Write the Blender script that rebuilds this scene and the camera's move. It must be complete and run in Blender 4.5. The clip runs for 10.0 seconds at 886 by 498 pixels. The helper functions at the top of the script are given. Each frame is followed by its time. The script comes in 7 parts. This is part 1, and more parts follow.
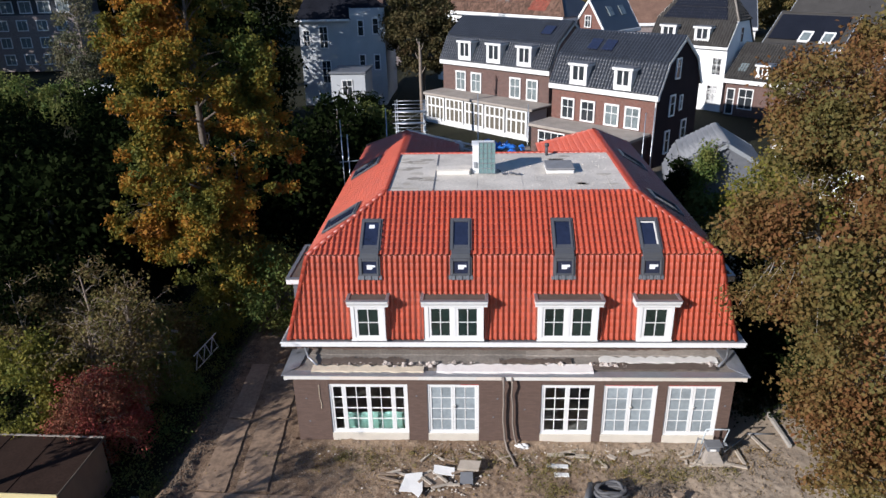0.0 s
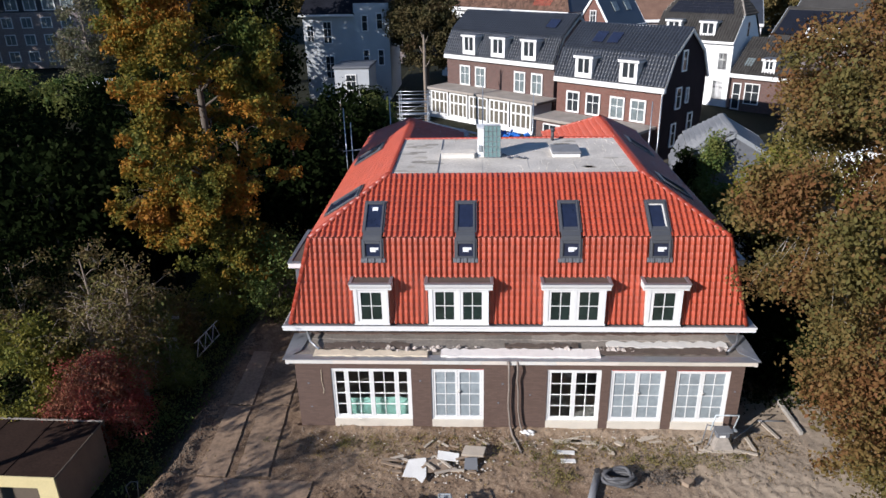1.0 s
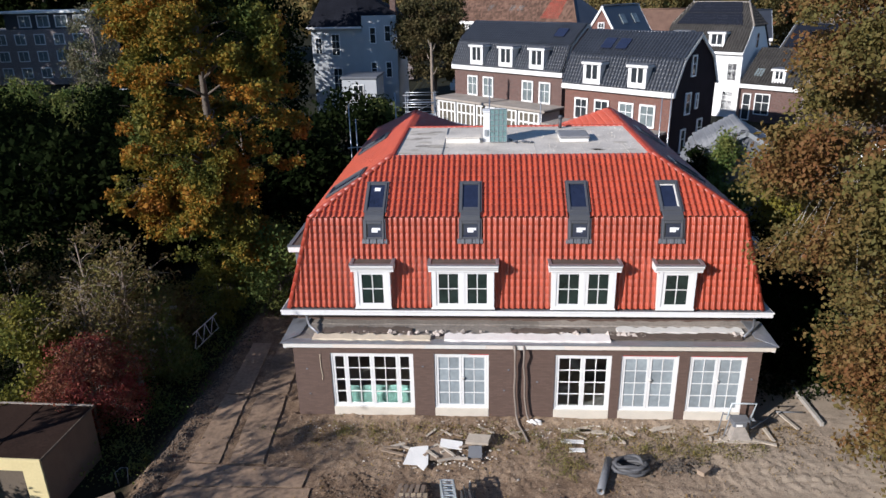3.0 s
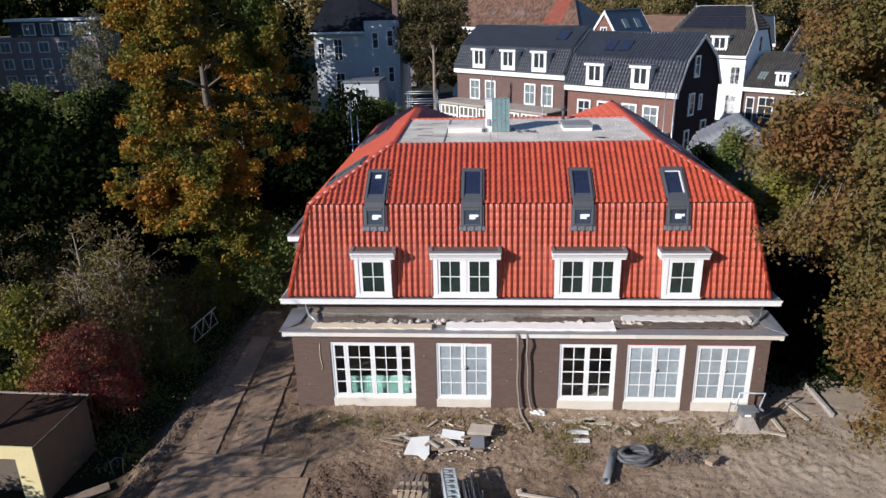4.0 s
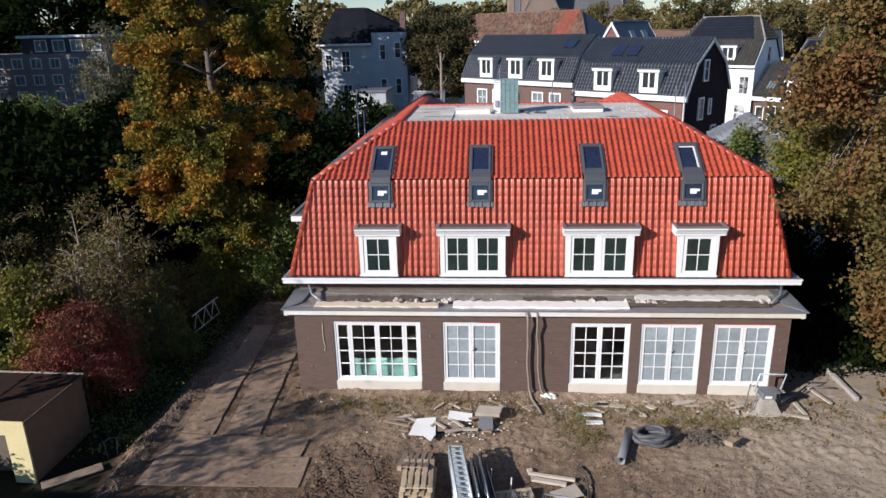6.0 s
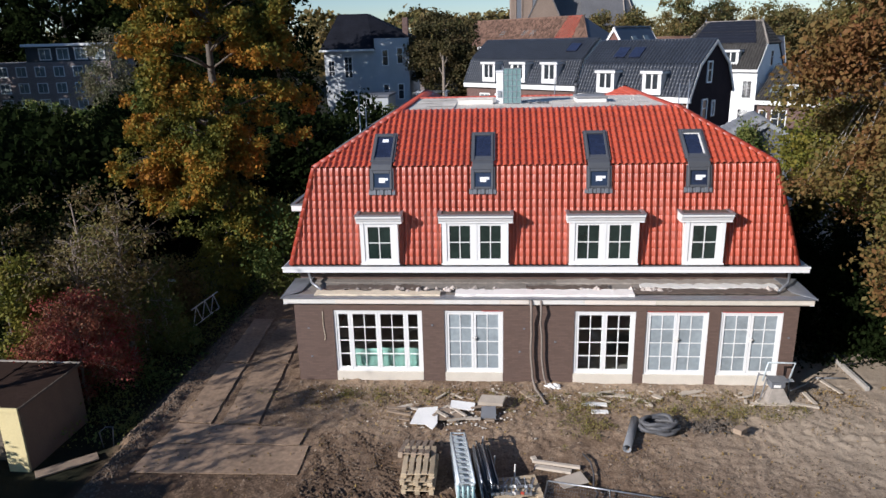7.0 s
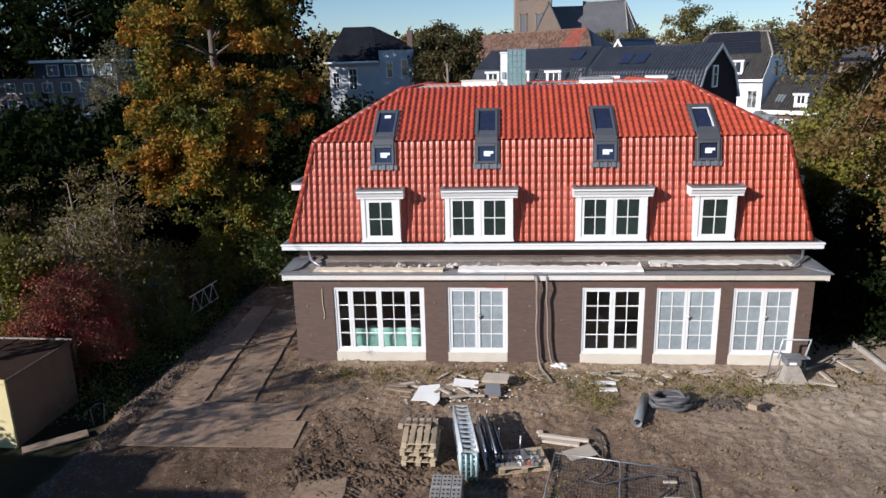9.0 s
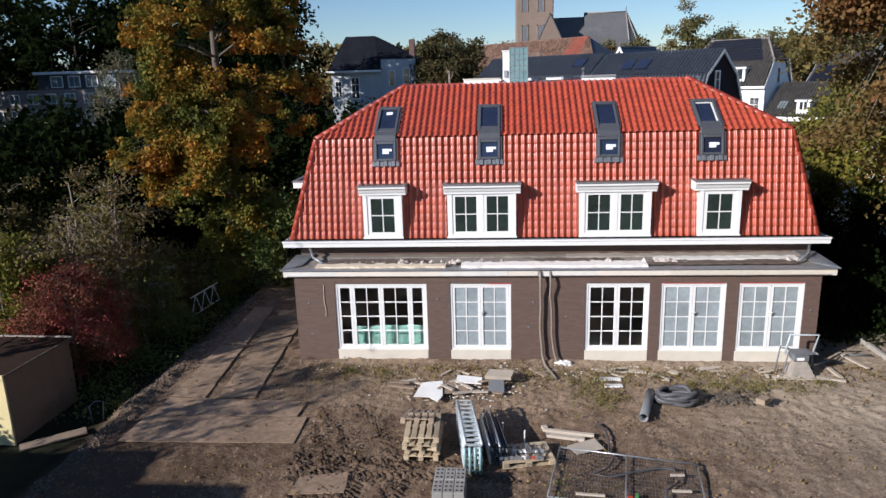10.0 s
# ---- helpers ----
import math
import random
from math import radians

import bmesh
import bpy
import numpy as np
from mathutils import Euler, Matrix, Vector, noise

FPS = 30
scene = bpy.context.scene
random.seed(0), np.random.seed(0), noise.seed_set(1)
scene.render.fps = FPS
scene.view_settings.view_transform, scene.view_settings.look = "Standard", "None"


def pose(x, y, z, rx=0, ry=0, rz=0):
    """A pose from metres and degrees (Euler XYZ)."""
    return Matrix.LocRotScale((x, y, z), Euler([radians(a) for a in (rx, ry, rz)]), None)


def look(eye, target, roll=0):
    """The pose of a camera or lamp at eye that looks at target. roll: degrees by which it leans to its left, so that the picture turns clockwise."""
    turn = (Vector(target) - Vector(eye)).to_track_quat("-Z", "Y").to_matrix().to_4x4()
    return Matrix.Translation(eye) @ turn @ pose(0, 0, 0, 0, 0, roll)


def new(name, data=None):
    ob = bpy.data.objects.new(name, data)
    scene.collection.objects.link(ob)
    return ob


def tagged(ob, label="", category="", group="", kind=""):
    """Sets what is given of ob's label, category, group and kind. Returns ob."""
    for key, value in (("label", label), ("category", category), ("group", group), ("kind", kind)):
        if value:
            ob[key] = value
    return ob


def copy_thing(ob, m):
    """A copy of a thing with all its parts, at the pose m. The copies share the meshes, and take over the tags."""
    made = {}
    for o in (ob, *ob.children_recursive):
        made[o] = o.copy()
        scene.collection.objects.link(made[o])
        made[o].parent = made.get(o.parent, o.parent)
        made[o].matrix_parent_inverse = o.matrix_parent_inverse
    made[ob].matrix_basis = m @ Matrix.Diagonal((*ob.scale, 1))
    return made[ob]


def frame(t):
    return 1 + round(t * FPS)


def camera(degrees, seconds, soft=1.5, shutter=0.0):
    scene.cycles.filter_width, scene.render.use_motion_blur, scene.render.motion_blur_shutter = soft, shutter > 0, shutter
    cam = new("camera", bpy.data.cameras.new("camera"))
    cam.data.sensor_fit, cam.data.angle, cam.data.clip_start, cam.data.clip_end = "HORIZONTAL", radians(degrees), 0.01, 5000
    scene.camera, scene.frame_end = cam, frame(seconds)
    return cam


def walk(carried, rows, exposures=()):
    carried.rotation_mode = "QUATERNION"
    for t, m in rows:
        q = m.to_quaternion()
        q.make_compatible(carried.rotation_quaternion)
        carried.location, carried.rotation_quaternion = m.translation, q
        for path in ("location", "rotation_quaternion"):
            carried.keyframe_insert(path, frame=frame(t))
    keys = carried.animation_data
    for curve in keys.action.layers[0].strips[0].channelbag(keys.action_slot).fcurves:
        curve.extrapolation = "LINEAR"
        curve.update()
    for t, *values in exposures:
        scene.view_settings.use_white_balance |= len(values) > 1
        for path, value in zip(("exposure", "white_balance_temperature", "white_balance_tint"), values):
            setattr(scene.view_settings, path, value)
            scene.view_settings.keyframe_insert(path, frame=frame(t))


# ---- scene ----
cam = camera(65.5, 10.0)
PATH = [
    (0, (0.096, -0.513, 16.635), (0.006, 1.325, 15.854), -1.3),
    (0.5, (0.049, -0.469, 16.189), (-0.045, 1.367, 15.401), -1.3),
    (1, (0.039, -0.401, 15.836), (-0.061, 1.439, 15.06), -1.3),
    (1.5, (0.081, -0.345, 15.465), (-0.026, 1.503, 14.706), -1.3),
    (2, (0.102, -0.304, 15.061), (-0.009, 1.55, 14.319), -1.3),
    (2.5, (0.129, -0.271, 14.602), (0.011, 1.589, 13.877), -1.3),
    (4, (0.163, -0.171, 13.241), (0.031, 1.706, 12.563), -1.4),
    (4.5, (0.15, -0.132, 12.801), (0.014, 1.751, 12.141), -1.4),
    (5, (0.13, -0.092, 12.373), (-0.012, 1.796, 11.728), -1.4),
    (5.5, (0.107, -0.064, 11.955), (-0.04, 1.829, 11.327), -1.4),
    (7, (0.096, 0.034, 10.705), (-0.063, 1.942, 10.127), -1.5),
    (7.5, (0.089, 0.068, 10.288), (-0.073, 1.981, 9.726), -1.5),
    (8, (0.101, 0.097, 9.88), (-0.064, 2.015, 9.335), -1.5),
    (8.5, (0.1, 0.139, 9.45), (-0.068, 2.061, 8.923), -1.5),
    (9, (0.096, 0.175, 9.087), (-0.076, 2.101, 8.576), -1.5),
    (9.5, (0.088, 0.212, 8.803), (-0.088, 2.142, 8.311), -1.6),
    (10, (0.078, 0.221, 8.558), (-0.101, 2.155, 8.082), -1.7),
]
walk(cam, [(t, look(eye, target, roll)) for t, eye, target, roll in PATH], [(0.0, 0.7, 6150, 13), (10.0, 0.7, 6150, 13)])

# ---------- light ----------
SUN_EL = 24.0
sun_dir = Vector((-0.78 * math.cos(radians(SUN_EL)), -0.626 * math.cos(radians(SUN_EL)), math.sin(radians(SUN_EL))))
world = bpy.data.worlds.new("sky")
scene.world = world
world.use_nodes = True
wn = world.node_tree
sky = wn.nodes.new("ShaderNodeTexSky")
sky.sky_type = "NISHITA"
sky.sun_disc = False
sky.sun_elevation = radians(SUN_EL)
sky.sun_rotation = math.atan2(sun_dir.x, sun_dir.y)
sky.air_density, sky.dust_density, sky.ozone_density = 1.0, 0.0, 4.5
wn.links.new(sky.outputs[0], wn.nodes["Background"].inputs[0])
wn.nodes["Background"].inputs[1].default_value = 0.066
sun = new("sun", bpy.data.lights.new("sun", "SUN"))
sun.data.energy, sun.data.angle, sun.data.color = 4.1, radians(0.55), (1.0, 0.94, 0.86)
sun.rotation_euler = sun_dir.to_track_quat("Z", "Y").to_euler()


# ---------- materials ----------
def mat(name, color, rough=0.7, metal=0.0, var=0.15, scale=6.0, fine=60.0, bump=0.2, rand=0.0, island=0.0, spec=0.5, tint=None):
    """A surface with variation at two scales, relief, and some difference from piece to piece."""
    m = bpy.data.materials.new(name)
    m.use_nodes = True
    t = m.node_tree
    n, l = t.nodes, t.links
    b = n["Principled BSDF"]
    b.inputs["Roughness"].default_value, b.inputs["Metallic"].default_value = rough, metal
    b.inputs["Specular IOR Level"].default_value = spec
    co = n.new("ShaderNodeTexCoord")
    big, small = n.new("ShaderNodeTexNoise"), n.new("ShaderNodeTexNoise")
    big.inputs["Scale"].default_value, big.inputs["Detail"].default_value = scale, 4
    small.inputs["Scale"].default_value, small.inputs["Detail"].default_value = fine, 3
    l.new(co.outputs["Object"], big.inputs["Vector"])
    l.new(co.outputs["Object"], small.inputs["Vector"])
    add = n.new("ShaderNodeMath")
    add.operation = "ADD"
    l.new(big.outputs[0], add.inputs[0])
    l.new(small.outputs[0], add.inputs[1])
    last = add
    for amount, node, sock in ((rand, "ShaderNodeObjectInfo", "Random"), (island, "ShaderNodeNewGeometry", "Random Per Island")):
        if amount:
            src, mul, more = n.new(node), n.new("ShaderNodeMath"), n.new("ShaderNodeMath")
            mul.operation, more.operation = "MULTIPLY_ADD", "ADD"
            mul.inputs[1].default_value, mul.inputs[2].default_value = amount, -amount / 2
            l.new(src.outputs[sock], mul.inputs[0])
            l.new(last.outputs[0], more.inputs[0])
            l.new(mul.outputs[0], more.inputs[1])
            last = more
    ramp = n.new("ShaderNodeMapRange")
    ramp.inputs["From Min"].default_value, ramp.inputs["From Max"].default_value = 0.55, 1.45
    l.new(last.outputs[0], ramp.inputs["Value"])
    mix = n.new("ShaderNodeMix")
    mix.data_type = "RGBA"
    lo = [c * (1 - var) for c in color]
    hi = [min(1, c * (1 + var)) for c in color] if tint is None else tint
    mix.inputs["A"].default_value, mix.inputs["B"].default_value = (*lo, 1), (*hi, 1)
    l.new(ramp.outputs[0], mix.inputs["Factor"])
    l.new(mix.outputs["Result"], b.inputs["Base Color"])
    if bump:
        bp = n.new("ShaderNodeBump")
        bp.inputs["Strength"].default_value, bp.inputs["Distance"].default_value = bump, 0.02
        l.new(last.outputs[0], bp.inputs["Height"])
        l.new(bp.outputs[0], b.inputs["Normal"])
    return m


def glass(name, color, rough=0.04):
    m = bpy.data.materials.new(name)
    m.use_nodes = True
    b = m.node_tree.nodes["Principled BSDF"]
    b.inputs["Base Color"].default_value = (*color, 1)
    b.inputs["Roughness"].default_value, b.inputs["IOR"].default_value = rough, 1.5
    b.inputs["Transmission Weight"].default_value = 1.0
    return m


def leaf_mat(name, colors, scale=0.35, gloss=0.65, each=0.55, spec=0.12):
    """Leaves: a colour of their own each, drifting over the crown, lit from both sides."""
    m = bpy.data.materials.new(name)
    m.use_nodes = True
    t = m.node_tree
    n, l = t.nodes, t.links
    b, out = n["Principled BSDF"], n["Material Output"]
    co, nz, geo = n.new("ShaderNodeTexCoord"), n.new("ShaderNodeTexNoise"), n.new("ShaderNodeNewGeometry")
    nz.inputs["Scale"].default_value, nz.inputs["Detail"].default_value = scale, 2
    l.new(co.outputs["Object"], nz.inputs["Vector"])
    a, ad = n.new("ShaderNodeMapRange"), n.new("ShaderNodeMath")
    a.inputs["From Min"].default_value, a.inputs["From Max"].default_value = 0.3, 0.7
    l.new(nz.outputs[0], a.inputs["Value"])
    ad.operation = "MULTIPLY_ADD"
    ad.inputs[1].default_value = each
    l.new(geo.outputs["Random Per Island"], ad.inputs[0])
    sc = n.new("ShaderNodeMath")
    sc.operation = "MULTIPLY"
    sc.inputs[1].default_value = 1.05 - each
    l.new(a.outputs[0], sc.inputs[0])
    l.new(sc.outputs[0], ad.inputs[2])
    r = n.new("ShaderNodeValToRGB")
    while len(r.color_ramp.elements) < len(colors):
        r.color_ramp.elements.new(0.5)
    for i, c in enumerate(colors):
        r.color_ramp.elements[i].position = 0.08 + 0.84 * i / (len(colors) - 1)
        r.color_ramp.elements[i].color = (*c, 1)
    l.new(ad.outputs[0], r.inputs[0])
    l.new(r.outputs[0], b.inputs["Base Color"])
    b.inputs["Roughness"].default_value = gloss
    b.inputs["Specular IOR Level"].default_value = spec
    tr, mx = n.new("ShaderNodeBsdfTranslucent"), n.new("ShaderNodeMixShader")
    l.new(r.outputs[0], tr.inputs[0])
    mx.inputs[0].default_value = 0.28
    l.new(b.outputs[0], mx.inputs[1])
    l.new(tr.outputs[0], mx.inputs[2])
    l.new(mx.outputs[0], out.inputs[0])
    return m


def ribbed(m, scale, axis, strength=0.6, dist=0.03):
    """Adds rows of ribs (far roof tiles, sheeting) as relief."""
    t = m.node_tree
    n, l = t.nodes, t.links
    co, w, bp = n.new("ShaderNodeTexCoord"), n.new("ShaderNodeTexWave"), n.new("ShaderNodeBump")
    w.bands_direction = axis
    w.inputs["Scale"].default_value = scale
    l.new(co.outputs["Object"], w.inputs["Vector"])
    bp.inputs["Strength"].default_value, bp.inputs["Distance"].default_value = strength, dist
    l.new(w.outputs[1], bp.inputs["Height"])
    b = n["Principled BSDF"]
    old = b.inputs["Normal"].links
    if old:
        l.new(old[0].from_socket, bp.inputs["Normal"])
    l.new(bp.outputs[0], b.inputs["Normal"])
    return m


def courses(m, brick, mortar, rand=0.25, w=0.22, h=0.065):
    """Brick courses as colour and relief on a wall seen from afar."""
    t = m.node_tree
    n, l = t.nodes, t.links
    b = n["Principled BSDF"]
    co, mp, br = n.new("ShaderNodeTexCoord"), n.new("ShaderNodeMapping"), n.new("ShaderNodeTexBrick")
    mp.inputs["Rotation"].default_value = (radians(90), 0, 0)
    l.new(co.outputs["Object"], mp.inputs[0])
    l.new(mp.outputs[0], br.inputs["Vector"])
    br.inputs["Scale"].default_value = 1.0
    br.inputs["Brick Width"].default_value, br.inputs["Row Height"].default_value = w, h
    br.inputs["Mortar Size"].default_value = 0.006
    br.inputs["Color1"].default_value = (*[c * (1 - rand) for c in brick], 1)
    br.inputs["Color2"].default_value = (*[c * (1 + rand) for c in brick], 1)
    br.inputs["Mortar"].default_value = (*mortar, 1)
    mul = n.new("ShaderNodeMix")
    mul.data_type, mul.blend_type = "RGBA", "MULTIPLY"
    mul.inputs["Factor"].default_value = 0.5
    old = b.inputs["Base Color"].links[0].from_socket
    l.new(br.outputs[0], mul.inputs["A"])
    l.new(old, mul.inputs["B"])
    l.new(br.outputs[0], b.inputs["Base Color"])
    bp = n.new("ShaderNodeBump")
    bp.invert = True
    bp.inputs["Strength"].default_value, bp.inputs["Distance"].default_value = 0.5, 0.008
    l.new(br.outputs["Fac"], bp.inputs["Height"])
    l.new(bp.outputs[0], b.inputs["Normal"])
    return m


M = {}
M["tile"] = mat("red roof tile", (0.375, 0.056, 0.021), 0.5, var=0.20, scale=1.6, fine=25, bump=0.04, rand=0.5, island=0.5, spec=0.6)
for k in ("tile",):
    n = M[k].node_tree.nodes["Principled BSDF"]
    n.inputs["Coat Weight"].default_value, n.inputs["Coat Roughness"].default_value = 0.68, 0.36
    n.inputs["Coat IOR"].default_value = 1.6
M["hip"] = mat("red hip tile", (0.31, 0.045, 0.024), 0.46, var=0.2, scale=2.5, fine=25, bump=0.04, rand=0.4, island=0.4, spec=0.6)
M["deck"] = mat("dark roof deck", (0.10, 0.03, 0.02), 0.8, var=0.3)
M["white"] = mat("white paint", (0.73, 0.73, 0.72), 0.45, var=0.05, scale=1.5, fine=20, bump=0.03)
M["oldwhite"] = mat("weathered white paint", (0.66, 0.64, 0.60), 0.6, var=0.16, scale=3, fine=30, bump=0.1)
M["zinc"] = mat("grey zinc", (0.27, 0.28, 0.30), 0.42, 0.55, var=0.2, scale=2.5, fine=30, bump=0.05)
M["lead"] = mat("dark grey lead", (0.16, 0.17, 0.19), 0.55, 0.3, var=0.2, scale=4, fine=40, bump=0.08)
M["bitumen"] = mat("brown roofing felt", (0.10, 0.075, 0.06), 0.85, var=0.35, scale=3, fine=40, bump=0.25)
M["oldfelt"] = mat("worn grey-brown roofing felt", (0.21, 0.185, 0.16), 0.85, var=0.4, scale=1.2, fine=11, bump=0.25)
M["roofstain"] = mat("brown-grey worn felt", (0.36, 0.325, 0.275), 0.9, var=0.35, scale=2.0, fine=16, bump=0.15, rand=0.8)
M["flat"] = mat("pale grey flat roofing", (0.56, 0.515, 0.455), 0.85, var=0.40, scale=0.8, fine=14, bump=0.15)
M["brick"] = mat("brown painted brick", (0.080, 0.056, 0.047), 0.75, var=0.28, scale=1.2, fine=14, bump=0.25, rand=0.6, island=0.45)
M["plinth"] = mat("cream painted board", (0.60, 0.55, 0.47), 0.6, var=0.12, scale=2.5, fine=25, bump=0.08)
M["cream"] = mat("cream-pink painted board", (0.70, 0.63, 0.56), 0.6, var=0.14, scale=1.5, fine=20, bump=0.06, rand=0.4)
M["crumb"] = mat("grey-pink crumbled mortar", (0.42, 0.365, 0.325), 0.9, var=0.35, scale=5, fine=40, bump=0.3, island=0.8)
M["insul"] = mat("cream insulation board", (0.62, 0.53, 0.40), 0.85, var=0.2, scale=3, fine=30, bump=0.2)
M["insulw"] = mat("white insulation board", (0.78, 0.73, 0.69), 0.8, var=0.12, scale=3, fine=30, bump=0.2)
M["pane"] = glass("window glass", (0.80, 0.88, 0.88))
M["frost"] = mat("film-covered pane", (0.275, 0.315, 0.335), 0.28, var=0.25, scale=1.1, fine=8, bump=0.04, rand=0.4)
M["skyglass"] = mat("dark skylight glass", (0.018, 0.024, 0.05), 0.06, var=0.3, scale=1.5, fine=6, bump=0.0, spec=0.8)
# the green in the base stands in for trees mirrored in the glass
M["dormglass"] = mat("dark glass with reflected green in its colour", (0.018, 0.03, 0.026), 0.05, var=0.5, scale=0.9, fine=4, bump=0.0, spec=0.6)
M["skyframe"] = mat("grey skylight frame", (0.095, 0.10, 0.112), 0.45, 0.3, var=0.1, bump=0.03)
M["paper"] = mat("white sticker", (0.78, 0.80, 0.84), 0.6, var=0.03, bump=0.0)
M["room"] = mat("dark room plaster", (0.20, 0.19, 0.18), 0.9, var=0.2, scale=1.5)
M["curtain"] = mat("pale green sheeting", (0.17, 0.31, 0.27), 0.6, var=0.45, scale=1.6, fine=9, bump=0.3)
M["render"] = mat("white render", (0.74, 0.75, 0.75), 0.75, var=0.08, scale=1.2, fine=20, bump=0.1)
M["solar"] = mat("green glass panel", (0.17, 0.27, 0.27), 0.25, 0.1, var=0.25, scale=4, fine=20, bump=0.0)
M["black"] = mat("black solar panel", (0.012, 0.013, 0.018), 0.18, var=0.3, scale=0.5, fine=5, bump=0.0)
M["conroof"] = mat("grey-tan felt roof", (0.30, 0.265, 0.23), 0.85, var=0.35, scale=0.8, fine=9, bump=0.2)
M["steel"] = mat("galvanised steel", (0.42, 0.44, 0.46), 0.4, 0.8, var=0.2, scale=5, fine=40, bump=0.05)
M["plywood"] = mat("pale plywood", (0.46, 0.395, 0.32), 0.75, var=0.18, scale=3, fine=30, bump=0.15, rand=0.4)
M["wood"] = mat("weathered wood", (0.28, 0.21, 0.15), 0.8, var=0.3, scale=5, fine=45, bump=0.25, rand=0.7)
M["newwood"] = mat("pale pallet wood", (0.40, 0.315, 0.21), 0.8, var=0.35, scale=5, fine=45, bump=0.2, rand=1.0)
M["greytimber"] = mat("silver-grey timber", (0.36, 0.335, 0.30), 0.8, var=0.25, scale=4, fine=40, bump=0.2, rand=0.4)
M["sheet"] = mat("white board", (0.76, 0.75, 0.72), 0.7, var=0.08, scale=2.5, fine=20, bump=0.1, rand=0.3)
M["plate"] = mat("sandy steel road plate", (0.26, 0.18, 0.12), 0.8, var=0.5, scale=0.7, fine=7, bump=0.2, rand=0.3)
M["hosebrown"] = mat("dusty grey-brown hose", (0.20, 0.165, 0.14), 0.7, var=0.3, scale=4, fine=30, bump=0.1)
M["pvc"] = mat("grey plastic pipe", (0.16, 0.165, 0.175), 0.5, var=0.15, bump=0.05)
M["darkpvc"] = mat("dark corrugated hose", (0.06, 0.062, 0.07), 0.55, var=0.3, bump=0.05)
M["bark"] = mat("grey-brown bark", (0.10, 0.082, 0.066), 0.9, var=0.4, scale=4, fine=30, bump=0.5)
M["twig"] = mat("brown twigs", (0.23, 0.185, 0.145), 0.9, var=0.35, scale=4, fine=30, bump=0.3)
M["palebark"] = mat("pale bark", (0.30, 0.265, 0.225), 0.9, var=0.3, scale=4, fine=30, bump=0.5)
M["stone"] = mat("rubble", (0.215, 0.165, 0.122), 0.9, var=0.35, scale=9, fine=40, bump=0.3, island=0.9)
M["shedwall"] = mat("cream painted shed wall", (0.66, 0.56, 0.30), 0.6, var=0.10, scale=1.5, fine=15, bump=0.06)
M["sheddark"] = mat("brown shed wall", (0.12, 0.095, 0.07), 0.7, var=0.25, scale=2, fine=20, bump=0.15)
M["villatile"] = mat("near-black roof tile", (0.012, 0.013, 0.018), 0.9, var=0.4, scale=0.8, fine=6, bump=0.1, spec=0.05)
M["tape"] = mat("red protective tape", (0.55, 0.05, 0.045), 0.5, var=0.15, bump=0.0)
M["felt"] = mat("black-brown roof felt", (0.034, 0.021, 0.016), 0.9, var=0.35, scale=1.2, fine=12, bump=0.2, spec=0.08)
M["brickred"] = courses(mat("red-brown brick", (0.16, 0.075, 0.055), 0.85, var=0.25), (0.150, 0.062, 0.046), (0.16, 0.13, 0.11))
M["brickdark"] = courses(mat("dark brown brick", (0.085, 0.055, 0.05), 0.85, var=0.25), (0.115, 0.064, 0.054), (0.12, 0.10, 0.09))
M["brickgrey"] = courses(mat("grey-pink brick", (0.25, 0.20, 0.19), 0.85, var=0.2), (0.22, 0.175, 0.165), (0.28, 0.26, 0.25))
M["darktile"] = mat("anthracite roof tile", (0.030, 0.035, 0.046), 0.4, var=0.3, scale=0.8, fine=9, bump=0.03, island=0.5, spec=0.8)
M["greytile"] = ribbed(mat("grey-brown roof tile", (0.046, 0.043, 0.040), 0.7, var=0.35, scale=0.8, fine=9, bump=0.1, island=0.5, spec=0.3), 1.05, "X", 0.1, 0.01)
M["oldred"] = ribbed(mat("old red-brown roof tile", (0.155, 0.092, 0.066), 0.75, var=0.45, scale=0.7, fine=6, bump=0.2, island=0.8, spec=0.3), 1.05, "X", 0.1, 0.01)
M["browntile"] = mat("brown roof tile", (0.058, 0.043, 0.036), 0.75, var=0.35, scale=0.8, fine=9, bump=0.1, island=0.6, spec=0.3)
M["slate"] = mat("grey slate", (0.105, 0.105, 0.11), 0.65, var=0.3, scale=0.3, fine=3, bump=0.1)
M["churchbrick"] = mat("grey-brown church brick", (0.22, 0.165, 0.13), 0.9, var=0.25, scale=0.25, fine=3, bump=0.1)
M["asbestos"] = ribbed(mat("grey corrugated sheet", (0.14, 0.148, 0.162), 0.55, var=0.25, scale=0.8, fine=9, bump=0.1), 1.1, "X", 0.9, 0.05)
M["blue"] = mat("blue tarpaulin", (0.03, 0.16, 0.55), 0.4, var=0.25, scale=3, fine=15, bump=0.4)
M["greybox"] = mat("grey painted metal", (0.30, 0.32, 0.34), 0.5, 0.2, var=0.2, bump=0.05)
M["lidgrey"] = mat("grey hatch lid", (0.21, 0.21, 0.215), 0.7, var=0.2, scale=2, fine=20, bump=0.08)
M["green"] = mat("green plastic", (0.05, 0.25, 0.07), 0.4, var=0.2, bump=0.05)
M["darkglass"] = mat("dark far window glass", (0.03, 0.035, 0.04), 0.08, var=0.4, scale=0.7, fine=3, bump=0.0, spec=0.8)
M["paleglass"] = mat("curtained far window glass", (0.15, 0.18, 0.185), 0.12, var=0.5, scale=0.9, fine=4, bump=0.0, spec=0.6)
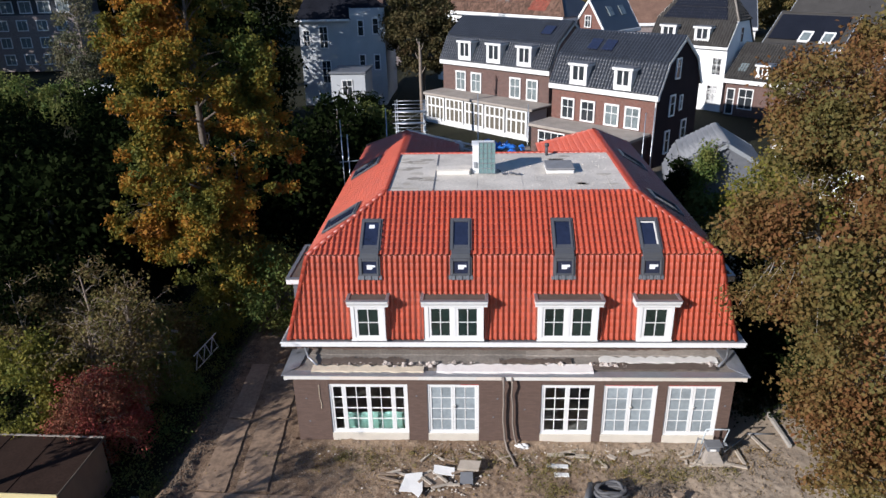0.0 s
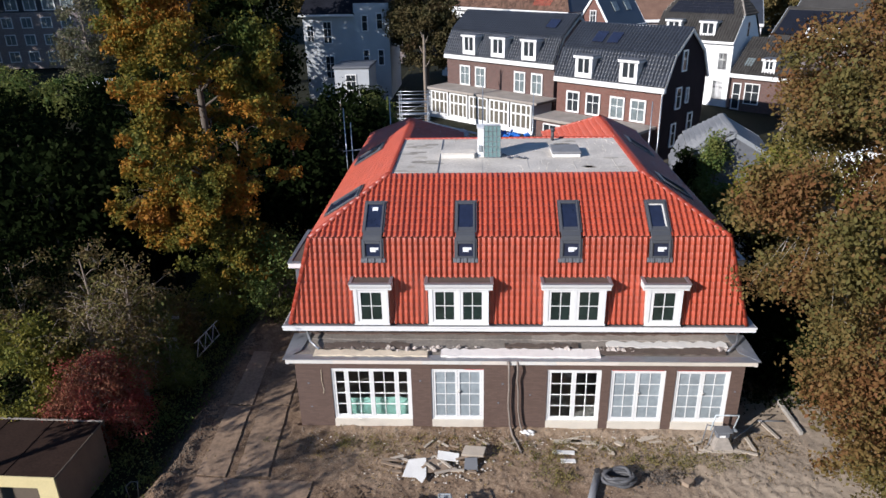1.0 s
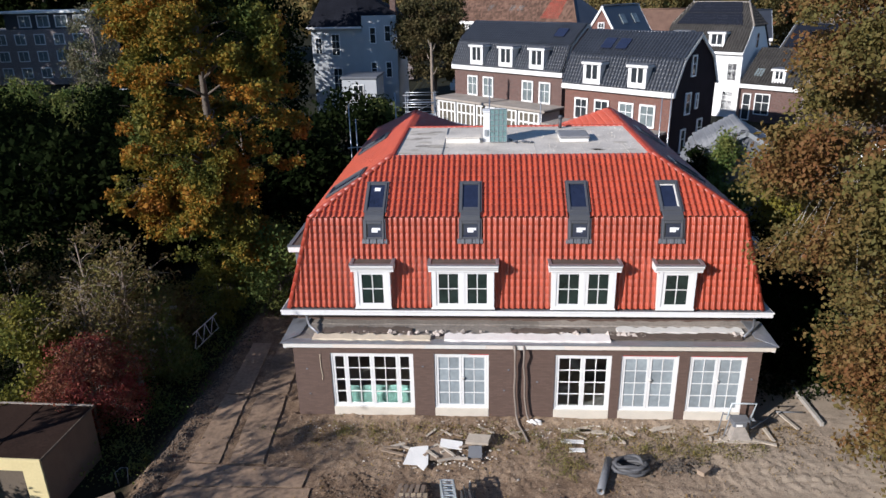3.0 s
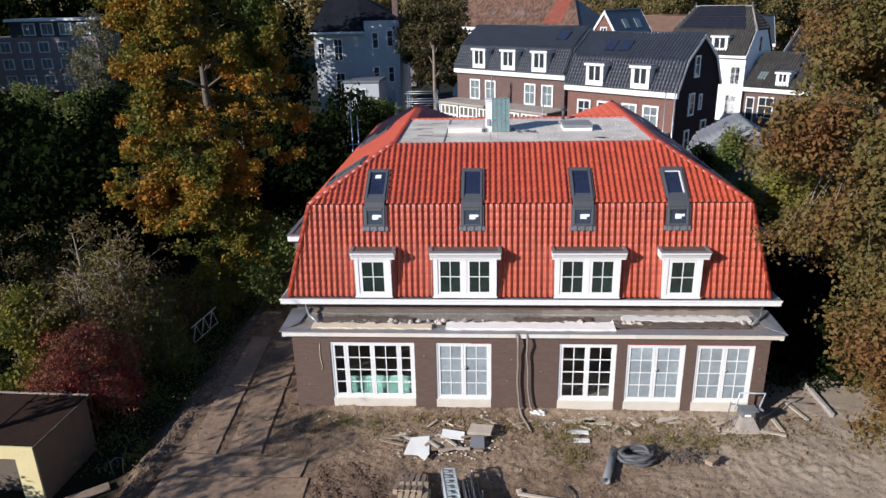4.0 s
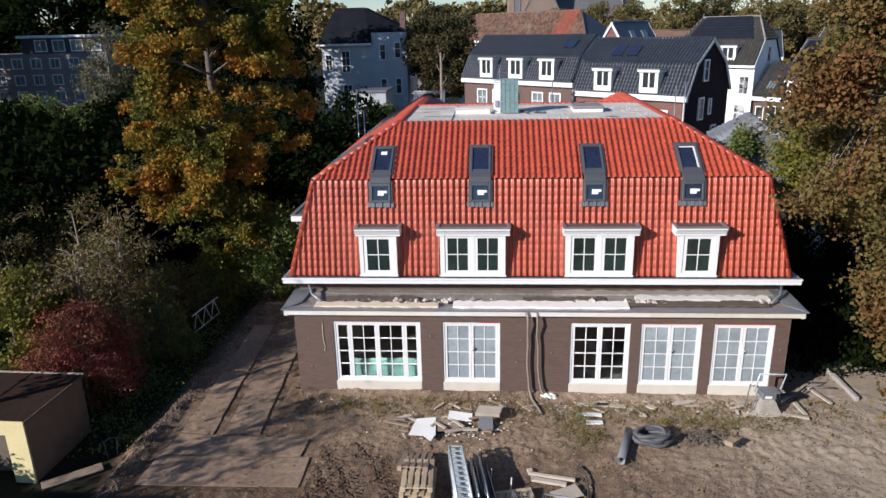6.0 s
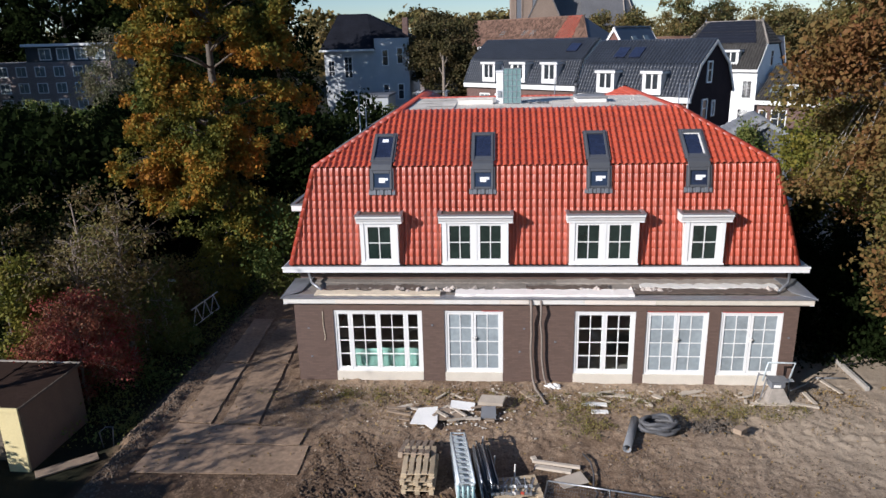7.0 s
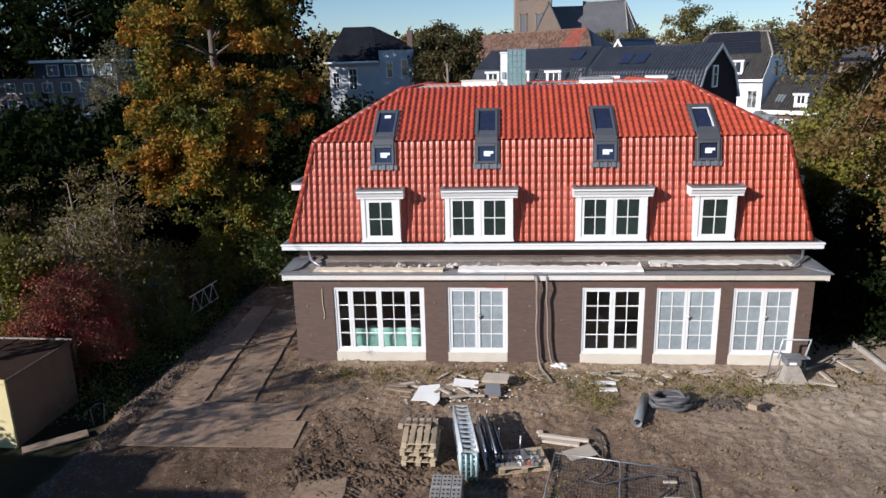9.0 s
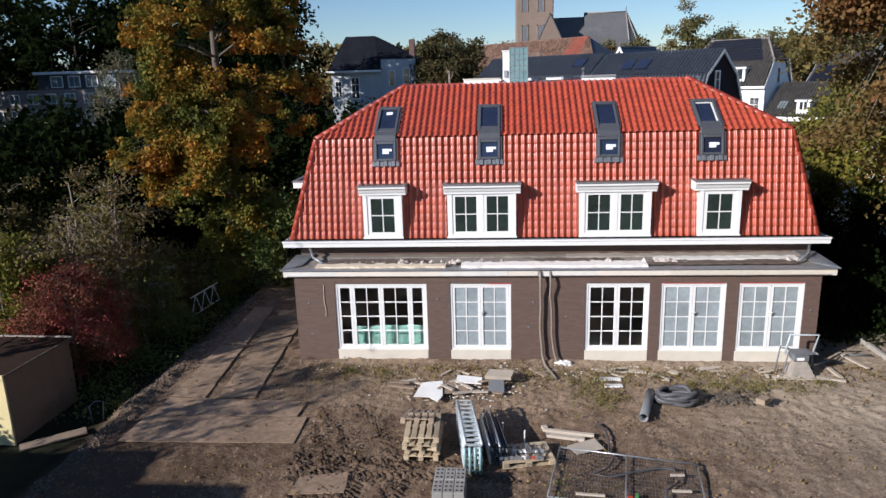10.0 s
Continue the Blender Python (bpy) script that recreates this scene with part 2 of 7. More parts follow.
M["blind"] = mat("cream blinds behind glass", (0.13, 0.118, 0.095), 0.2, var=0.25, scale=0.9, fine=5, bump=0.0)
# near-black colour that holds the shade of the gable facing away from the sun
M["gableshade"] = mat("black-brown gable facing, shade in its colour", (0.024, 0.018, 0.021), 0.9, var=0.3, scale=1.0, fine=12, bump=0.15, spec=0.1)
M["leafgold"] = leaf_mat("autumn chestnut leaves", [(0.05, 0.075, 0.018), (0.09, 0.10, 0.022), (0.17, 0.145, 0.025), (0.35, 0.16, 0.024), (0.21, 0.08, 0.02)], 0.32, each=0.26)
M["leafbrown"] = leaf_mat("russet and olive leaves", [(0.22, 0.165, 0.048), (0.11, 0.1, 0.034), (0.165, 0.112, 0.039), (0.18, 0.08, 0.034), (0.128, 0.112, 0.036)], 0.24, each=0.2)
M["leafyellow"] = leaf_mat("yellow-green leaves", [(0.075, 0.095, 0.022), (0.15, 0.15, 0.03), (0.20, 0.165, 0.03), (0.11, 0.12, 0.025)], 0.4, each=0.3)
M["leafgreen"] = leaf_mat("olive green leaves", [(0.06, 0.10, 0.03), (0.11, 0.15, 0.04), (0.17, 0.175, 0.05), (0.11, 0.125, 0.04)], 0.35, each=0.35)
M["leafolive"] = leaf_mat("olive and brown leaves", [(0.095, 0.105, 0.033), (0.16, 0.14, 0.045), (0.13, 0.09, 0.042), (0.09, 0.105, 0.03)], 0.5, each=0.3)
M["leafwillow"] = leaf_mat("grey-green willow leaves", [(0.10, 0.105, 0.06), (0.14, 0.14, 0.08), (0.12, 0.10, 0.06)], 0.3, each=0.3)
M["leafoak"] = leaf_mat("dull brown oak leaves", [(0.07, 0.062, 0.028), (0.105, 0.08, 0.036), (0.062, 0.062, 0.026), (0.09, 0.06, 0.03)], 0.3, each=0.3)
# far darker than real foliage: deep shade is put into the leaf colour
M["leafshade"] = leaf_mat("dark green leaves coloured for deep shade", [(0.006, 0.010, 0.004), (0.011, 0.018, 0.006), (0.018, 0.024, 0.009)], 0.35, gloss=0.9, spec=0.0)
M["leafred"] = leaf_mat("dark red leaves", [(0.20, 0.045, 0.038), (0.32, 0.068, 0.055), (0.24, 0.11, 0.06), (0.16, 0.05, 0.035)], 0.7, each=0.35)
M["leaffar"] = leaf_mat("far autumn foliage", [(0.075, 0.09, 0.035), (0.15, 0.13, 0.05), (0.20, 0.14, 0.055), (0.11, 0.10, 0.045)], 0.08)
M["litter"] = leaf_mat("fallen leaves", [(0.22, 0.15, 0.05), (0.30, 0.21, 0.07), (0.16, 0.10, 0.045), (0.11, 0.085, 0.035)], 0.8)
M["grass"] = leaf_mat("grass and weeds", [(0.10, 0.11, 0.032), (0.19, 0.17, 0.055), (0.25, 0.20, 0.08)], 0.8)


def soil():
    m = bpy.data.materials.new("churned soil and sand")
    m.use_nodes = True
    t = m.node_tree
    n, l = t.nodes, t.links
    b = n["Principled BSDF"]
    b.inputs["Roughness"].default_value = 0.95
    b.inputs["Specular IOR Level"].default_value = 0.15
    co = n.new("ShaderNodeTexCoord")
    tex = []
    for s, d in ((0.28, 5), (2.2, 6), (17.0, 5)):
        k = n.new("ShaderNodeTexNoise")
        k.inputs["Scale"].default_value, k.inputs["Detail"].default_value, k.inputs["Roughness"].default_value = s, d, 0.62
        l.new(co.outputs["Object"], k.inputs["Vector"])
        tex.append(k)
    r = n.new("ShaderNodeValToRGB")
    e = r.color_ramp.elements
    e[0].position, e[0].color = 0.39, (0.085, 0.055, 0.036, 1)
    e[1].position, e[1].color = 0.63, (0.37, 0.278, 0.192, 1)
    k = e.new(0.5)
    k.color = (0.21, 0.144, 0.096, 1)
    a = n.new("ShaderNodeMix")
    a.data_type = "FLOAT"
    a.inputs["Factor"].default_value = 0.5
    l.new(tex[0].outputs[0], a.inputs["A"])
    l.new(tex[1].outputs[0], a.inputs["B"])
    c = n.new("ShaderNodeMix")
    c.data_type = "FLOAT"
    c.inputs["Factor"].default_value = 0.38
    l.new(a.outputs["Result"], c.inputs["A"])
    l.new(tex[2].outputs[0], c.inputs["B"])
    l.new(c.outputs["Result"], r.inputs[0])
    # sand spilled over the eastern side of the yard
    east, lift = n.new("ShaderNodeMapRange"), n.new("ShaderNodeMath")
    es = n.new("ShaderNodeSeparateXYZ")
    l.new(co.outputs["Object"], es.inputs[0])
    l.new(es.outputs[0], east.inputs["Value"])
    east.inputs["From Min"].default_value, east.inputs["From Max"].default_value = 3.0, 9.5
    east.inputs["To Max"].default_value = 0.10
    lift.operation = "ADD"
    l.new(c.outputs["Result"], lift.inputs[0])
    l.new(east.outputs[0], lift.inputs[1])
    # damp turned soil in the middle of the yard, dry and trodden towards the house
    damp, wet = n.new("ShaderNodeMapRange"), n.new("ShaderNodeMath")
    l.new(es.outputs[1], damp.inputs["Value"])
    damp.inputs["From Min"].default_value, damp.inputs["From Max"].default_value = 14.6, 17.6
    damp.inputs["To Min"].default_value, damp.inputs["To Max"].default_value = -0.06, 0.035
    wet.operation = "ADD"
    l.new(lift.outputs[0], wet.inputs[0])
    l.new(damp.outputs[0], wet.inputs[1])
    west, mud = n.new("ShaderNodeMapRange"), n.new("ShaderNodeMath")
    l.new(es.outputs[0], west.inputs["Value"])
    west.inputs["From Min"].default_value, west.inputs["From Max"].default_value = -7.5, -4.0
    west.inputs["To Min"].default_value, west.inputs["To Max"].default_value = -0.06, 0.0
    mud.operation = "ADD"
    l.new(wet.outputs[0], mud.inputs[0])
    l.new(west.outputs[0], mud.inputs[1])
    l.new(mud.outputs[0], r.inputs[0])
    # gardens and fields beyond the yard are green, shade put into their near-black colour
    sep = n.new("ShaderNodeSeparateXYZ")
    l.new(co.outputs["Object"], sep.inputs[0])
    gx = n.new("ShaderNodeMapRange")
    gx.inputs["From Min"].default_value, gx.inputs["From Max"].default_value = -10.7, -11.5
    l.new(sep.outputs[0], gx.inputs["Value"])
    gy = n.new("ShaderNodeMapRange")
    gy.inputs["From Min"].default_value, gy.inputs["From Max"].default_value = 45, 60
    l.new(sep.outputs[1], gy.inputs["Value"])
    mx = n.new("ShaderNodeMath")
    mx.operation = "MAXIMUM"
    l.new(gx.outputs[0], mx.inputs[0])
    l.new(gy.outputs[0], mx.inputs[1])
    g = n.new("ShaderNodeValToRGB")
    g.color_ramp.elements[0].color = (0.010, 0.011, 0.006, 1)
    g.color_ramp.elements[1].color = (0.026, 0.026, 0.013, 1)
    l.new(tex[1].outputs[0], g.inputs[0])
    fin = n.new("ShaderNodeMix")
    fin.data_type = "RGBA"
    l.new(mx.outputs[0], fin.inputs["Factor"])
    grey, much = n.new("ShaderNodeMix"), n.new("ShaderNodeMath")
    grey.data_type = "RGBA"
    much.operation = "MULTIPLY"
    much.inputs[1].default_value = 5.5
    l.new(east.outputs[0], much.inputs[0])
    l.new(much.outputs[0], grey.inputs["Factor"])
    dry = n.new("ShaderNodeValToRGB")
    dry.color_ramp.elements[0].position, dry.color_ramp.elements[0].color = 0.36, (0.10, 0.083, 0.066, 1)
    dry.color_ramp.elements[1].position, dry.color_ramp.elements[1].color = 0.66, (0.35, 0.305, 0.25, 1)
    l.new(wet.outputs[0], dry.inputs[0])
    l.new(r.outputs[0], grey.inputs["A"])
    l.new(dry.outputs[0], grey.inputs["B"])
    l.new(grey.outputs["Result"], fin.inputs["A"])
    l.new(g.outputs[0], fin.inputs["B"])
    l.new(fin.outputs["Result"], b.inputs["Base Color"])
    bp = n.new("ShaderNodeBump")
    bp.inputs["Strength"].default_value, bp.inputs["Distance"].default_value = 0.75, 0.06
    l.new(c.outputs["Result"], bp.inputs["Height"])
    l.new(bp.outputs[0], b.inputs["Normal"])
    return m


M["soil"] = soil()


# ---------- mesh helpers ----------
class Build:
    """Collects vertices and faces of one mesh."""

    def __init__(self):
        self.v, self.f = [], []

    def add(self, vs, fs):
        k = len(self.v)
        self.v += [tuple(p) for p in vs]
        self.f += [tuple(k + i for i in f) for f in fs]
        return self

    def box(self, x0, x1, y0, y1, z0, z1, c=0.0, m=None):
        """A box; c chamfers its edges along all sides."""
        if x1 < x0: x0, x1 = x1, x0
        if y1 < y0: y0, y1 = y1, y0
        if z1 < z0: z0, z1 = z1, z0
        if c <= 0:
            vs = [(x, y, z) for x in (x0, x1) for y in (y0, y1) for z in (z0, z1)]
            fs = [(0, 1, 3, 2), (4, 6, 7, 5), (0, 4, 5, 1), (2, 3, 7, 6), (0, 2, 6, 4), (1, 5, 7, 3)]
        else:
            c = min(c, 0.45 * min(x1 - x0, y1 - y0, z1 - z0))
            vs, fs, idx = [], [], {}
            for i, x in enumerate((x0, x1)):
                for j, y in enumerate((y0, y1)):
                    for k, z in enumerate((z0, z1)):
                        sx, sy, sz = 1 - 2 * i, 1 - 2 * j, 1 - 2 * k
                        for a in range(3):
                            p = [x + sx * c, y + sy * c, z + sz * c]
                            p[a] = (x, y, z)[a]
                            idx[i, j, k, a] = len(vs)
                            vs.append(tuple(p))
            for i in (0, 1):
                fs.append(tuple(idx[i, j, k, 0] for j, k in ((0, 0), (1, 0), (1, 1), (0, 1))))
                fs.append(tuple(idx[j, i, k, 1] for j, k in ((0, 0), (1, 0), (1, 1), (0, 1))))
                fs.append(tuple(idx[j, k, i, 2] for j, k in ((0, 0), (1, 0), (1, 1), (0, 1))))
                for j in (0, 1):
                    fs.append((idx[0, i, j, 1], idx[1, i, j, 1], idx[1, i, j, 2], idx[0, i, j, 2]))
                    fs.append((idx[i, 0, j, 0], idx[i, 1, j, 0], idx[i, 1, j, 2], idx[i, 0, j, 2]))
                    fs.append((idx[i, j, 0, 0], idx[i, j, 1, 0], idx[i, j, 1, 1], idx[i, j, 0, 1]))
                    for k in (0, 1):
                        fs.append((idx[i, j, k, 0], idx[i, j, k, 1], idx[i, j, k, 2]))
        if m is not None:
            vs = [m @ Vector(p) for p in vs]
        return self.add(vs, fs)

    def ring(self, x0, x1, z0, z1, y0, y1, left, right, low, high, m=None):
        """A closed frame in one piece, with its four members' widths."""
        o = [(x0, z0), (x1, z0), (x1, z1), (x0, z1)]
        i = [(x0 + left, z0 + low), (x1 - right, z0 + low), (x1 - right, z1 - high), (x0 + left, z1 - high)]
        vs = [(x, y, z) for y in (y0, y1) for x, z in o + i]
        fs = []
        for k in range(4):
            j = (k + 1) % 4
            fs += [(k, j, 4 + j, 4 + k), (8 + j, 8 + k, 12 + k, 12 + j), (j, k, 8 + k, 8 + j), (4 + k, 4 + j, 12 + j, 12 + k)]
        if m is not None:
            vs = [m @ Vector(p) for p in vs]
        return self.add(vs, fs)

    def poly(self, pts, thick=0.0):
        """A flat polygon, given thickness downwards along its normal."""
        pts = [Vector(p) for p in pts]
        nrm = Vector((0, 0, 0))
        for i in range(1, len(pts) - 1):
            nrm += (pts[i] - pts[0]).cross(pts[i + 1] - pts[0])
        nrm.normalize()
        k = len(pts)
        if not thick:
            return self.add(pts, [tuple(range(k))])
        low = [p - nrm * thick for p in pts]
        fs = [tuple(range(k)), tuple(range(2 * k - 1, k - 1, -1))]
        fs += [(i, k + i, k + (i + 1) % k, (i + 1) % k) for i in range(k)]
        return self.add(pts + low, fs)

    def tube(self, pts, radii, n=8, cap=True):
        """A tube along points."""
        pts = [Vector(p) for p in pts]
        if not hasattr(radii, "__len__"):
            radii = [radii] * len(pts)
        vs, fs = [], []
        side = None
        for i, p in enumerate(pts):
            d = (pts[min(i + 1, len(pts) - 1)] - pts[max(i - 1, 0)]).normalized()
            if side is None:
                side = d.orthogonal().normalized()
            else:
                side = (side - d * side.dot(d))
                side = side.normalized() if side.length > 1e-6 else d.orthogonal().normalized()
            up = d.cross(side)
            for k in range(n):
                a = 2 * math.pi * k / n
                vs.append(p + (side * math.cos(a) + up * math.sin(a)) * radii[i])
        for i in range(len(pts) - 1):
            for k in range(n):
                a, b = i * n + k, i * n + (k + 1) % n
                fs.append((a, b, b + n, a + n))
        if cap:
            fs.append(tuple(range(n - 1, -1, -1)))
            fs.append(tuple((len(pts) - 1) * n + k for k in range(n)))
        return self.add(vs, fs)

    def extrude(self, outline, a, b, m=None):
        """An outline in (y, z) swept along x from a to b."""
        k = len(outline)
        vs = [(a, y, z) for y, z in outline] + [(b, y, z) for y, z in outline]
        fs = [tuple(range(k)), tuple(range(2 * k - 1, k - 1, -1))]
        fs += [(i, k + i, k + (i + 1) % k, (i + 1) % k) for i in range(k)]
        if m is not None:
            vs = [m @ Vector(p) for p in vs]
        return self.add(vs, fs)

    def mesh(self, name, material, smooth=False):
        me = bpy.data.meshes.new(name)
        me.from_pydata(self.v, [], self.f)
        me.validate()
        bm = bmesh.new()
        bm.from_mesh(me)
        bmesh.ops.recalc_face_normals(bm, faces=bm.faces)
        bm.to_mesh(me)
        bm.free()
        me.materials.append(material)
        if smooth:
            me.polygons.foreach_set("use_smooth", [True] * len(me.polygons))
        me.update()
        return me


def part(name, b, material, parent, label="", smooth=False, kind=""):
    """One mesh object under a thing or part, from a Build or a ready mesh."""
    ob = new(name, b.mesh(name, material, smooth) if isinstance(b, Build) else b)
    ob.parent = parent
    if label or kind:
        tagged(ob, label=label, kind=kind)
    return ob


def thing(name, label, category, group="", kind="", m=None):
    ob = new(name)
    ob.empty_display_size = 0.2
    if m is not None:
        ob.matrix_basis = m
    return tagged(ob, label, category, group, kind)


def solid(name, b, material, label, category, group="", kind="", smooth=False, m=None):
    ob = new(name, b.mesh(name, material, smooth) if isinstance(b, Build) else b)
    if m is not None:
        ob.matrix_basis = m
    return tagged(ob, label, category, group, kind)


# ---------- ground ----------
def ground_height(x, y):
    """The yard is level and churned; the garden to the west lies lower."""
    n = noise.noise
    h = 0.05 * n(Vector((x * 0.35, y * 0.35, 3.0))) + 0.035 * n(Vector((x * 1.3, y * 1.3, 7.0))) + 0.018 * n(Vector((x * 4.1, y * 4.1, 1.0)))
    if 10 < y < 21 and -11 < x < 13:
        churn = 0.55 + 0.9 * max(0.0, n(Vector((x * 0.5, y * 0.6, 12.0))) + 0.25)
        h += churn * (0.055 * abs(n(Vector((x * 2.9, y * 2.9, 4.0)))) + 0.045 * abs(n(Vector((x * 6.5, y * 6.5, 8.0)))) - 0.022)
    edge = -10.35 + 0.35 * n(Vector((y * 0.6, 0.0, 5.0))) + 0.12 * n(Vector((y * 2.5, 1.0, 5.0)))
    s = min(1.0, max(0.0, (edge - x) / 0.9))
    h -= 0.62 * s * s * (3 - 2 * s)
    h += 0.10 * math.exp(-((x - edge - 0.25) / 0.22) ** 2) * (0.6 + n(Vector((x * 3, y * 3, 2.0))))
    if -9.8 < x < -5.0 and 14.9 < y < 27:
        h = h * 0.3 - 0.012
    # tyre tracks with lugs, curving past the pallets
    for c, r in ((-8.6, 4.15), (-8.6, 4.7), (-8.6, 5.25), (-8.3, 5.9)):
        d = math.hypot(x - c, y - 13.2)
        if abs(d - r) < 0.24 and y < 17.2 and x > -4.9:
            a = math.atan2(y - 13.2, x - c) * r
            h += -0.045 + 0.085 * (math.sin((a + 0.8 * abs(d - r)) * 40.0) > 0.1)
    for yy in (13.75, 14.35):
        if abs(y - yy) < 0.2 and -5.0 < x < 0.3:
            h += -0.04 + 0.075 * (math.sin((x + 0.8 * abs(y - yy)) * 40.0) > 0.1)
    if y > 34 or x > 16 or x < -13 or y < 9:
        h *= 1.0
    if -6.8 < x < 9.6 and y < 20.4:
        h += 0.085 * math.exp(-((20.25 - y) / 0.55) ** 2)
    if -6.6 < x < 9.4 and 20.3 < y < 40:
        h = min(h, -0.06)
    return h


def axis(lo, hi, step, far):
    a = list(np.arange(lo, hi, step))
    s, p = step, hi
    right, left = [], []
    while p < far:
        right.append(p)
        s *= 1.16
        p += s
    s, p = step, lo
    while p > -far:
        s *= 1.16
        p -= s
        left.append(p)
    return left[::-1] + a + right + [far]


gx, gy = axis(-10.8, 11.5, 0.056, 2500.0), axis(12.2, 20.6, 0.056, 2500.0)
gb = Build()
gb.v = [(x, y, ground_height(x, y)) for y in gy for x in gx]
w = len(gx)
gb.f = [(j * w + i, j * w + i + 1, (j + 1) * w + i + 1, (j + 1) * w + i) for j in range(len(gy) - 1) for i in range(w - 1)]
gm = bpy.data.meshes.new("ground")
gm.from_pydata(gb.v, [], gb.f)
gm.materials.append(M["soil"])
gm.polygons.foreach_set("use_smooth", [True] * len(gm.polygons))
tagged(new("ground", gm), "churned brown soil and sand of a building yard", "ground", kind="structure")

# ---------- the house ----------
M["brick"] = courses(mat("brown brick", (0.09, 0.062, 0.052), 0.75, var=0.2, scale=1.0, fine=12), (0.116, 0.074, 0.058), (0.100, 0.064, 0.051), 0.12, 0.21, 0.062)
house = thing("house", "brown brick house with a new red tiled mansard roof", "house")
WY = 20.25
EZ0, EZ1 = 3.44, 3.63
XL, XR = -6.44, 9.22
WINDOWS = [(-5.18, -2.32), (-1.61, 0.25), (2.48, 4.36), (4.68, 6.57), (6.92, 8.78)]
WT = 2.54

b = Build()
xs = [XL] + [c for p in WINDOWS for c in p] + [XR]
for i in range(0, len(xs), 2):
    part("wall_pier", Build().box(xs[i], xs[i + 1], WY, WY + 0.3, -0.3, WT), M["brick"], house)
part("lintel_wall", Build().box(XL, XR, WY, WY + 0.3, WT, 2.86), M["brick"], house)
for q in ((XL, XL + 0.3, WY + 0.3, 21.75, -0.3, 2.86), (XR - 0.3, XR, WY + 0.3, 21.75, -0.3, 2.86)):
    part("return_wall", Build().box(*q), M["brick"], house)
for q in ((-6.6, 9.4, 21.75, 22.0, 2.86, 3.6), (-6.6, -6.3, 22.0, 38.0, -0.3, 3.6), (9.1, 9.4, 22.0, 38.0, -0.3, 3.6), (-6.3, 9.1, 37.7, 38.0, -0.3, 3.6)):
    part("main_wall", Build().box(*q), M["brick"], house)
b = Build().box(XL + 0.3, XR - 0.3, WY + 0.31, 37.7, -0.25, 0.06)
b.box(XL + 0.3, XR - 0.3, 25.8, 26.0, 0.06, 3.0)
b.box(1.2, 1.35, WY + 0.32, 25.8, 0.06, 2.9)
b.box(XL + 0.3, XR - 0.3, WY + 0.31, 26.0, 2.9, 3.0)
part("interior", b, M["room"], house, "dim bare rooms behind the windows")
for k, (x0, x1, h) in enumerate(((-4.75, -3.8, 1.02), (-3.72, -2.5, 1.05))):
    b = Build()
    n = 26
    vs = []
    for j in range(7):
        for i in range(n):
            f, g = i / (n - 1), j / 6
            vs.append((x0 + (x1 - x0) * f, 20.62 + 0.03 * math.sin(f * 8 + g * 3 + k) + 0.25 * max(0, g - 0.8) * 5 * 0.2, 0.06 + (h - 0.06) * min(1, g * 1.15) + 0.015 * math.sin(f * 9 + k) * g))
    b.add(vs, [(j * n + i, j * n + i + 1, (j + 1) * n + i + 1, (j + 1) * n + i) for j in range(6) for i in range(n - 1)])
    part("sheeting", b, M["curtain"], house, "pale teal plastic sheeting standing behind the window", smooth=True)


BARS = []


def muntins(b, x0, x1, z0, z1, y0, y1, cols, rows, stile=0.075, bar=0.028, low=None):
    """One leaf: stiles, rails and glazing bars. Returns the panes."""
    low = stile if low is None else low
    b.ring(x0, x1, z0, z1, y0, y1, stile, stile, low, stile)
    ax, bx, az, bz = x0 + stile, x1 - stile, z0 + low, z1 - stile
    panes = []
    for i in range(cols):
        for j in range(rows):
            panes.append((ax + (bx - ax) * i / cols, ax + (bx - ax) * (i + 1) / cols, az + (bz - az) * j / rows, az + (bz - az) * (j + 1) / rows))
    for i in range(1, cols):
        c = ax + (bx - ax) * i / cols
        BARS.append(Build().box(c - bar / 2, c + bar / 2, y0 + 0.012, y1 - 0.01, az, bz))
    for j in range(1, rows):
        c = az + (bz - az) * j / rows
        BARS.append(Build().box(ax, bx, y0 + 0.014, y1 - 0.012, c - bar / 2, c + bar / 2))
    return panes


def bars_of(parent):
    while BARS:
        part("glazing_bar", BARS.pop(0), M["white"], parent)


def panes_of(parent, panes, y, material, label):
    for x0, x1, z0, z1 in panes:
        p = part("pane", Build().box(x0 - 0.004, x1 + 0.004, y, y + 0.008, z0 - 0.004, z1 + 0.004), material, parent, label)
        p.visible_shadow = False


def french(x0, x1, leaves, material, pane_label, label):
    b = Build()
    fy0, fy1 = WY + 0.03, WY + 0.13
    zb = 0.40
    b.ring(x0, x1, zb, WT, fy0, fy1, 0.07, 0.07, 0.06, 0.07)
    win = part("window", b, M["white"], house, label)
    a = x0 + 0.07
    total = x1 - x0 - 0.14
    for frac, cols in leaves:
        lf = Build()
        panes = muntins(lf, a + 0.004, a + total * frac - 0.004, zb + 0.06, WT - 0.07, fy0 + 0.018, fy1 - 0.02, cols, 4)
        bars_of(part("casement", lf, M["white"], win))
        panes_of(win, panes, fy0 + 0.045, material, pane_label)
        a += total * frac
    part("sill_panel", Build().box(x0, x1, WY - 0.012, WY + 0.15, 0.02, 0.40, 0.012), M["plinth"], win, "cream board below the window")
    return win


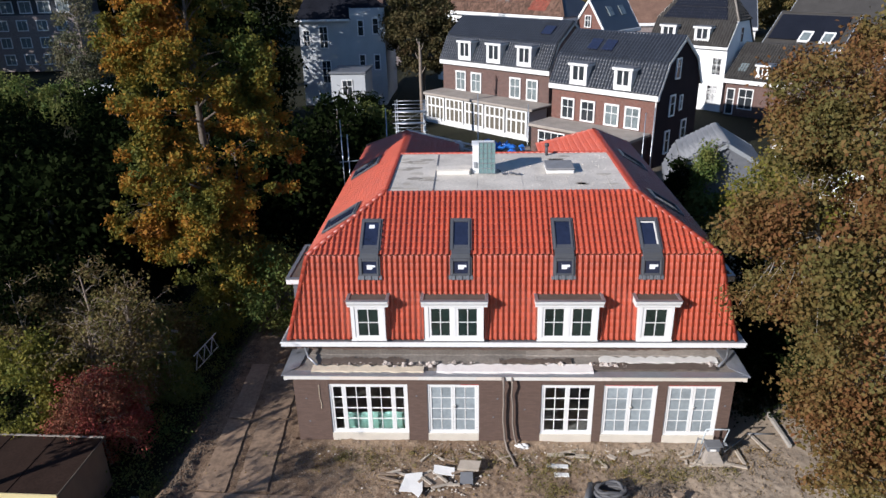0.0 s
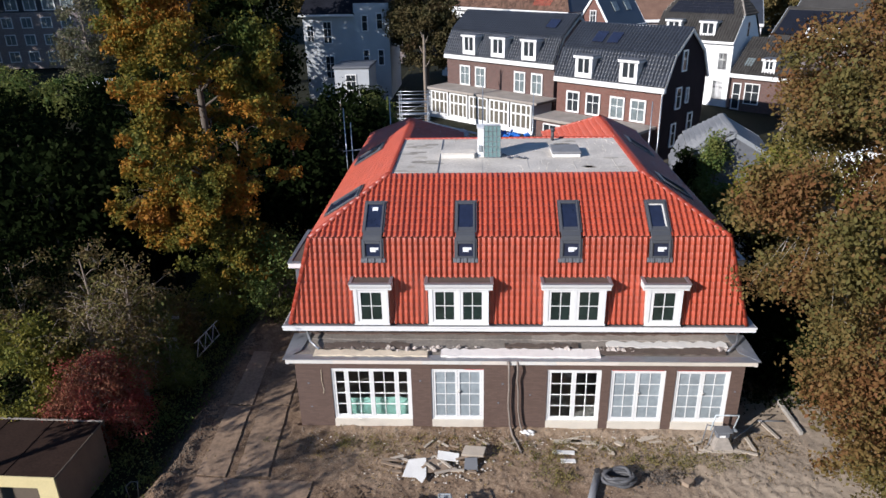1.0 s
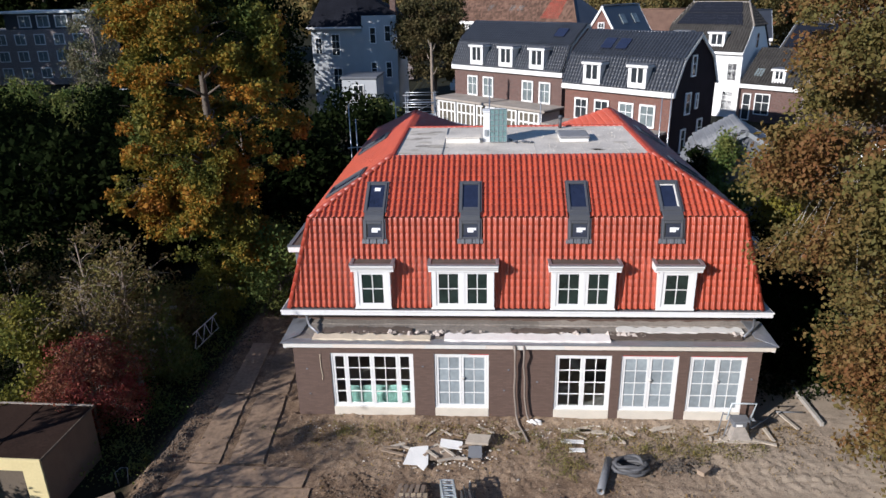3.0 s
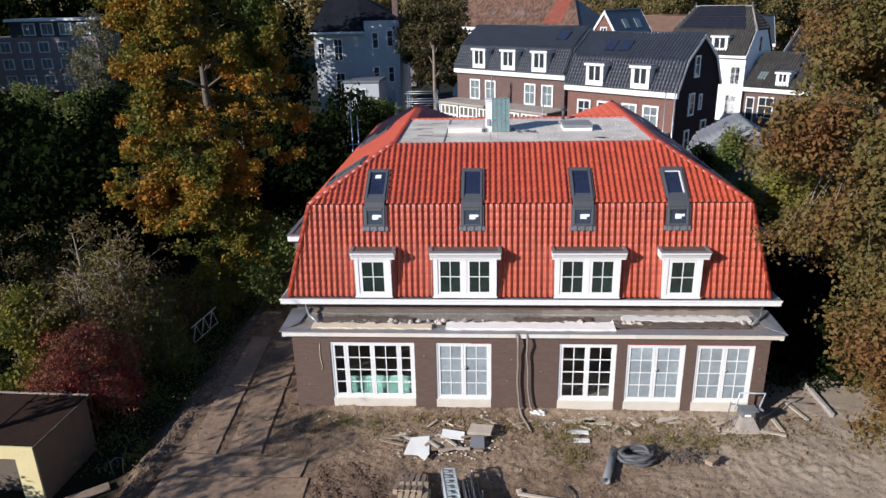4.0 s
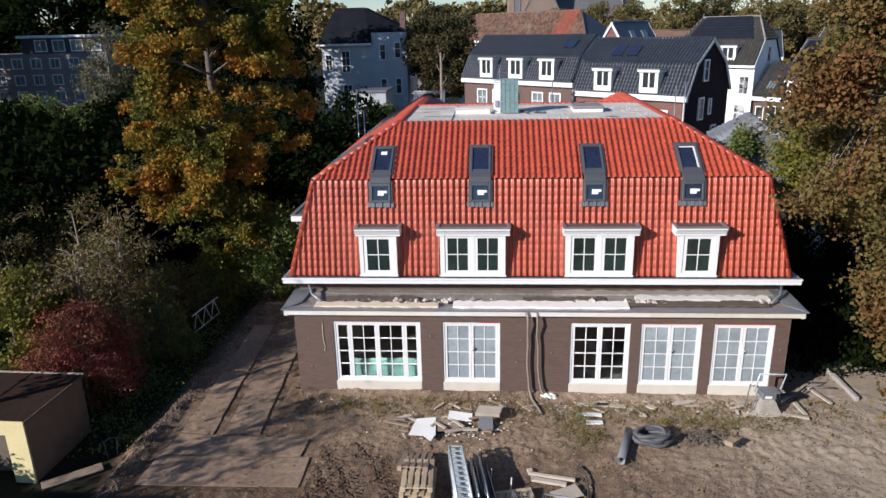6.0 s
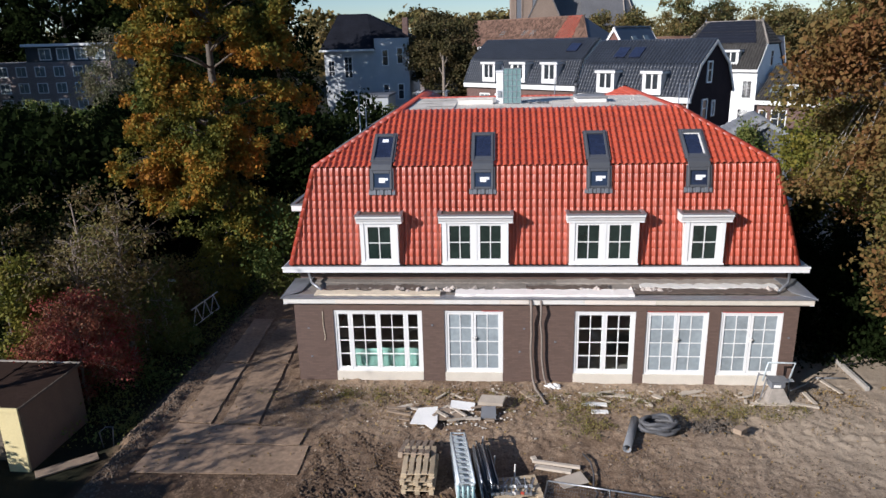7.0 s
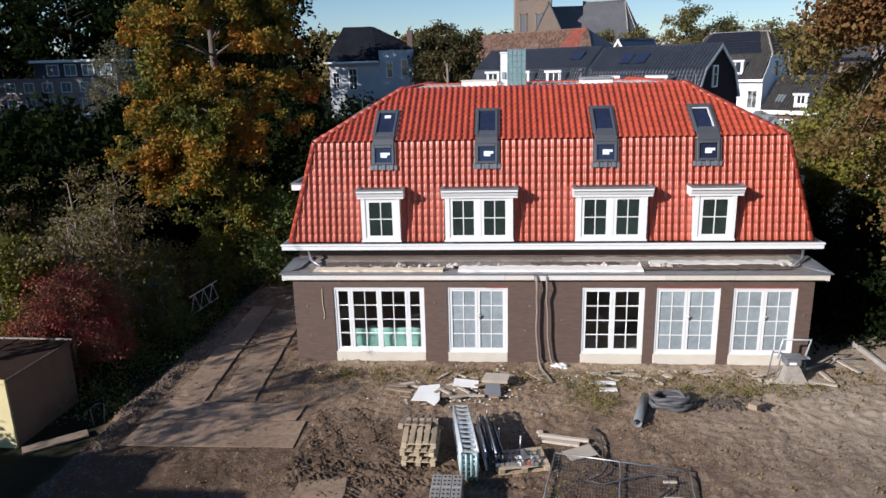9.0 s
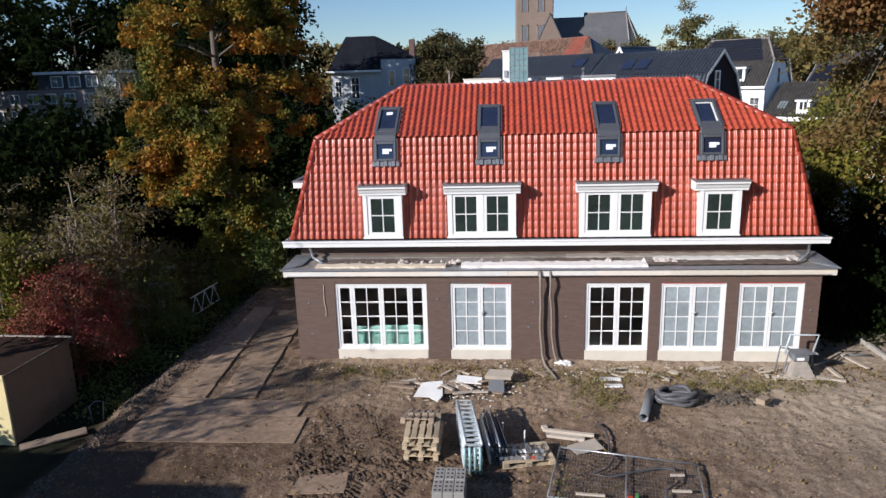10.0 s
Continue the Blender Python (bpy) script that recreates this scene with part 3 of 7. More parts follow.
for k, (x0, x1) in enumerate(WINDOWS):
    if k == 0:
        win = french(x0, x1, [(0.17, 1), (0.33, 2), (0.33, 2), (0.17, 1)], M["pane"], "clear glass", "white four-light window with small panes")
    elif k == 2:
        win = french(x0, x1, [(0.5, 2), (0.5, 2)], M["pane"], "clear glass", "white double glazed doors with small panes")
    else:
        win = french(x0, x1, [(0.5, 2), (0.5, 2)], M["frost"], "pane behind dusty protective film", "white double glazed doors covered with film")
        c = (x0 + x1) / 2
        h = Build().box(c - 0.06, c + 0.10, WY - 0.02, WY + 0.03, 1.60, 1.635, 0.008).box(c + 0.02, c + 0.06, WY - 0.01, WY + 0.05, 1.52, 1.66, 0.006)
        part("handle", h, M["oldwhite"], win, "white handle")

# red tape along the heads of the covered windows, a cord and small fixings on the piers
for x0, x1 in ((-0.42, 0.25), (4.72, 6.5), (6.96, 8.74)):
    part("tape", Build().box(x0, x1, WY - 0.005, WY + 0.028, WT - 0.012, WT + 0.006), M["tape"], house, "strip of red tape")
part("cord", Build().tube([(-5.52, WY - 0.015, 2.5), (-5.53, WY - 0.02, 2.0), (-5.48, WY - 0.02, 1.62), (-5.52, WY - 0.02, 1.5)], 0.011, 5), M["insul"], house, "thin yellow cord hanging down the wall")
for x, z in ((-6.02, 1.92), (-5.98, 0.92), (0.92, 1.95), (0.78, 1.15), (9.0, 1.7), (1.9, 1.5), (-2.0, 2.05)):
    part("wall_fixing", Build().box(x - 0.035, x + 0.035, WY - 0.02, WY - 0.001, z - 0.03, z + 0.03, 0.01), M["lead"], house, "small dark fixing on the wall")

# cornice of the lower storey, in lengths of different age
CY = 20.10
for x0, x1, mt in ((-6.72, -5.05, "oldwhite"), (-5.045, -1.90, "cream"), (-1.895, 0.15, "oldwhite"), (0.155, 1.05, "cream"), (1.45, 2.75, "oldwhite"), (2.755, 4.9, "cream"), (4.905, 6.9, "plinth"), (6.905, 9.56, "plinth")):
    b = Build().extrude([(CY, 2.83), (CY, 2.985), (CY + 0.03, 3.0), (WY, 3.0), (WY, 2.79), (CY + 0.05, 2.79)], x0, x1)
    part("fascia", b, M[mt], house)
part("fascia", Build().box(1.06, 1.44, CY + 0.02, WY, 2.80, 2.99), M["oldwhite"], house)
for x in (-6.72, 9.44):
    part("side_fascia", Build().box(x, x + 0.12, CY + 0.006, 21.75, 2.80, 2.994), M["oldwhite"], house)
b = Build().box(-6.8, 9.64, CY - 0.06, CY + 0.28, 3.003, 3.035, 0.008)
b.poly([(-6.78, CY - 0.03, 3.04), (-6.25, 20.62, 3.06), (-6.12, 21.74, 3.14), (-6.78, 21.74, 3.10)], 0.03)
b.poly([(9.62, CY - 0.03, 3.04), (9.62, 21.74, 3.10), (8.95, 21.74, 3.14), (9.08, 20.62, 3.06)], 0.03)
part("edge_flashing", b, M["zinc"], house, "weathered grey zinc edge")
b = Build().poly([(-6.7, CY + 0.2, 2.99), (9.5, CY + 0.2, 2.99), (9.5, 21.75, 3.06), (-6.7, 21.75, 3.06)], 0.1)
part("lower_roof", b, M["oldfelt"], house, "opened roof edge with torn felt")


def slab(x0, x1, y0, y1, z0, z1, seed, rag=0.05, n=14):
    """A board with a ragged rear edge."""
    r = random.Random(seed)
    front = [(x0 + (x1 - x0) * i / n, y0 + r.uniform(-rag * 0.3, rag * 0.3)) for i in range(n + 1)]
    back = [(x0 + (x1 - x0) * i / n, y1 + r.uniform(-rag, rag)) for i in range(n, -1, -1)]
    return Build().poly([(x, y, z1 + r.uniform(-0.004, 0.004)) for x, y in front + back], z1 - z0)


part("insulation_board", slab(-5.75, -1.72, 20.26, 20.60, 3.03, 3.09, 1, 0.09, 26), M["insul"], house, "torn cream insulation board")
part("insulation_board", slab(-1.25, 4.28, 20.22, 20.68, 3.03, 3.11, 2, 0.08, 34), M["insulw"], house, "torn white insulation board")
r = random.Random(5)


def lump(b, x, y, z, s, r, flat=0.7):
    """An irregular broken chunk."""
    base = [(1, 0, 0), (-1, 0, 0), (0, 1, 0), (0, -1, 0), (0, 0, 1), (0, 0, -1)]
    j = [r.uniform(0.55, 1.15) for _ in base]
    a = r.uniform(0, 6.28)
    ca, sa = math.cos(a), math.sin(a)
    q = []
    for (px, py, pz), k in zip(base, j):
        px, py, pz = px * k + r.uniform(-.25, .25), py * k + r.uniform(-.25, .25), pz * k * flat
        q.append((x + s * (px * ca - py * sa), y + s * (px * sa + py * ca), z + s * pz))
    b.add(q, [(0, 2, 4), (2, 1, 4), (1, 3, 4), (3, 0, 4), (2, 0, 5), (1, 2, 5), (3, 1, 5), (0, 3, 5)])


for x0, x1, k in ((-5.6, -1.6, 34), (-1.6, -1.2, 10), (4.2, 5.6, 22), (8.2, 8.9, 8), (-1.0, 4.0, 14)):
    b = Build()
    for _ in range(k):
        lump(b, r.uniform(x0, x1), r.uniform(20.58, 20.86), 3.09, r.choice((0.035, 0.06, 0.09, 0.16)) * r.uniform(0.6, 1.15), r)
    part("debris", b, M["crumb"], house, "crumbled insulation and mortar", kind="stuff")
# bitumen strips paint the dark of shadowed hollows behind the insulation boards
for k, (x0, x1, y0, y1, mt) in enumerate(((-5.5, -2.4, 20.75, 21.15, "bitumen"), (1.0, 3.6, 20.85, 21.1, "bitumen"), (4.3, 8.6, 20.45, 20.85, "bitumen"), (4.6, 8.8, 20.9, 21.25, "oldwhite"), (-6.0, 2.2, 21.4, 21.7, "oldfelt"), (2.0, 9.0, 21.35, 21.7, "conroof"))):
    part("felt_strip", slab(x0, x1, y0, y1, 3.045, 3.09 + 0.012 * (k % 2), 40 + k, 0.09, 30), M[mt], house, "torn strip of roofing felt and lead, brown ones standing for shaded hollows")
for x0, x1 in ((-6.25, -5.6), (8.7, 9.35)):
    s = 1 if x0 < 0 else -1
    a, c = (x0, x1) if x0 < 0 else (x1, x0)
    part("drain_pipe", Build().tube([(a, 21.55, 3.42), (a + s * 0.25, 21.0, 3.20), (c, 20.62, 3.10)], 0.045, 8), M["zinc"], house, "short grey outlet pipe", smooth=True)
# two hoses that hang down the front from gaps in the fascia
for k, (x, dx) in enumerate(((1.12, 0.07), (1.42, 0.16))):
    pts = [(x, 20.35, 2.97), (x, 20.10, 2.93), (x + 0.01, 20.04, 2.6)] + [(x + dx * ((2.6 - z) / 2.6) ** 1.6 + 0.02 * math.sin(z * 4 + k), 20.12, z) for z in (2.2, 1.8, 1.4, 1.0, 0.6, 0.3)]
    pts += [(x + dx + 0.05, 20.02, 0.12), (x + dx + 0.1 + 0.12 * k, 19.75, 0.07)]
    if k == 0:
        pts += [(x + dx + 0.25, 19.3, 0.06), (x + dx + 0.35, 18.9, 0.05)]
    solid("hose", Build().tube(pts, 0.042 if k == 0 else 0.036, 8), M["hosebrown"], "brown flexible hose hanging down the wall" if k == 0 else "thin dusty hose hanging down the wall", "hose", smooth=True)
b = Build()
vs, nu, nv = [], 22, 10
for j in range(nv):
    for i in range(nu):
        a, e = 2 * math.pi * i / nu, -0.6 + 2.1 * j / (nv - 1)
        d = Vector((math.cos(a) * math.cos(e), math.sin(a) * math.cos(e), math.sin(e)))
        k = 0.75 + 0.5 * noise.noise(d * 2.3 + Vector((4, 0, 0))) + 0.28 * noise.noise(d * 6.0)
        vs.append((1.83 + 0.34 * d.x * k, 19.93 + 0.15 * d.y * k, 0.07 + 0.15 * d.z * k))
b.add(vs, [(j * nu + i, j * nu + (i + 1) % nu, (j + 1) * nu + (i + 1) % nu, (j + 1) * nu + i) for j in range(nv - 1) for i in range(nu)] + [tuple((nv - 1) * nu + i for i in range(nu))])
solid("plastic_bag", b, M["sheet"], "crumpled white plastic bag against the wall", "bag", smooth=True)

# eaves
b = Build()
X0, X1, Y0, Y1 = -7.06, 9.86, 21.33, 38.5
for q in ((X0, X1, Y0, Y0 + 0.04, EZ0, EZ1), (X0, X0 + 0.04, Y0 + 0.04, Y1, EZ0, EZ1), (X1 - 0.04, X1, Y0 + 0.04, Y1, EZ0, EZ1), (X0, X1, Y1 - 0.04, Y1 - 0.002, EZ0, EZ1)):
    part("eaves_board", Build().box(*q, 0.006), M["white"], house, "white painted eaves board")
part("eaves_moulding", Build().box(X0 - 0.02, X1 + 0.02, Y0 - 0.03, Y0 - 0.002, EZ1 - 0.05, EZ1 + 0.012, 0.006), M["white"], house)
part("soffit", Build().box(X0 + 0.04, X1 - 0.04, Y0 + 0.04, 21.75, EZ0 + 0.01, EZ0 + 0.03), M["white"], house)
b = Build()
b.box(X0 + 0.03, X1 - 0.03, Y0 + 0.03, Y0 + 0.26, EZ1 - 0.02, EZ1 + 0.004)
b.box(X0 + 0.005, X1 - 0.005, Y0 + 0.0, Y0 + 0.03, EZ1 + 0.012, EZ1 + 0.03)
b.box(X0 + 0.03, X0 + 0.33, Y0 + 0.26, Y1 - 0.05, EZ1 - 0.02, EZ1 + 0.004)
b.box(X1 - 0.33, X1 - 0.03, Y0 + 0.26, Y1 - 0.05, EZ1 - 0.02, EZ1 + 0.004)
part("gutter", b, M["zinc"], house, "grey zinc gutter lining")

# roof planes
RB, RK, RT = 3.68, 6.81, 8.38
FL = [(-6.76, 21.5), (9.50, 21.5), (8.72, 22.04), (-5.90, 22.04)]
P = {}
P["front_low"] = [(-6.76, 21.5, RB), (9.50, 21.5, RB), (8.72, 22.04, RK), (-5.90, 22.04, RK)]
P["front_up"] = [(-5.90, 22.04, RK), (8.72, 22.04, RK), (6.16, 24.55, RT), (-3.30, 24.55, RT)]
P["left_low"] = [(-6.76, 38.2, RB), (-6.76, 21.5, RB), (-5.90, 22.04, RK), (-5.90, 37.6, RK)]
P["left_up"] = [(-5.90, 37.6, RK), (-5.90, 22.04, RK), (-3.30, 24.55, RT), (-3.30, 34.3, RT)]
P["right_low"] = [(9.50, 21.5, RB), (9.50, 38.2, RB), (8.72, 37.6, RK), (8.72, 22.04, RK)]
P["right_up"] = [(8.72, 22.04, RK), (8.72, 37.6, RK), (6.16, 34.3, RT), (6.16, 24.55, RT)]
P["inner_left"] = [(-0.75, 31.4, RK), (-0.75, 37.6, RK), (-3.30, 34.3, RT), (-3.30, 30.1, RT)]
P["inner_right"] = [(3.60, 37.6, RK), (3.60, 31.4, RK), (6.16, 30.1, RT), (6.16, 34.3, RT)]
P["inner_back"] = [(3.60, 32.6, RK), (-0.75, 32.6, RK), (-0.75, 30.1, RT), (3.60, 30.1, RT)]
P["wing_back_l"] = [(-0.75, 37.6, RK), (-5.9, 37.6, RK), (-3.35, 34.3, RT), (-3.30, 34.3, RT)]
P["wing_back_r"] = [(8.72, 37.6, RK), (3.60, 37.6, RK), (6.16, 34.3, RT), (6.21, 34.3, RT)]
b = Build()
for q in P.values():
    b.poly(q, 0.05)
b.poly([(-0.75, 31.4, RK), (-0.75, 37.6, RK), (-0.75, 37.6, 3.6), (-0.75, 31.4, 3.6)], 0.05)
b.poly([(3.6, 31.4, RK), (3.6, 37.6, RK), (3.6, 37.6, 3.6), (3.6, 31.4, 3.6)], 0.05)
roof = part("roof", b, M["deck"], house, "red glazed pantile mansard roof")
b = Build().poly([(-3.30, 24.62, 8.345), (6.16, 24.62, 8.345), (6.16, 30.1, 8.345), (-3.30, 30.1, 8.345)], 0.2)

flat_roof = part("flat_roof", b, M["flat"], house, "pale grey flat roof")
part("seam", Build().box(-1.50, -1.46, 24.7, 29.95, 8.347, 8.365), M["lead"], flat_roof)
for x in (0.2, 2.0, 3.8, 5.4):
    part("seam", Build().box(x, x + 0.025, 24.7, 26.7, 8.347, 8.355), M["flat"], flat_roof)
b = Build()
for _ in range(420):
    lump(b, r.uniform(-1.2, 5.9), r.uniform(24.9, 29.8), 8.35, r.uniform(.012, .045), r)
part("grit", b, M["flat"], house, kind="stuff")
for _ in range(22):
    x, y = (r.uniform(-3.0, -1.7), r.uniform(25.0, 29.5)) if _ < 14 else (r.uniform(3.5, 5.8), r.uniform(25.0, 29.6))
    w, d = r.uniform(0.2, 0.6), r.uniform(0.1, 0.22)
    pts = [(x + w * math.cos(a) * r.uniform(0.7, 1.15), y + d * math.sin(a) * r.uniform(0.7, 1.15), 8.3495) for a in (i * math.pi / 5 for i in range(10))]
    part("felt_patch", Build().poly(pts, 0.004), M["roofstain"], flat_roof, "worn brown-grey patch of bare felt")

TW, TR = 0.2, 0.262
PU = [0.0, 0.08, 0.20, 0.34, 0.48, 0.60, 0.74, 0.88, 1.0]
PZ = [0.016, 0.046, 0.068, 0.070, 0.052, 0.022, 0.003, 0.002, 0.016]


def tile_points(u0, v0, uw=TW):
    """One pantile in the slope's own axes: head, rounded nose, foot, and the foot's lower lip."""
    rows = []
    for vv, dz in ((v0 + TR + 0.02, 0.0), (v0 + 0.042, 0.037), (v0, 0.023), (v0, 0.023), (v0 + 0.003, 0.0)):
        rows.append([(u0 + uw * a, vv, z + dz) for a, z in zip(PU, PZ)])
    return rows


TF = [(k * 9 + i, k * 9 + i + 1, (k + 1) * 9 + i + 1, (k + 1) * 9 + i) for k in (0, 1, 3) for i in range(8)]
tile_mesh = bpy.data.meshes.new("roof_tile")
tile_mesh.from_pydata([p for row in tile_points(0, 0) for p in row], [], [f[::-1] for f in TF])
tile_mesh.materials.append(M["tile"])
tile_mesh.polygons.foreach_set("use_smooth", [True] * len(tile_mesh.polygons))


def lay(q, skips=(), singles=0, TW=TW, TR=TR, mt="tile", parent=None, k9=1.0):
    """Covers a roof plane with pantiles, cut at its slanting edges."""
    A, B, C, D = [Vector(p) for p in q]
    U = (B - A).normalized()
    V = (D - A) - U * (D - A).dot(U)
    H = V.length
    V.normalize()
    N = U.cross(V)
    L, du, cu = (B - A).length, (D - A).dot(U), (C - A).dot(U)
    verts, faces, alone = [], [], []
    rows = int(round(H / TR))
    for j in range(rows):
        v0 = j * H / rows
        lo, hi = du * v0 / H, L + (cu - L) * v0 / H
        lo2, hi2 = du * (v0 + TR) / H, L + (cu - L) * (v0 + TR) / H
        i0, i1 = int(math.floor(min(lo, lo2) / TW)), int(math.ceil(max(hi, hi2) / TW))
        for i in range(i0, i1):
            u0 = i * TW
            if any(a < u0 + TW / 2 < c and e < v0 + TR / 2 < g for a, c, e, g in skips):
                continue
            whole = u0 > max(lo, lo2) and u0 + TW < min(hi, hi2)
            if whole and len(alone) < singles:
                alone.append(Matrix.Translation(A + U * u0 + V * v0) @ Matrix((U, V, N)).transposed().to_4x4())
                continue
            jit = random.uniform(-0.003, 0.003)
            k = len(verts)
            for row in tile_points(u0 / k9, v0 / k9):
                for u, v, z in row:
                    u, v, z = u * k9, v * k9, z * (k9 if k9 == 1.0 else k9 * 1.5)
                    f = min(1.0, max(0.0, v / H))
                    u = min(max(u, du * f), L + (cu - L) * f)
                    verts.append(A + U * u + V * min(v, H) + N * (z + jit))
            faces += [tuple(k + a for a in f[::-1]) for f in TF]
    me = bpy.data.meshes.new("roof_tiles")
    me.from_pydata([tuple(p) for p in verts], [], faces)
    me.materials.append(M[mt])
    me.polygons.foreach_set("use_smooth", [True] * len(me.polygons))
    part("roof_tiles", me, M[mt], parent or roof, kind="stuff")
    return alone


DORM = [(-4.37, -3.13, -4.47, -2.99), (-1.70, 0.43, -1.80, 0.57), (2.38, 4.52, 2.27, 4.67), (5.93, 7.16, 5.77, 7.34)]
SKY = [-3.66, -0.38, 3.29, 6.37]
skip_low = [(x0 - FL[0][0] + 0.03, x1 - FL[0][0] - 0.03, -1, 1.62) for x0, x1, _, _ in DORM]
skip_low += [(x - 0.3 - FL[0][0], x + 0.3 - FL[0][0], 2.45, 4) for x in SKY]
skip_up = [(x - 0.3 + 5.90, x + 0.3 + 5.90, -1, 1.5) for x in SKY]
alone = lay(P["front_low"], skip_low, 300)
lay(P["front_up"], skip_up)
lay(P["left_low"], [(11.2, 14.6, -1, 1.9)])
lay(P["left_up"])
lay(P["right_low"], [(2.0, 5.2, -1, 1.9)])
lay(P["right_up"])
lay(P["inner_left"])
lay(P["inner_right"])
lay(P["inner_back"])
for m in alone:
    o = new("roof_tile", tile_mesh)
    o.parent = roof
    o.matrix_basis = m


def hips(a, c, rad=0.115, step=0.33, lift=0.05):
    """Half-round cap tiles from a up to c."""
    a, c = Vector(a), Vector(c)
    d = (c - a)
    n = max(1, int(round(d.length / step)))
    d.normalize()
    side = d.cross(Vector((0, 0, 1))).normalized()
    up = side.cross(d)
    b = Build()
    for i in range(n):
        p0, p1 = a + (c - a) * (i / n) - d * 0.03, a + (c - a) * ((i + 1) / n)
        ring = []
        for p, rr in ((p0, rad), (p1, rad * 0.84), (p0, rad * 0.86)):
            for k in range(8):
                t = math.pi * k / 7
                ring.append(p + side * math.cos(t) * rr + up * (math.sin(t) * rr * 0.8 + lift - 0.02))
        b.add(ring, [(k, k + 1, k + 9, k + 8) for k in range(7)] + [(k, k + 16, k + 17, k + 1) for k in range(7)])
    part("hip_tiles", b, M["hip"], roof, smooth=True, kind="stuff")


E1, K1, T1 = (-6.76, 21.5, RB), (-5.90, 22.04, RK), (-3.30, 24.55, RT)
E2, K2, T2 = (9.50, 21.5, RB), (8.72, 22.04, RK), (6.16, 24.55, RT)
for a, c in ((E1, K1), (K1, T1), (E2, K2), (K2, T2), ((-5.9, 37.6, RK), (-3.30, 34.3, RT)), ((8.72, 37.6, RK), (6.16, 34.3, RT))):
    hips(a, c)
hips(T1, (-3.30, 34.3, RT), 0.10, 0.33, -0.01)
hips(T2, (6.16, 34.3, RT), 0.10, 0.33, -0.01)
hips((-3.30, 24.55, RT - 0.03), (6.16, 24.55, RT - 0.03), 0.07, 0.2, 0.03)
hips((-3.30, 30.1, RT - 0.03), (6.16, 30.1, RT - 0.03), 0.08, 0.25, 0.03)


def dormer(x0, x1, h0, h1, lights, m=None, parent=house):
    """A flat-roofed white dormer: cheeks, front with windows, moulded head, lead tray."""
    fy, back = 21.30, 22.1
    zb, zt, hb = 3.75, 5.40, 5.12
    b = Build()
    b.box(x0, x1, fy + 0.10, back, zb, hb)
    body = part("dormer", b, M["oldwhite"], parent, "white flat-roofed dormer")
    side = 0.13 if lights == 1 else 0.15
    part("front_frame", Build().ring(x0, x1, zb, hb + 0.06, fy, fy + 0.10, side, side, 0.10, 0.06), M["white"], body)
    part("sill", Build().box(x0 - 0.03, x1 + 0.03, fy - 0.03, fy - 0.002, zb - 0.03, zb + 0.03, 0.008), M["white"], body)
    panes = []
    span = (x1 - x0 - 2 * side)
    if lights == 1:
        b = Build()
        panes += muntins(b, x0 + side + 0.002, x1 - side - 0.002, zb + 0.10, hb, fy + 0.022, fy + 0.085, 2, 2, 0.12, 0.03, 0.07)
        bars_of(part("window", b, M["white"], body))
    else:
        half = (span - 0.14) / 2
        part("mullion", Build().box(x0 + side + half, x1 - side - half, fy + 0.012, fy + 0.095, zb + 0.10, hb, 0.008), M["white"], body)
        for xa, xb in ((x0 + side + 0.002, x0 + side + half), (x1 - side - half, x1 - side - 0.002)):
            b = Build()
            panes += muntins(b, xa, xb, zb + 0.10, hb, fy + 0.022, fy + 0.085, 2, 2, 0.09, 0.03, 0.07)
            bars_of(part("window", b, M["white"], body))
    panes_of(body, panes, fy + 0.05, M["dormglass"], "dark glass")
    b = Build().extrude([(fy - 0.16, zt), (fy - 0.16, zt - 0.07), (fy - 0.11, zt - 0.09), (fy - 0.06, zt - 0.20), (fy - 0.03, zt - 0.21), (fy - 0.03, hb), (back, hb), (back, zt)], h0, h1)
    part("head", b, M["white"], body)
    b = Build()
    b.box(h0 - 0.03, h1 + 0.03, fy - 0.19, fy - 0.05, zt, zt + 0.035, 0.008)
    b.box(h0 - 0.03, h0 + 0.09, fy - 0.05, back + 0.05, zt, zt + 0.035, 0.008)
    b.box(h1 - 0.09, h1 + 0.03, fy - 0.05, back + 0.05, zt, zt + 0.035, 0.008)
    part("roof_edge", b, M["zinc"], body, "grey zinc edge")
    part("tray", Build().box(h0 + 0.09, h1 - 0.09, fy - 0.05, back, zt, zt + 0.008), M["bitumen"], body, "brown roofing felt")
    return body


for (x0, x1, h0, h1), k in zip(DORM, (1, 2, 2, 1)):
    dormer(x0, x1, h0, h1, k)


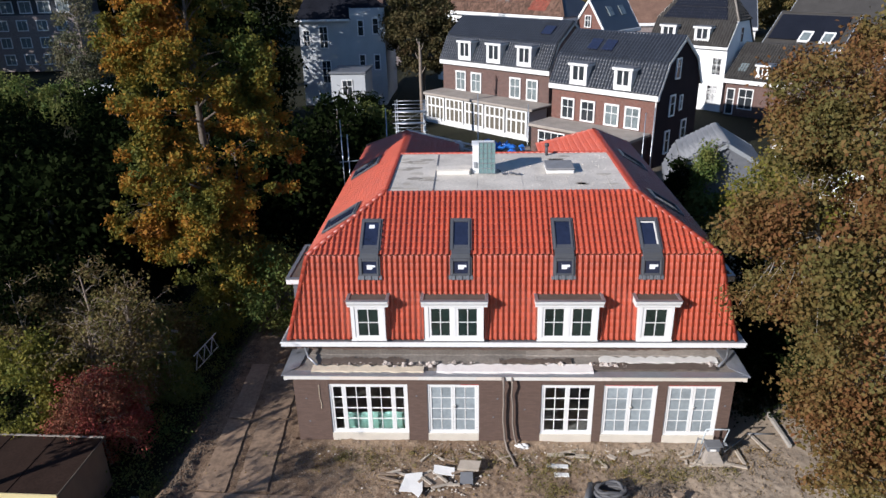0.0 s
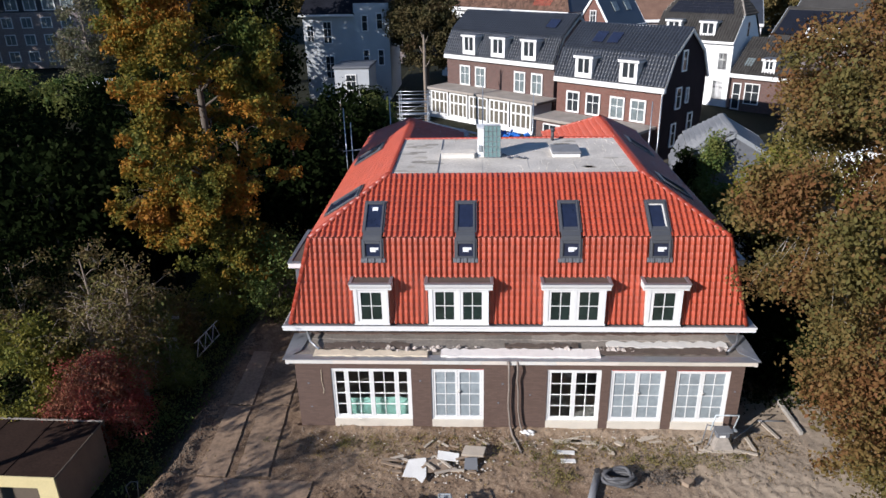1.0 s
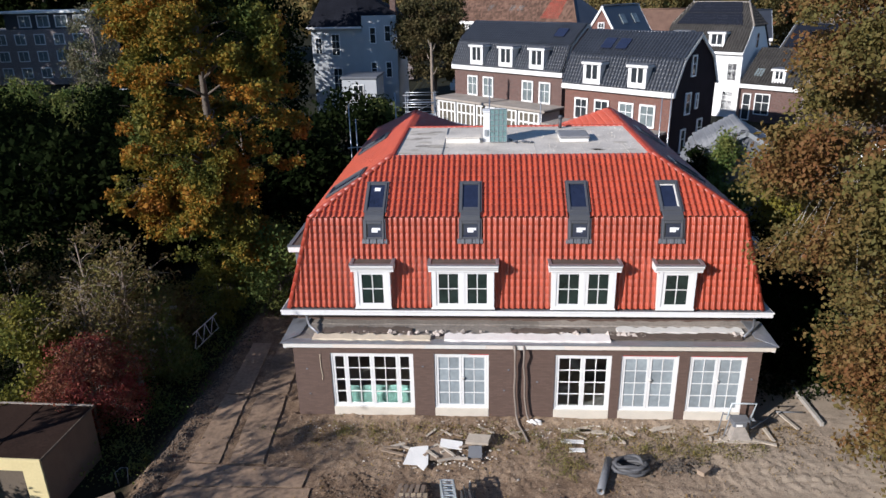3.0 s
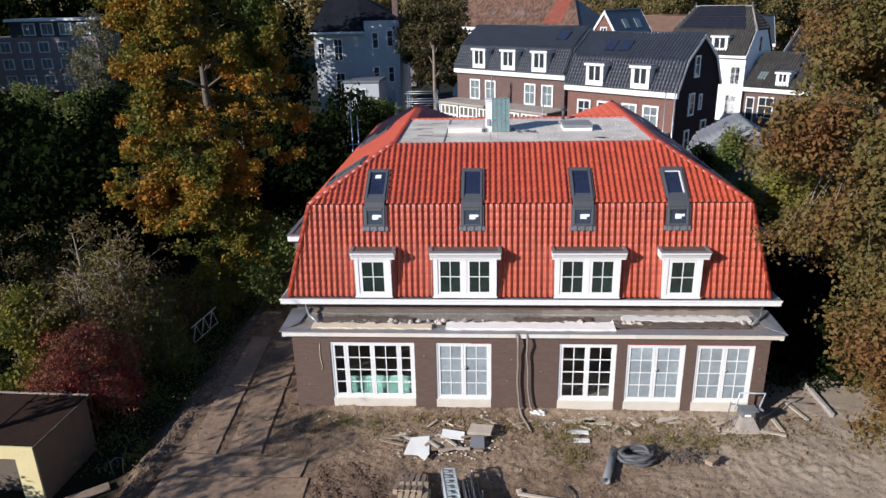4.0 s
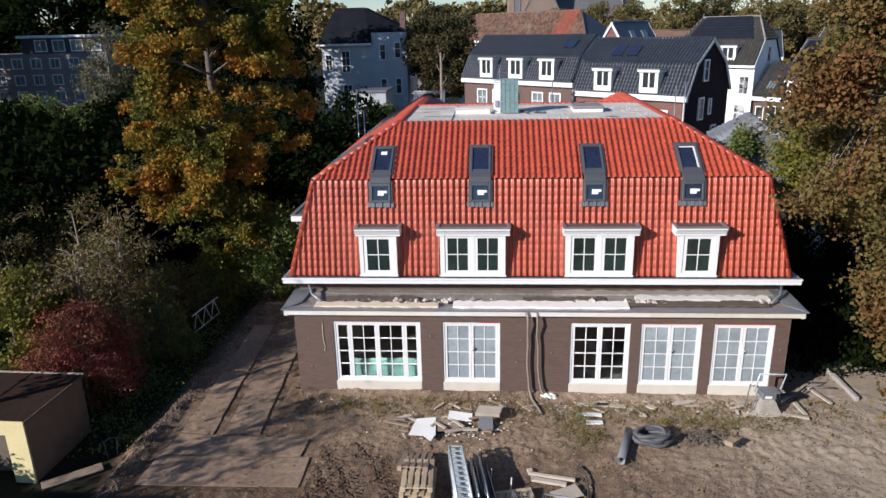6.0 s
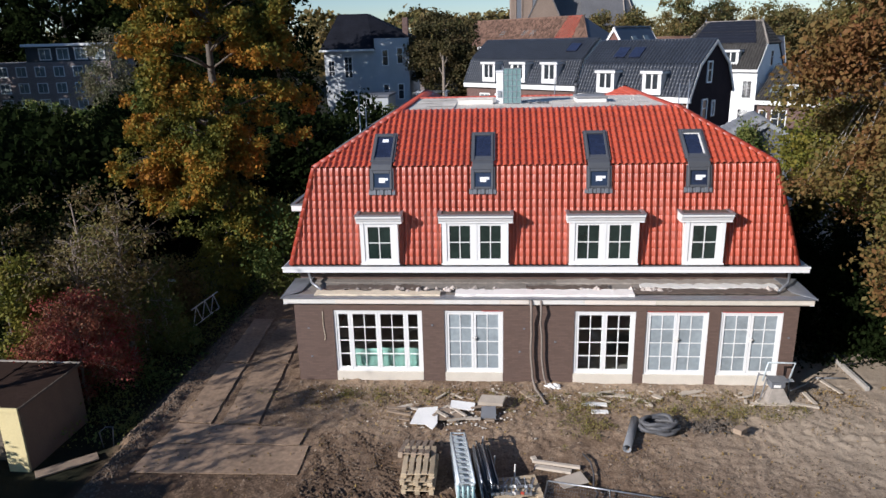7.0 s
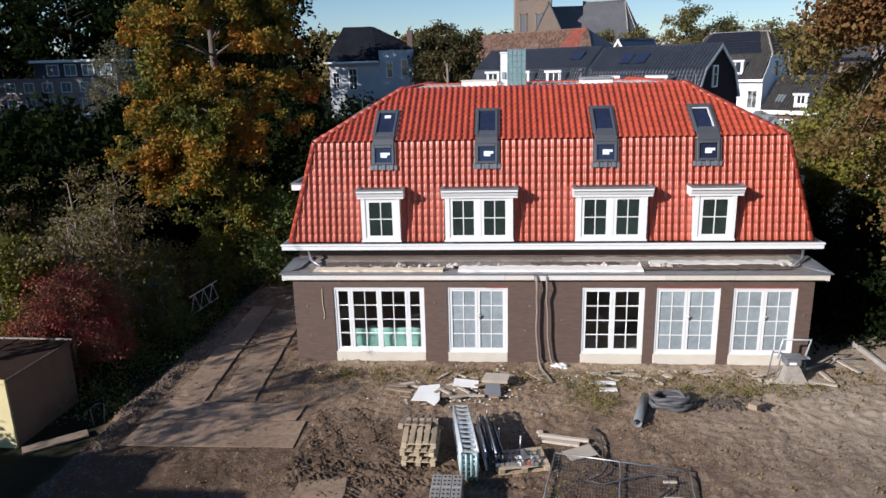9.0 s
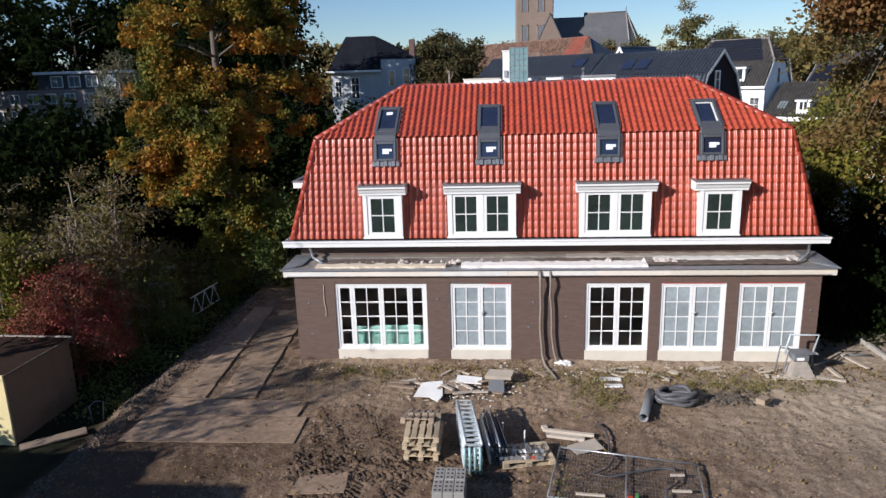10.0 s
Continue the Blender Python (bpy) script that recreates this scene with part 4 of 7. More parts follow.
def side_dormer(west):
    s = -1 if west else 1
    xo = -7.16 if west else 9.93
    xi = -6.2 if west else 9.0
    y0, y1 = (23.2, 26.6) if west else (23.4, 26.6)
    b = Build().box(xo - s * 0.22, xi, y0 + 0.15, y1 - 0.15, 3.75, 5.1)
    body = part("dormer", b, M["lead"], house, "grey-clad side dormer with a white head")
    part("head", Build().box(xo, xi, y0, y1, 5.08, 5.3, 0.02), M["white"], body)
    b = Build()
    b.box(xo + s * 0.02, xi, y0 - 0.02, y0 + 0.12, 5.3, 5.34).box(xo + s * 0.02, xi, y1 - 0.12, y1 + 0.02, 5.3, 5.34).box(xo + s * 0.02, xo - s * 0.12, y0 + 0.12, y1 - 0.12, 5.3, 5.34)
    part("roof_edge", b, M["zinc"], body)
    part("tray", Build().box(xo - s * 0.12, xi, y0 + 0.12, y1 - 0.12, 5.3, 5.308), M["bitumen"], body)
    b = Build().box(xo - s * 0.20, xo - s * 0.24, y0 + 0.4, y1 - 0.4, 3.95, 5.0)
    part("pane", b, M["skyglass"], body)


side_dormer(True)
side_dormer(False)


def skylight(frame_m, w, length, opened=False, name="skylight", sticker=True):
    """A roof window lying in a slope: frame, glass, cover flashing."""
    b = Build()
    f = 0.075
    b.box(0, f, 0, length, 0.0, 0.11, 0.012, frame_m).box(w - f, w, 0, length, 0.0, 0.11, 0.012, frame_m)
    b.box(f, w - f, 0, f, 0.0, 0.105, 0.01, frame_m).box(f, w - f, length - f * 1.3, length, 0.0, 0.115, 0.012, frame_m)
    s = part(name, b, M["skyframe"], house, "grey framed roof window")
    part("pane", Build().box(f - 0.003, w - f + 0.003, f - 0.003, length - f * 1.3, 0.05, 0.062, 0, frame_m), M["skyglass"], s)
    b = Build().box(-0.05, 0.0, -0.02, length + 0.06, 0.045, 0.075, 0.0, frame_m).box(w, w + 0.05, -0.02, length + 0.06, 0.045, 0.075, 0, frame_m).box(-0.05, w + 0.05, length, length + 0.07, 0.05, 0.08, 0, frame_m)
    part("flashing", b, M["skyframe"], s)
    if sticker:
        part("sticker", Build().box(w * 0.36, w * 0.66, length * (0.72 if length > 1 else 0.36), length * (0.72 if length > 1 else 0.36) + 0.16, 0.0625, 0.066, 0, frame_m), M["paper"], s, "white paper label")
    return s


def slope_axes(q, x, y=None):
    A, B, C, D = [Vector(p) for p in q]
    U = (B - A).normalized()
    V = ((D - A) - U * (D - A).dot(U)).normalized()
    return U, V, U.cross(V)


def on_slope(q, u, v):
    U, V, N = slope_axes(q, 0)
    return Matrix.Translation(Vector(q[0]) + U * u + V * v + N * 0.045) @ Matrix((U, V, N)).transposed().to_4x4()


for k, x in enumerate(SKY):
    w = 0.68
    up = on_slope(P["front_up"], x - w / 2 + 5.90, 0.17)
    s = skylight(up, w, 1.33, sticker=(k == 0))
    if k == 3:
        part("reveal", Build().box(w - 0.135, w - 0.08, 0.08, 1.22, 0.0625, 0.067, 0, up), M["oldwhite"], s, "pale inner reveal")
        part("reveal", Build().box(0.08, w - 0.14, 1.16, 1.22, 0.0625, 0.067, 0, up), M["oldwhite"], s, "pale inner reveal")
    low = on_slope(P["front_low"], x - w / 2 + 6.76, 2.46)
    s = skylight(low, w, 0.62, sticker=True)
    part("sticker", Build().box(w * 0.665, w * 0.80, 0.30, 0.38, 0.0625, 0.066, 0, low), M["paper"], s)
    b = Build()
    b.box(0.0, w, 0.62, 0.80, 0.0, 0.10, 0.01, low)
    b.box(0.0, w, -0.20, 0.18, 0.02, 0.085, 0.01, on_slope(P["front_up"], x - w / 2 + 5.90, 0.19))
    part("joint_cover", b, M["skyframe"], s)
    for i in range(7):
        pleat = Build().box(-0.10 + i * 0.126, -0.10 + i * 0.126 + 0.12, -0.17, 0.0, 0.0, 0.085 if i % 2 else 0.055, 0.008, low)
        part("apron_pleat", pleat, M["lead"], s, "pleat of a lead apron")
for u in (1.5, 8.3):
    skylight(on_slope(P["left_up"], 15.56 - u - 1.3, 0.35), 1.3, 1.5, sticker=False)
for u in (2.6, 8.6):
    skylight(on_slope(P["right_up"], u, 0.75), 1.15, 1.35, sticker=False)

# things on the flat roof
FZ = 8.345
chim = thing("chimney", "white rendered chimney with a green glazed panel on its face", "chimney")
part("shaft", Build().box(0.05, 0.93, 26.98, 27.62, FZ, 9.52, 0.015), M["render"], chim)
part("cap", Build().box(0.02, 0.96, 26.95, 27.65, 9.52, 9.57, 0.012), M["white"], chim, "white cap")
tilt = Matrix.Translation((0.30, 26.86, FZ + 0.02)) @ pose(0, 0, 0, -3, 0, 0)
part("panel", Build().box(0, 0.68, 0.01, 0.04, 0, 1.30, 0.008, tilt), M["solar"], chim, "green glass panel with a grid")
for i in range(5):
    part("grid_bar", Build().box(i * 0.165, i * 0.165 + 0.02, -0.005, 0.015, 0, 1.30, 0, tilt), M["steel"], chim)
for j in range(7):
    part("grid_bar", Build().box(0, 0.68, -0.007, 0.013, j * 0.213, j * 0.213 + 0.02, 0, tilt), M["steel"], chim)
part("vent_cap", Build().box(0.09, 0.23, 26.93, 26.98, FZ + 0.25, FZ + 0.5, 0.01), M["greybox"], chim)
box = thing("roof_box", "low pale upstand box on the flat roof", "box")
part("body", Build().box(-1.42, -0.08, 26.80, 27.35, FZ, FZ + 0.20, 0.015), M["oldwhite"], box)
part("lid", Build().box(-1.45, -0.05, 26.77, 27.38, FZ + 0.20, FZ + 0.235, 0.01), M["flat"], box)
hat = thing("roof_hatch", "white roof hatch with a grey glazed lid", "hatch")
part("curb", Build().box(3.08, 4.20, 26.85, 28.05, FZ, FZ + 0.14, 0.02), M["white"], hat)
part("lid", Build().box(3.05, 4.23, 26.82, 28.08, FZ + 0.14, FZ + 0.24, 0.03), M["lidgrey"], hat)
r = random.Random(8)
for x, y, s in ((1.35, 26.7, .12), (1.62, 26.8, .1), (1.9, 26.7, .09), (1.15, 27.1, .1)):
    b = Build()
    for _ in range(5):
        lump(b, x + r.gauss(0, .06), y + r.gauss(0, .05), FZ + .06, s * r.uniform(.5, 1), r)
    solid("debris_pile", b, M["lead"], "small dark heap of offcuts on the flat roof", "debris")
v = thing("vent_pipe", "dark vent pipe at the edge of the flat roof", "pipe")
part("pipe", Build().tube([(3.35, 29.7, FZ), (3.35, 29.7, FZ + 0.42)], 0.07, 10), M["darkpvc"], v, smooth=True)
part("cowl", Build().tube([(3.35, 29.7, FZ + 0.42), (3.35, 29.7, FZ + 0.55)], [0.11, 0.09], 10), M["darkpvc"], v, smooth=True)


# ---------- plants ----------
def leaves(name, centers, sigmas, per, size, seed, droop=0.25, flat=0.75):
    """A crown of many small folded leaves round the given twig ends."""
    g = np.random.RandomState(seed)
    n = len(centers)
    c = np.repeat(np.asarray(centers, float), per, axis=0)
    s = np.repeat(np.asarray(sigmas, float), per)[:, None]
    k = len(c)
    off = np.clip(g.normal(size=(k, 3)), -1.7, 1.7) * s
    off[:, 2] *= flat
    c = c + off
    ax = g.normal(size=(k, 3))
    ax[:, 2] -= droop
    ax /= np.linalg.norm(ax, axis=1)[:, None]
    nr = g.normal(size=(k, 3))
    nr[:, 2] += 0.9
    sd = np.cross(ax, nr)
    sd /= np.linalg.norm(sd, axis=1)[:, None] + 1e-9
    up = np.cross(sd, ax)
    L = (size * g.uniform(0.6, 1.35, k))[:, None]
    v = np.empty((k, 4, 3))
    v[:, 0] = c - ax * L * 0.5
    v[:, 1] = c - sd * L * 0.33 + up * L * 0.1
    v[:, 2] = c + ax * L * 0.5
    v[:, 3] = c + sd * L * 0.33 + up * L * 0.1
    me = bpy.data.meshes.new(name)
    me.vertices.add(k * 4)
    me.vertices.foreach_set("co", v.reshape(-1))
    me.loops.add(k * 4)
    me.loops.foreach_set("vertex_index", np.arange(k * 4, dtype=np.int32))
    me.polygons.add(k)
    me.polygons.foreach_set("loop_start", np.arange(0, k * 4, 4, dtype=np.int32))
    me.update()
    return me


def tree(label, base, profile, leaf, clumps, per, size, seed, bark="bark", trunk_r=0.3, hollow=0.35, sigma=0.55, limbs=16, lean=(0, 0), gap=-0.12, name="tree", group="", twigs=True, sub=0, spread=0.8, droop=0.3):
    """profile: heights over the base with the crown's radius there; sub: leaf clumps on each bough."""
    r = random.Random(seed)
    x0, y0, z0 = base
    zs = [p[0] for p in profile]
    zlo, zhi = zs[0], zs[-1]

    def radius(z):
        return float(np.interp(z, zs, [p[1] for p in profile]))

    top = max(p[1] for p in profile)
    pts, tries = [], 0
    while len(pts) < clumps and tries < clumps * 60:
        tries += 1
        z = r.uniform(zlo, zhi)
        R = radius(z)
        if r.random() > (R / top) ** 1.3 + 0.02:
            continue
        rho = R * (hollow + (1 - hollow) * math.sqrt(r.random()))
        a = r.uniform(0, 2 * math.pi)
        p = Vector((math.cos(a) * rho + lean[0] * z, math.sin(a) * rho + lean[1] * z, z))
        if noise.noise(p * 0.45 + Vector((seed, 0, 0))) < gap:
            continue
        pts.append(p)
    heads = list(pts)
    if sub:
        pts = []
        for p in heads:
            o = Vector((p.x - lean[0] * p.z, p.y - lean[1] * p.z, 0))
            o = o.normalized() if o.length > 0.05 else Vector((1, 0, 0))
            w, size_here = Vector((-o.y, o.x, 0)), spread * r.uniform(0.6, 1.35)
            for _ in range(sub):
                a, c = r.uniform(-0.8, 1.0), r.gauss(0, 0.5)
                pts.append(p + (o * a + w * c + Vector((0, 0, r.gauss(0, 0.3) - droop * max(0.0, a) - 0.25 * c * c))) * size_here)
    t = thing(name, label, name, group, m=Matrix.Translation(base))
    b = Build()
    hgt = zlo + (zhi - zlo) * 0.86
    trunk = []
    for i in range(9):
        f = i / 8
        trunk.append(Vector((lean[0] * hgt * f + 0.25 * f * math.sin(3 * f + seed), lean[1] * hgt * f + 0.2 * f * math.cos(4 * f + seed), hgt * f - (0.7 if i == 0 else 0))))
    b.tube(trunk, [trunk_r * (1.25 if i == 0 else 1 - 0.85 * i / 8) for i in range(9)], 9)
    ends = sorted(heads, key=lambda p: r.random())[:limbs]
    nodes = []
    for p in ends:
        f = min(0.95, max(0.12, (p.z - 0.35 * (p.xy.length)) / hgt))
        k = min(7, int(f * 8))
        a = trunk[k].lerp(trunk[k + 1], f * 8 - k)
        mid = a.lerp(p, 0.5) + Vector((r.uniform(-.4, .4), r.uniform(-.4, .4), r.uniform(0.1, 0.7)))
        if sub:
            p = a.lerp(p, 0.86)
        line = [a, a.lerp(mid, 0.55) + Vector((0, 0, 0.12)), mid, mid.lerp(p, 0.6), p]
        rr = trunk_r * (0.16 + 0.3 * (1 - f)) * (0.6 if sub else 1.0)
        b.tube(line, [rr, rr * 0.75, rr * 0.5, rr * 0.3, rr * 0.12], 6)
        nodes += line[1:]
    if twigs and nodes:
        k9 = 0.03 if sub and trunk_r > 0.3 else 0.12 if bark == "twig" and sub else 0.085
        arr = np.array([tuple(n) for n in nodes])
        for p in pts:
            d = ((arr - np.array(tuple(p))) ** 2).sum(axis=1)
            k = int(d.argmin())
            if d[k] > 0.02:
                a = Vector(arr[k])
                b.tube([a, a.lerp(p, 0.5) + Vector((r.uniform(-.15, .15), r.uniform(-.15, .15), .12)), p], [trunk_r * k9, trunk_r * k9 * 0.65, trunk_r * k9 * 0.25], 4, False)
    part("trunk", b, M[bark], t, smooth=True)
    me = leaves("crown", [tuple(p) for p in pts], [sigma * r.uniform(0.6, 1.4) for _ in pts], per, size, seed)
    me.materials.append(M[leaf])
    part("crown", me, None, t)
    return t


tree("tall chestnut with orange, yellow and green autumn leaves", (-12.4, 30.6, -0.6), [(3.0, 0.9), (4.4, 2.5), (7, 3.5), (10, 3.5), (13, 3.1), (15.8, 2.3), (18.2, 0.6)], "leafgold", 96, 150, 0.165, 3, trunk_r=0.34, sigma=0.21, limbs=60, gap=0.03, hollow=0.5, sub=9, spread=1.0, droop=0.6)
tree("large tree with russet and olive leaves on long limbs", (14.4, 15.4, 0.0), [(1.6, 1.5), (3.2, 4.0), (4.3, 4.6), (6, 5.2), (7.6, 6.2), (9.0, 6.7), (10.5, 7.0), (12, 7.2), (13.6, 6.8), (15, 4.6), (16.2, 1.2)], "leafbrown", 235, 150, 0.122, 7, bark="palebark", trunk_r=0.42, sigma=0.26, limbs=46, gap=-0.14, hollow=0.66, sub=9, spread=0.95, droop=0.5)
tree("yellow-green tree beside the house", (15.4, 31.0, 0.0), [(2.5, 1.4), (4.5, 2.6), (6, 2.5), (7.4, 1.5), (8.2, 0.5)], "leafyellow", 90, 240, 0.18, 11, trunk_r=0.25, sigma=0.5)
tree("russet tree behind the yellow one", (19.5, 24.5, 0.0), [(1.5, 2.5), (4, 4.2), (8, 4.5), (11, 3.5), (13, 1.0)], "leafbrown", 200, 150, 0.2, 13, trunk_r=0.3, sigma=0.6)
tree("small pine with dark green needles", (14.5, 40.8, 0.0), [(1.0, 1.3), (3, 1.3), (4.8, 0.9), (6.6, 0.2)], "leafgreen", 90, 110, 0.16, 17, trunk_r=0.1, sigma=0.26, hollow=0.1, lean=(0.02, 0))
tree("small conifer with dark needles", (12.9, 41.2, 0.0), [(0.5, 1.0), (3.0, 0.8), (4.9, 0.15)], "leafshade", 50, 110, 0.18, 19, trunk_r=0.1, sigma=0.28, hollow=0.1)
tree("sunlit yellow-green bush before the annex", (-7.9, 55.0, -0.3), [(0.4, 1.4), (2.8, 1.3), (5.0, 0.8), (6.4, 0.3)], "leafgreen", 26, 60, 0.2, 413, trunk_r=0.08, sigma=0.3, name="shrub", sub=5, spread=0.6)
# near-black hedge added between the house and the eastern boundary to deepen the shade
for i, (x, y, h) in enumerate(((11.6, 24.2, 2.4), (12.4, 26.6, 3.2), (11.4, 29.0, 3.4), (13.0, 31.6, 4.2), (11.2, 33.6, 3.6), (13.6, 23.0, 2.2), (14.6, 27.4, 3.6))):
    tree("near-black hedge shrub added to deepen the shade of the house", (x, y, -0.1), [(0.2, 1.0), (h * 0.4, 1.5), (h * 0.8, 1.1), (h, 0.3)], "leafshade", 55, 110, 0.16, 401 + i, trunk_r=0.07, sigma=0.38, name="shrub", group="eastern hedge", twigs=False, gap=-0.5)
tree("dark bush before the white annex", (-11.5, 69.0, -0.3), [(0.3, 1.6), (2.0, 2.4), (3.6, 1.6), (4.6, 0.4)], "leafshade", 70, 100, 0.25, 411, trunk_r=0.1, sigma=0.5, name="shrub")
# garden west of the yard
tree("dark red-leaved shrub overhanging the shed", (-13.5, 19.6, -0.6), [(0.6, 0.8), (1.4, 1.3), (2.3, 1.2), (3.1, 0.9), (3.9, 0.2)], "leafred", 54, 70, 0.085, 23, bark="twig", trunk_r=0.06, sigma=0.18, limbs=34, name="shrub", hollow=0.3, gap=-0.1, sub=7, spread=0.65, droop=0.5)
tree("thin twiggy shrub with yellowing leaves", (-13.2, 22.2, -0.6), [(1.5, 0.8), (3.4, 1.4), (5.0, 1.3), (6.4, 0.4)], "leafolive", 40, 20, 0.12, 29, bark="twig", trunk_r=0.13, sigma=0.2, limbs=44, name="shrub", hollow=0.15, sub=5, spread=0.6, droop=-0.3)
tree("tall shrub with yellow-green leaves", (-16.6, 20.6, -0.6), [(0.6, 1.3), (2.0, 1.7), (3.8, 1.3), (4.9, 0.3)], "leafyellow", 40, 55, 0.13, 31, trunk_r=0.1, sigma=0.22, name="shrub", sub=7, spread=0.6, limbs=30)
tree("twiggy shrub with olive leaves", (-15.6, 23.6, -0.6), [(1.0, 1.1), (3.4, 1.7), (5.2, 1.3), (6.8, 0.3)], "leafolive", 40, 30, 0.12, 37, bark="twig", trunk_r=0.13, sigma=0.2, limbs=44, name="shrub", hollow=0.15, sub=6, spread=0.6, droop=-0.3)
tree("bare twiggy shrub with a few brown leaves", (-14.6, 21.6, -0.6), [(1.2, 1.0), (3.0, 1.6), (4.6, 1.5), (5.8, 0.4)], "leafolive", 44, 12, 0.12, 61, bark="twig", trunk_r=0.13, sigma=0.2, limbs=48, name="shrub", hollow=0.15, sub=6, spread=0.6, droop=-0.3)
tree("bare twiggy shrub with olive leaves", (-18.0, 23.0, -0.6), [(1.2, 1.2), (3.0, 1.7), (4.8, 1.3), (6.0, 0.4)], "leafolive", 40, 36, 0.12, 63, bark="twig", trunk_r=0.12, sigma=0.22, limbs=36, name="shrub", hollow=0.15, sub=6, spread=0.6, droop=-0.2)
tree("broad shrub with dark green leaves coloured for deep shade", (-19.3, 24.0, -0.6), [(0.8, 2.0), (3.0, 2.6), (5.0, 2.0), (6.6, 0.6)], "leafshade", 110, 120, 0.16, 41, trunk_r=0.12, sigma=0.45, name="shrub")
tree("low bush clad in dark ivy", (-13.9, 26.4, -0.6), [(0.2, 0.8), (1.2, 1.2), (2.2, 0.9), (2.8, 0.3)], "leafolive", 80, 90, 0.12, 43, trunk_r=0.08, sigma=0.32, name="shrub")
tree("green bush at the edge of the drive", (-12.9, 23.9, -0.6), [(0.2, 0.8), (1.3, 1.1), (2.4, 0.8), (3.2, 0.2)], "leafgreen", 24, 46, 0.11, 45, bark="twig", trunk_r=0.06, sigma=0.18, limbs=20, name="shrub", gap=-0.1, sub=6, spread=0.5)
tree("sapling with yellow-green leaves under the chestnut", (-12.3, 28.6, -0.6), [(0.4, 0.5), (1.4, 0.9), (2.6, 0.8), (4.0, 0.2)], "leafyellow", 22, 40, 0.13, 46, bark="twig", trunk_r=0.05, sigma=0.2, limbs=20, name="shrub", gap=-0.3, sub=6, spread=0.5)
tree("green bush beside the timber rails", (-14.6, 25.6, -0.6), [(0.4, 0.8), (1.8, 1.2), (3.0, 0.9), (3.8, 0.2)], "leafgreen", 24, 46, 0.11, 49, bark="twig", trunk_r=0.07, sigma=0.2, limbs=24, name="shrub", gap=-0.1, sub=6, spread=0.5)
tree("dark green bush under the chestnut", (-9.6, 29.5, -0.4), [(0.2, 1.2), (1.6, 1.6), (3.2, 1.3), (4.4, 0.4)], "leafgreen", 70, 120, 0.15, 47, trunk_r=0.08, sigma=0.4, name="shrub")
k = 53
# the trees' near-black leaf colour carries the shade they stand in
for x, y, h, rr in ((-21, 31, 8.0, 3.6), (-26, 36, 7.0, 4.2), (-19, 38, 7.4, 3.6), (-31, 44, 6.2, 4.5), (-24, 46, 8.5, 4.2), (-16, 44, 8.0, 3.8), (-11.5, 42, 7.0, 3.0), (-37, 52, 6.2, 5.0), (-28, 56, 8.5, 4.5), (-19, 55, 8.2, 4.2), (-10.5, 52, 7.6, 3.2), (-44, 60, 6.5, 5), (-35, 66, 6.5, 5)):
    tree("dense dark green garden tree", (x, y, -0.6), [(0.5, rr * 0.8), (h * 0.45, rr), (h * 0.8, rr * 0.7), (h, rr * 0.2)], "leafshade", 120, 56, 0.37, k, trunk_r=0.25, sigma=0.65, group="dark garden trees", twigs=False, gap=-0.4, limbs=8)
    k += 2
# unseen tall trees added to the west to shade garden, villa and flats
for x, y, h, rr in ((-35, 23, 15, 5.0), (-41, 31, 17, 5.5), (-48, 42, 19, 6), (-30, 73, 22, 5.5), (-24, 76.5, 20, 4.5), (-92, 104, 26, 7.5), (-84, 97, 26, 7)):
    tree("unseen dense dark green tree added to cast shade", (x, y, -0.6), [(0.5, rr * 0.8), (h * 0.4, rr), (h * 0.8, rr * 0.75), (h, rr * 0.2)], "leafshade", 170, 56, 0.46, k, trunk_r=0.3, sigma=0.8, group="boundary trees", twigs=False, gap=-0.6, limbs=8, hollow=0.2)
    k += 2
tree("grey-green willow by the flats", (-48.4, 86, 0), [(2, 1.8), (6, 3.0), (10, 2.8), (13, 0.8)], "leafwillow", 60, 26, 0.3, k, bark="twig", trunk_r=0.3, sigma=0.4, sub=5, spread=1.0, limbs=40)
for x, y, h, rr in ((-53, 80, 5.2, 3.0), (-47.5, 78, 5.0, 2.6), (-58, 83, 5.6, 3.2), (-43, 76, 4.4, 2.2)):
    tree("olive green garden bush before the flats", (x, y, -0.3), [(0.3, rr * 0.8), (h * 0.5, rr), (h, rr * 0.3)], "leafgreen", 40, 30, 0.28, 430 + int(h * 10), trunk_r=0.1, sigma=0.4, name="shrub", group="garden bushes", twigs=False, sub=4, limbs=6)
tree("dense dark oak before the old town", (-6.2, 86.5, 0), [(4.0, 2.2), (6.5, 4.2), (10, 4.5), (12.6, 3.4), (14.2, 1.0)], "leafoak", 90, 60, 0.32, k + 1, trunk_r=0.35, sigma=0.42, hollow=0.4, gap=-0.5, sub=5, spread=0.9, limbs=30)
t = thing("topped_tree", "tall topped pale tree trunk with short stubs", "tree", m=Matrix.Translation((-4.9, 66.0, 0)))
part("trunk", Build().tube([(0.05, 0, -0.2), (0.03, 0, 3.0), (-0.02, 0.05, 6.0), (0.0, 0, 8.2), (-0.06, 0, 9.4)], [0.24, 0.19, 0.16, 0.13, 0.08], 9), M["twig"], t, smooth=True)
for z, dx, dy in ((6.4, 0.5, -0.1), (7.6, -0.45, 0.1), (8.5, 0.35, 0.0), (8.9, -0.3, -0.1)):
    part("stub", Build().tube([(-0.02, 0, z), (dx * 0.6, dy, z + 0.35), (dx, dy, z + 0.8)], [0.06, 0.045, 0.02], 6), M["twig"], t, smooth=True)
far = 211
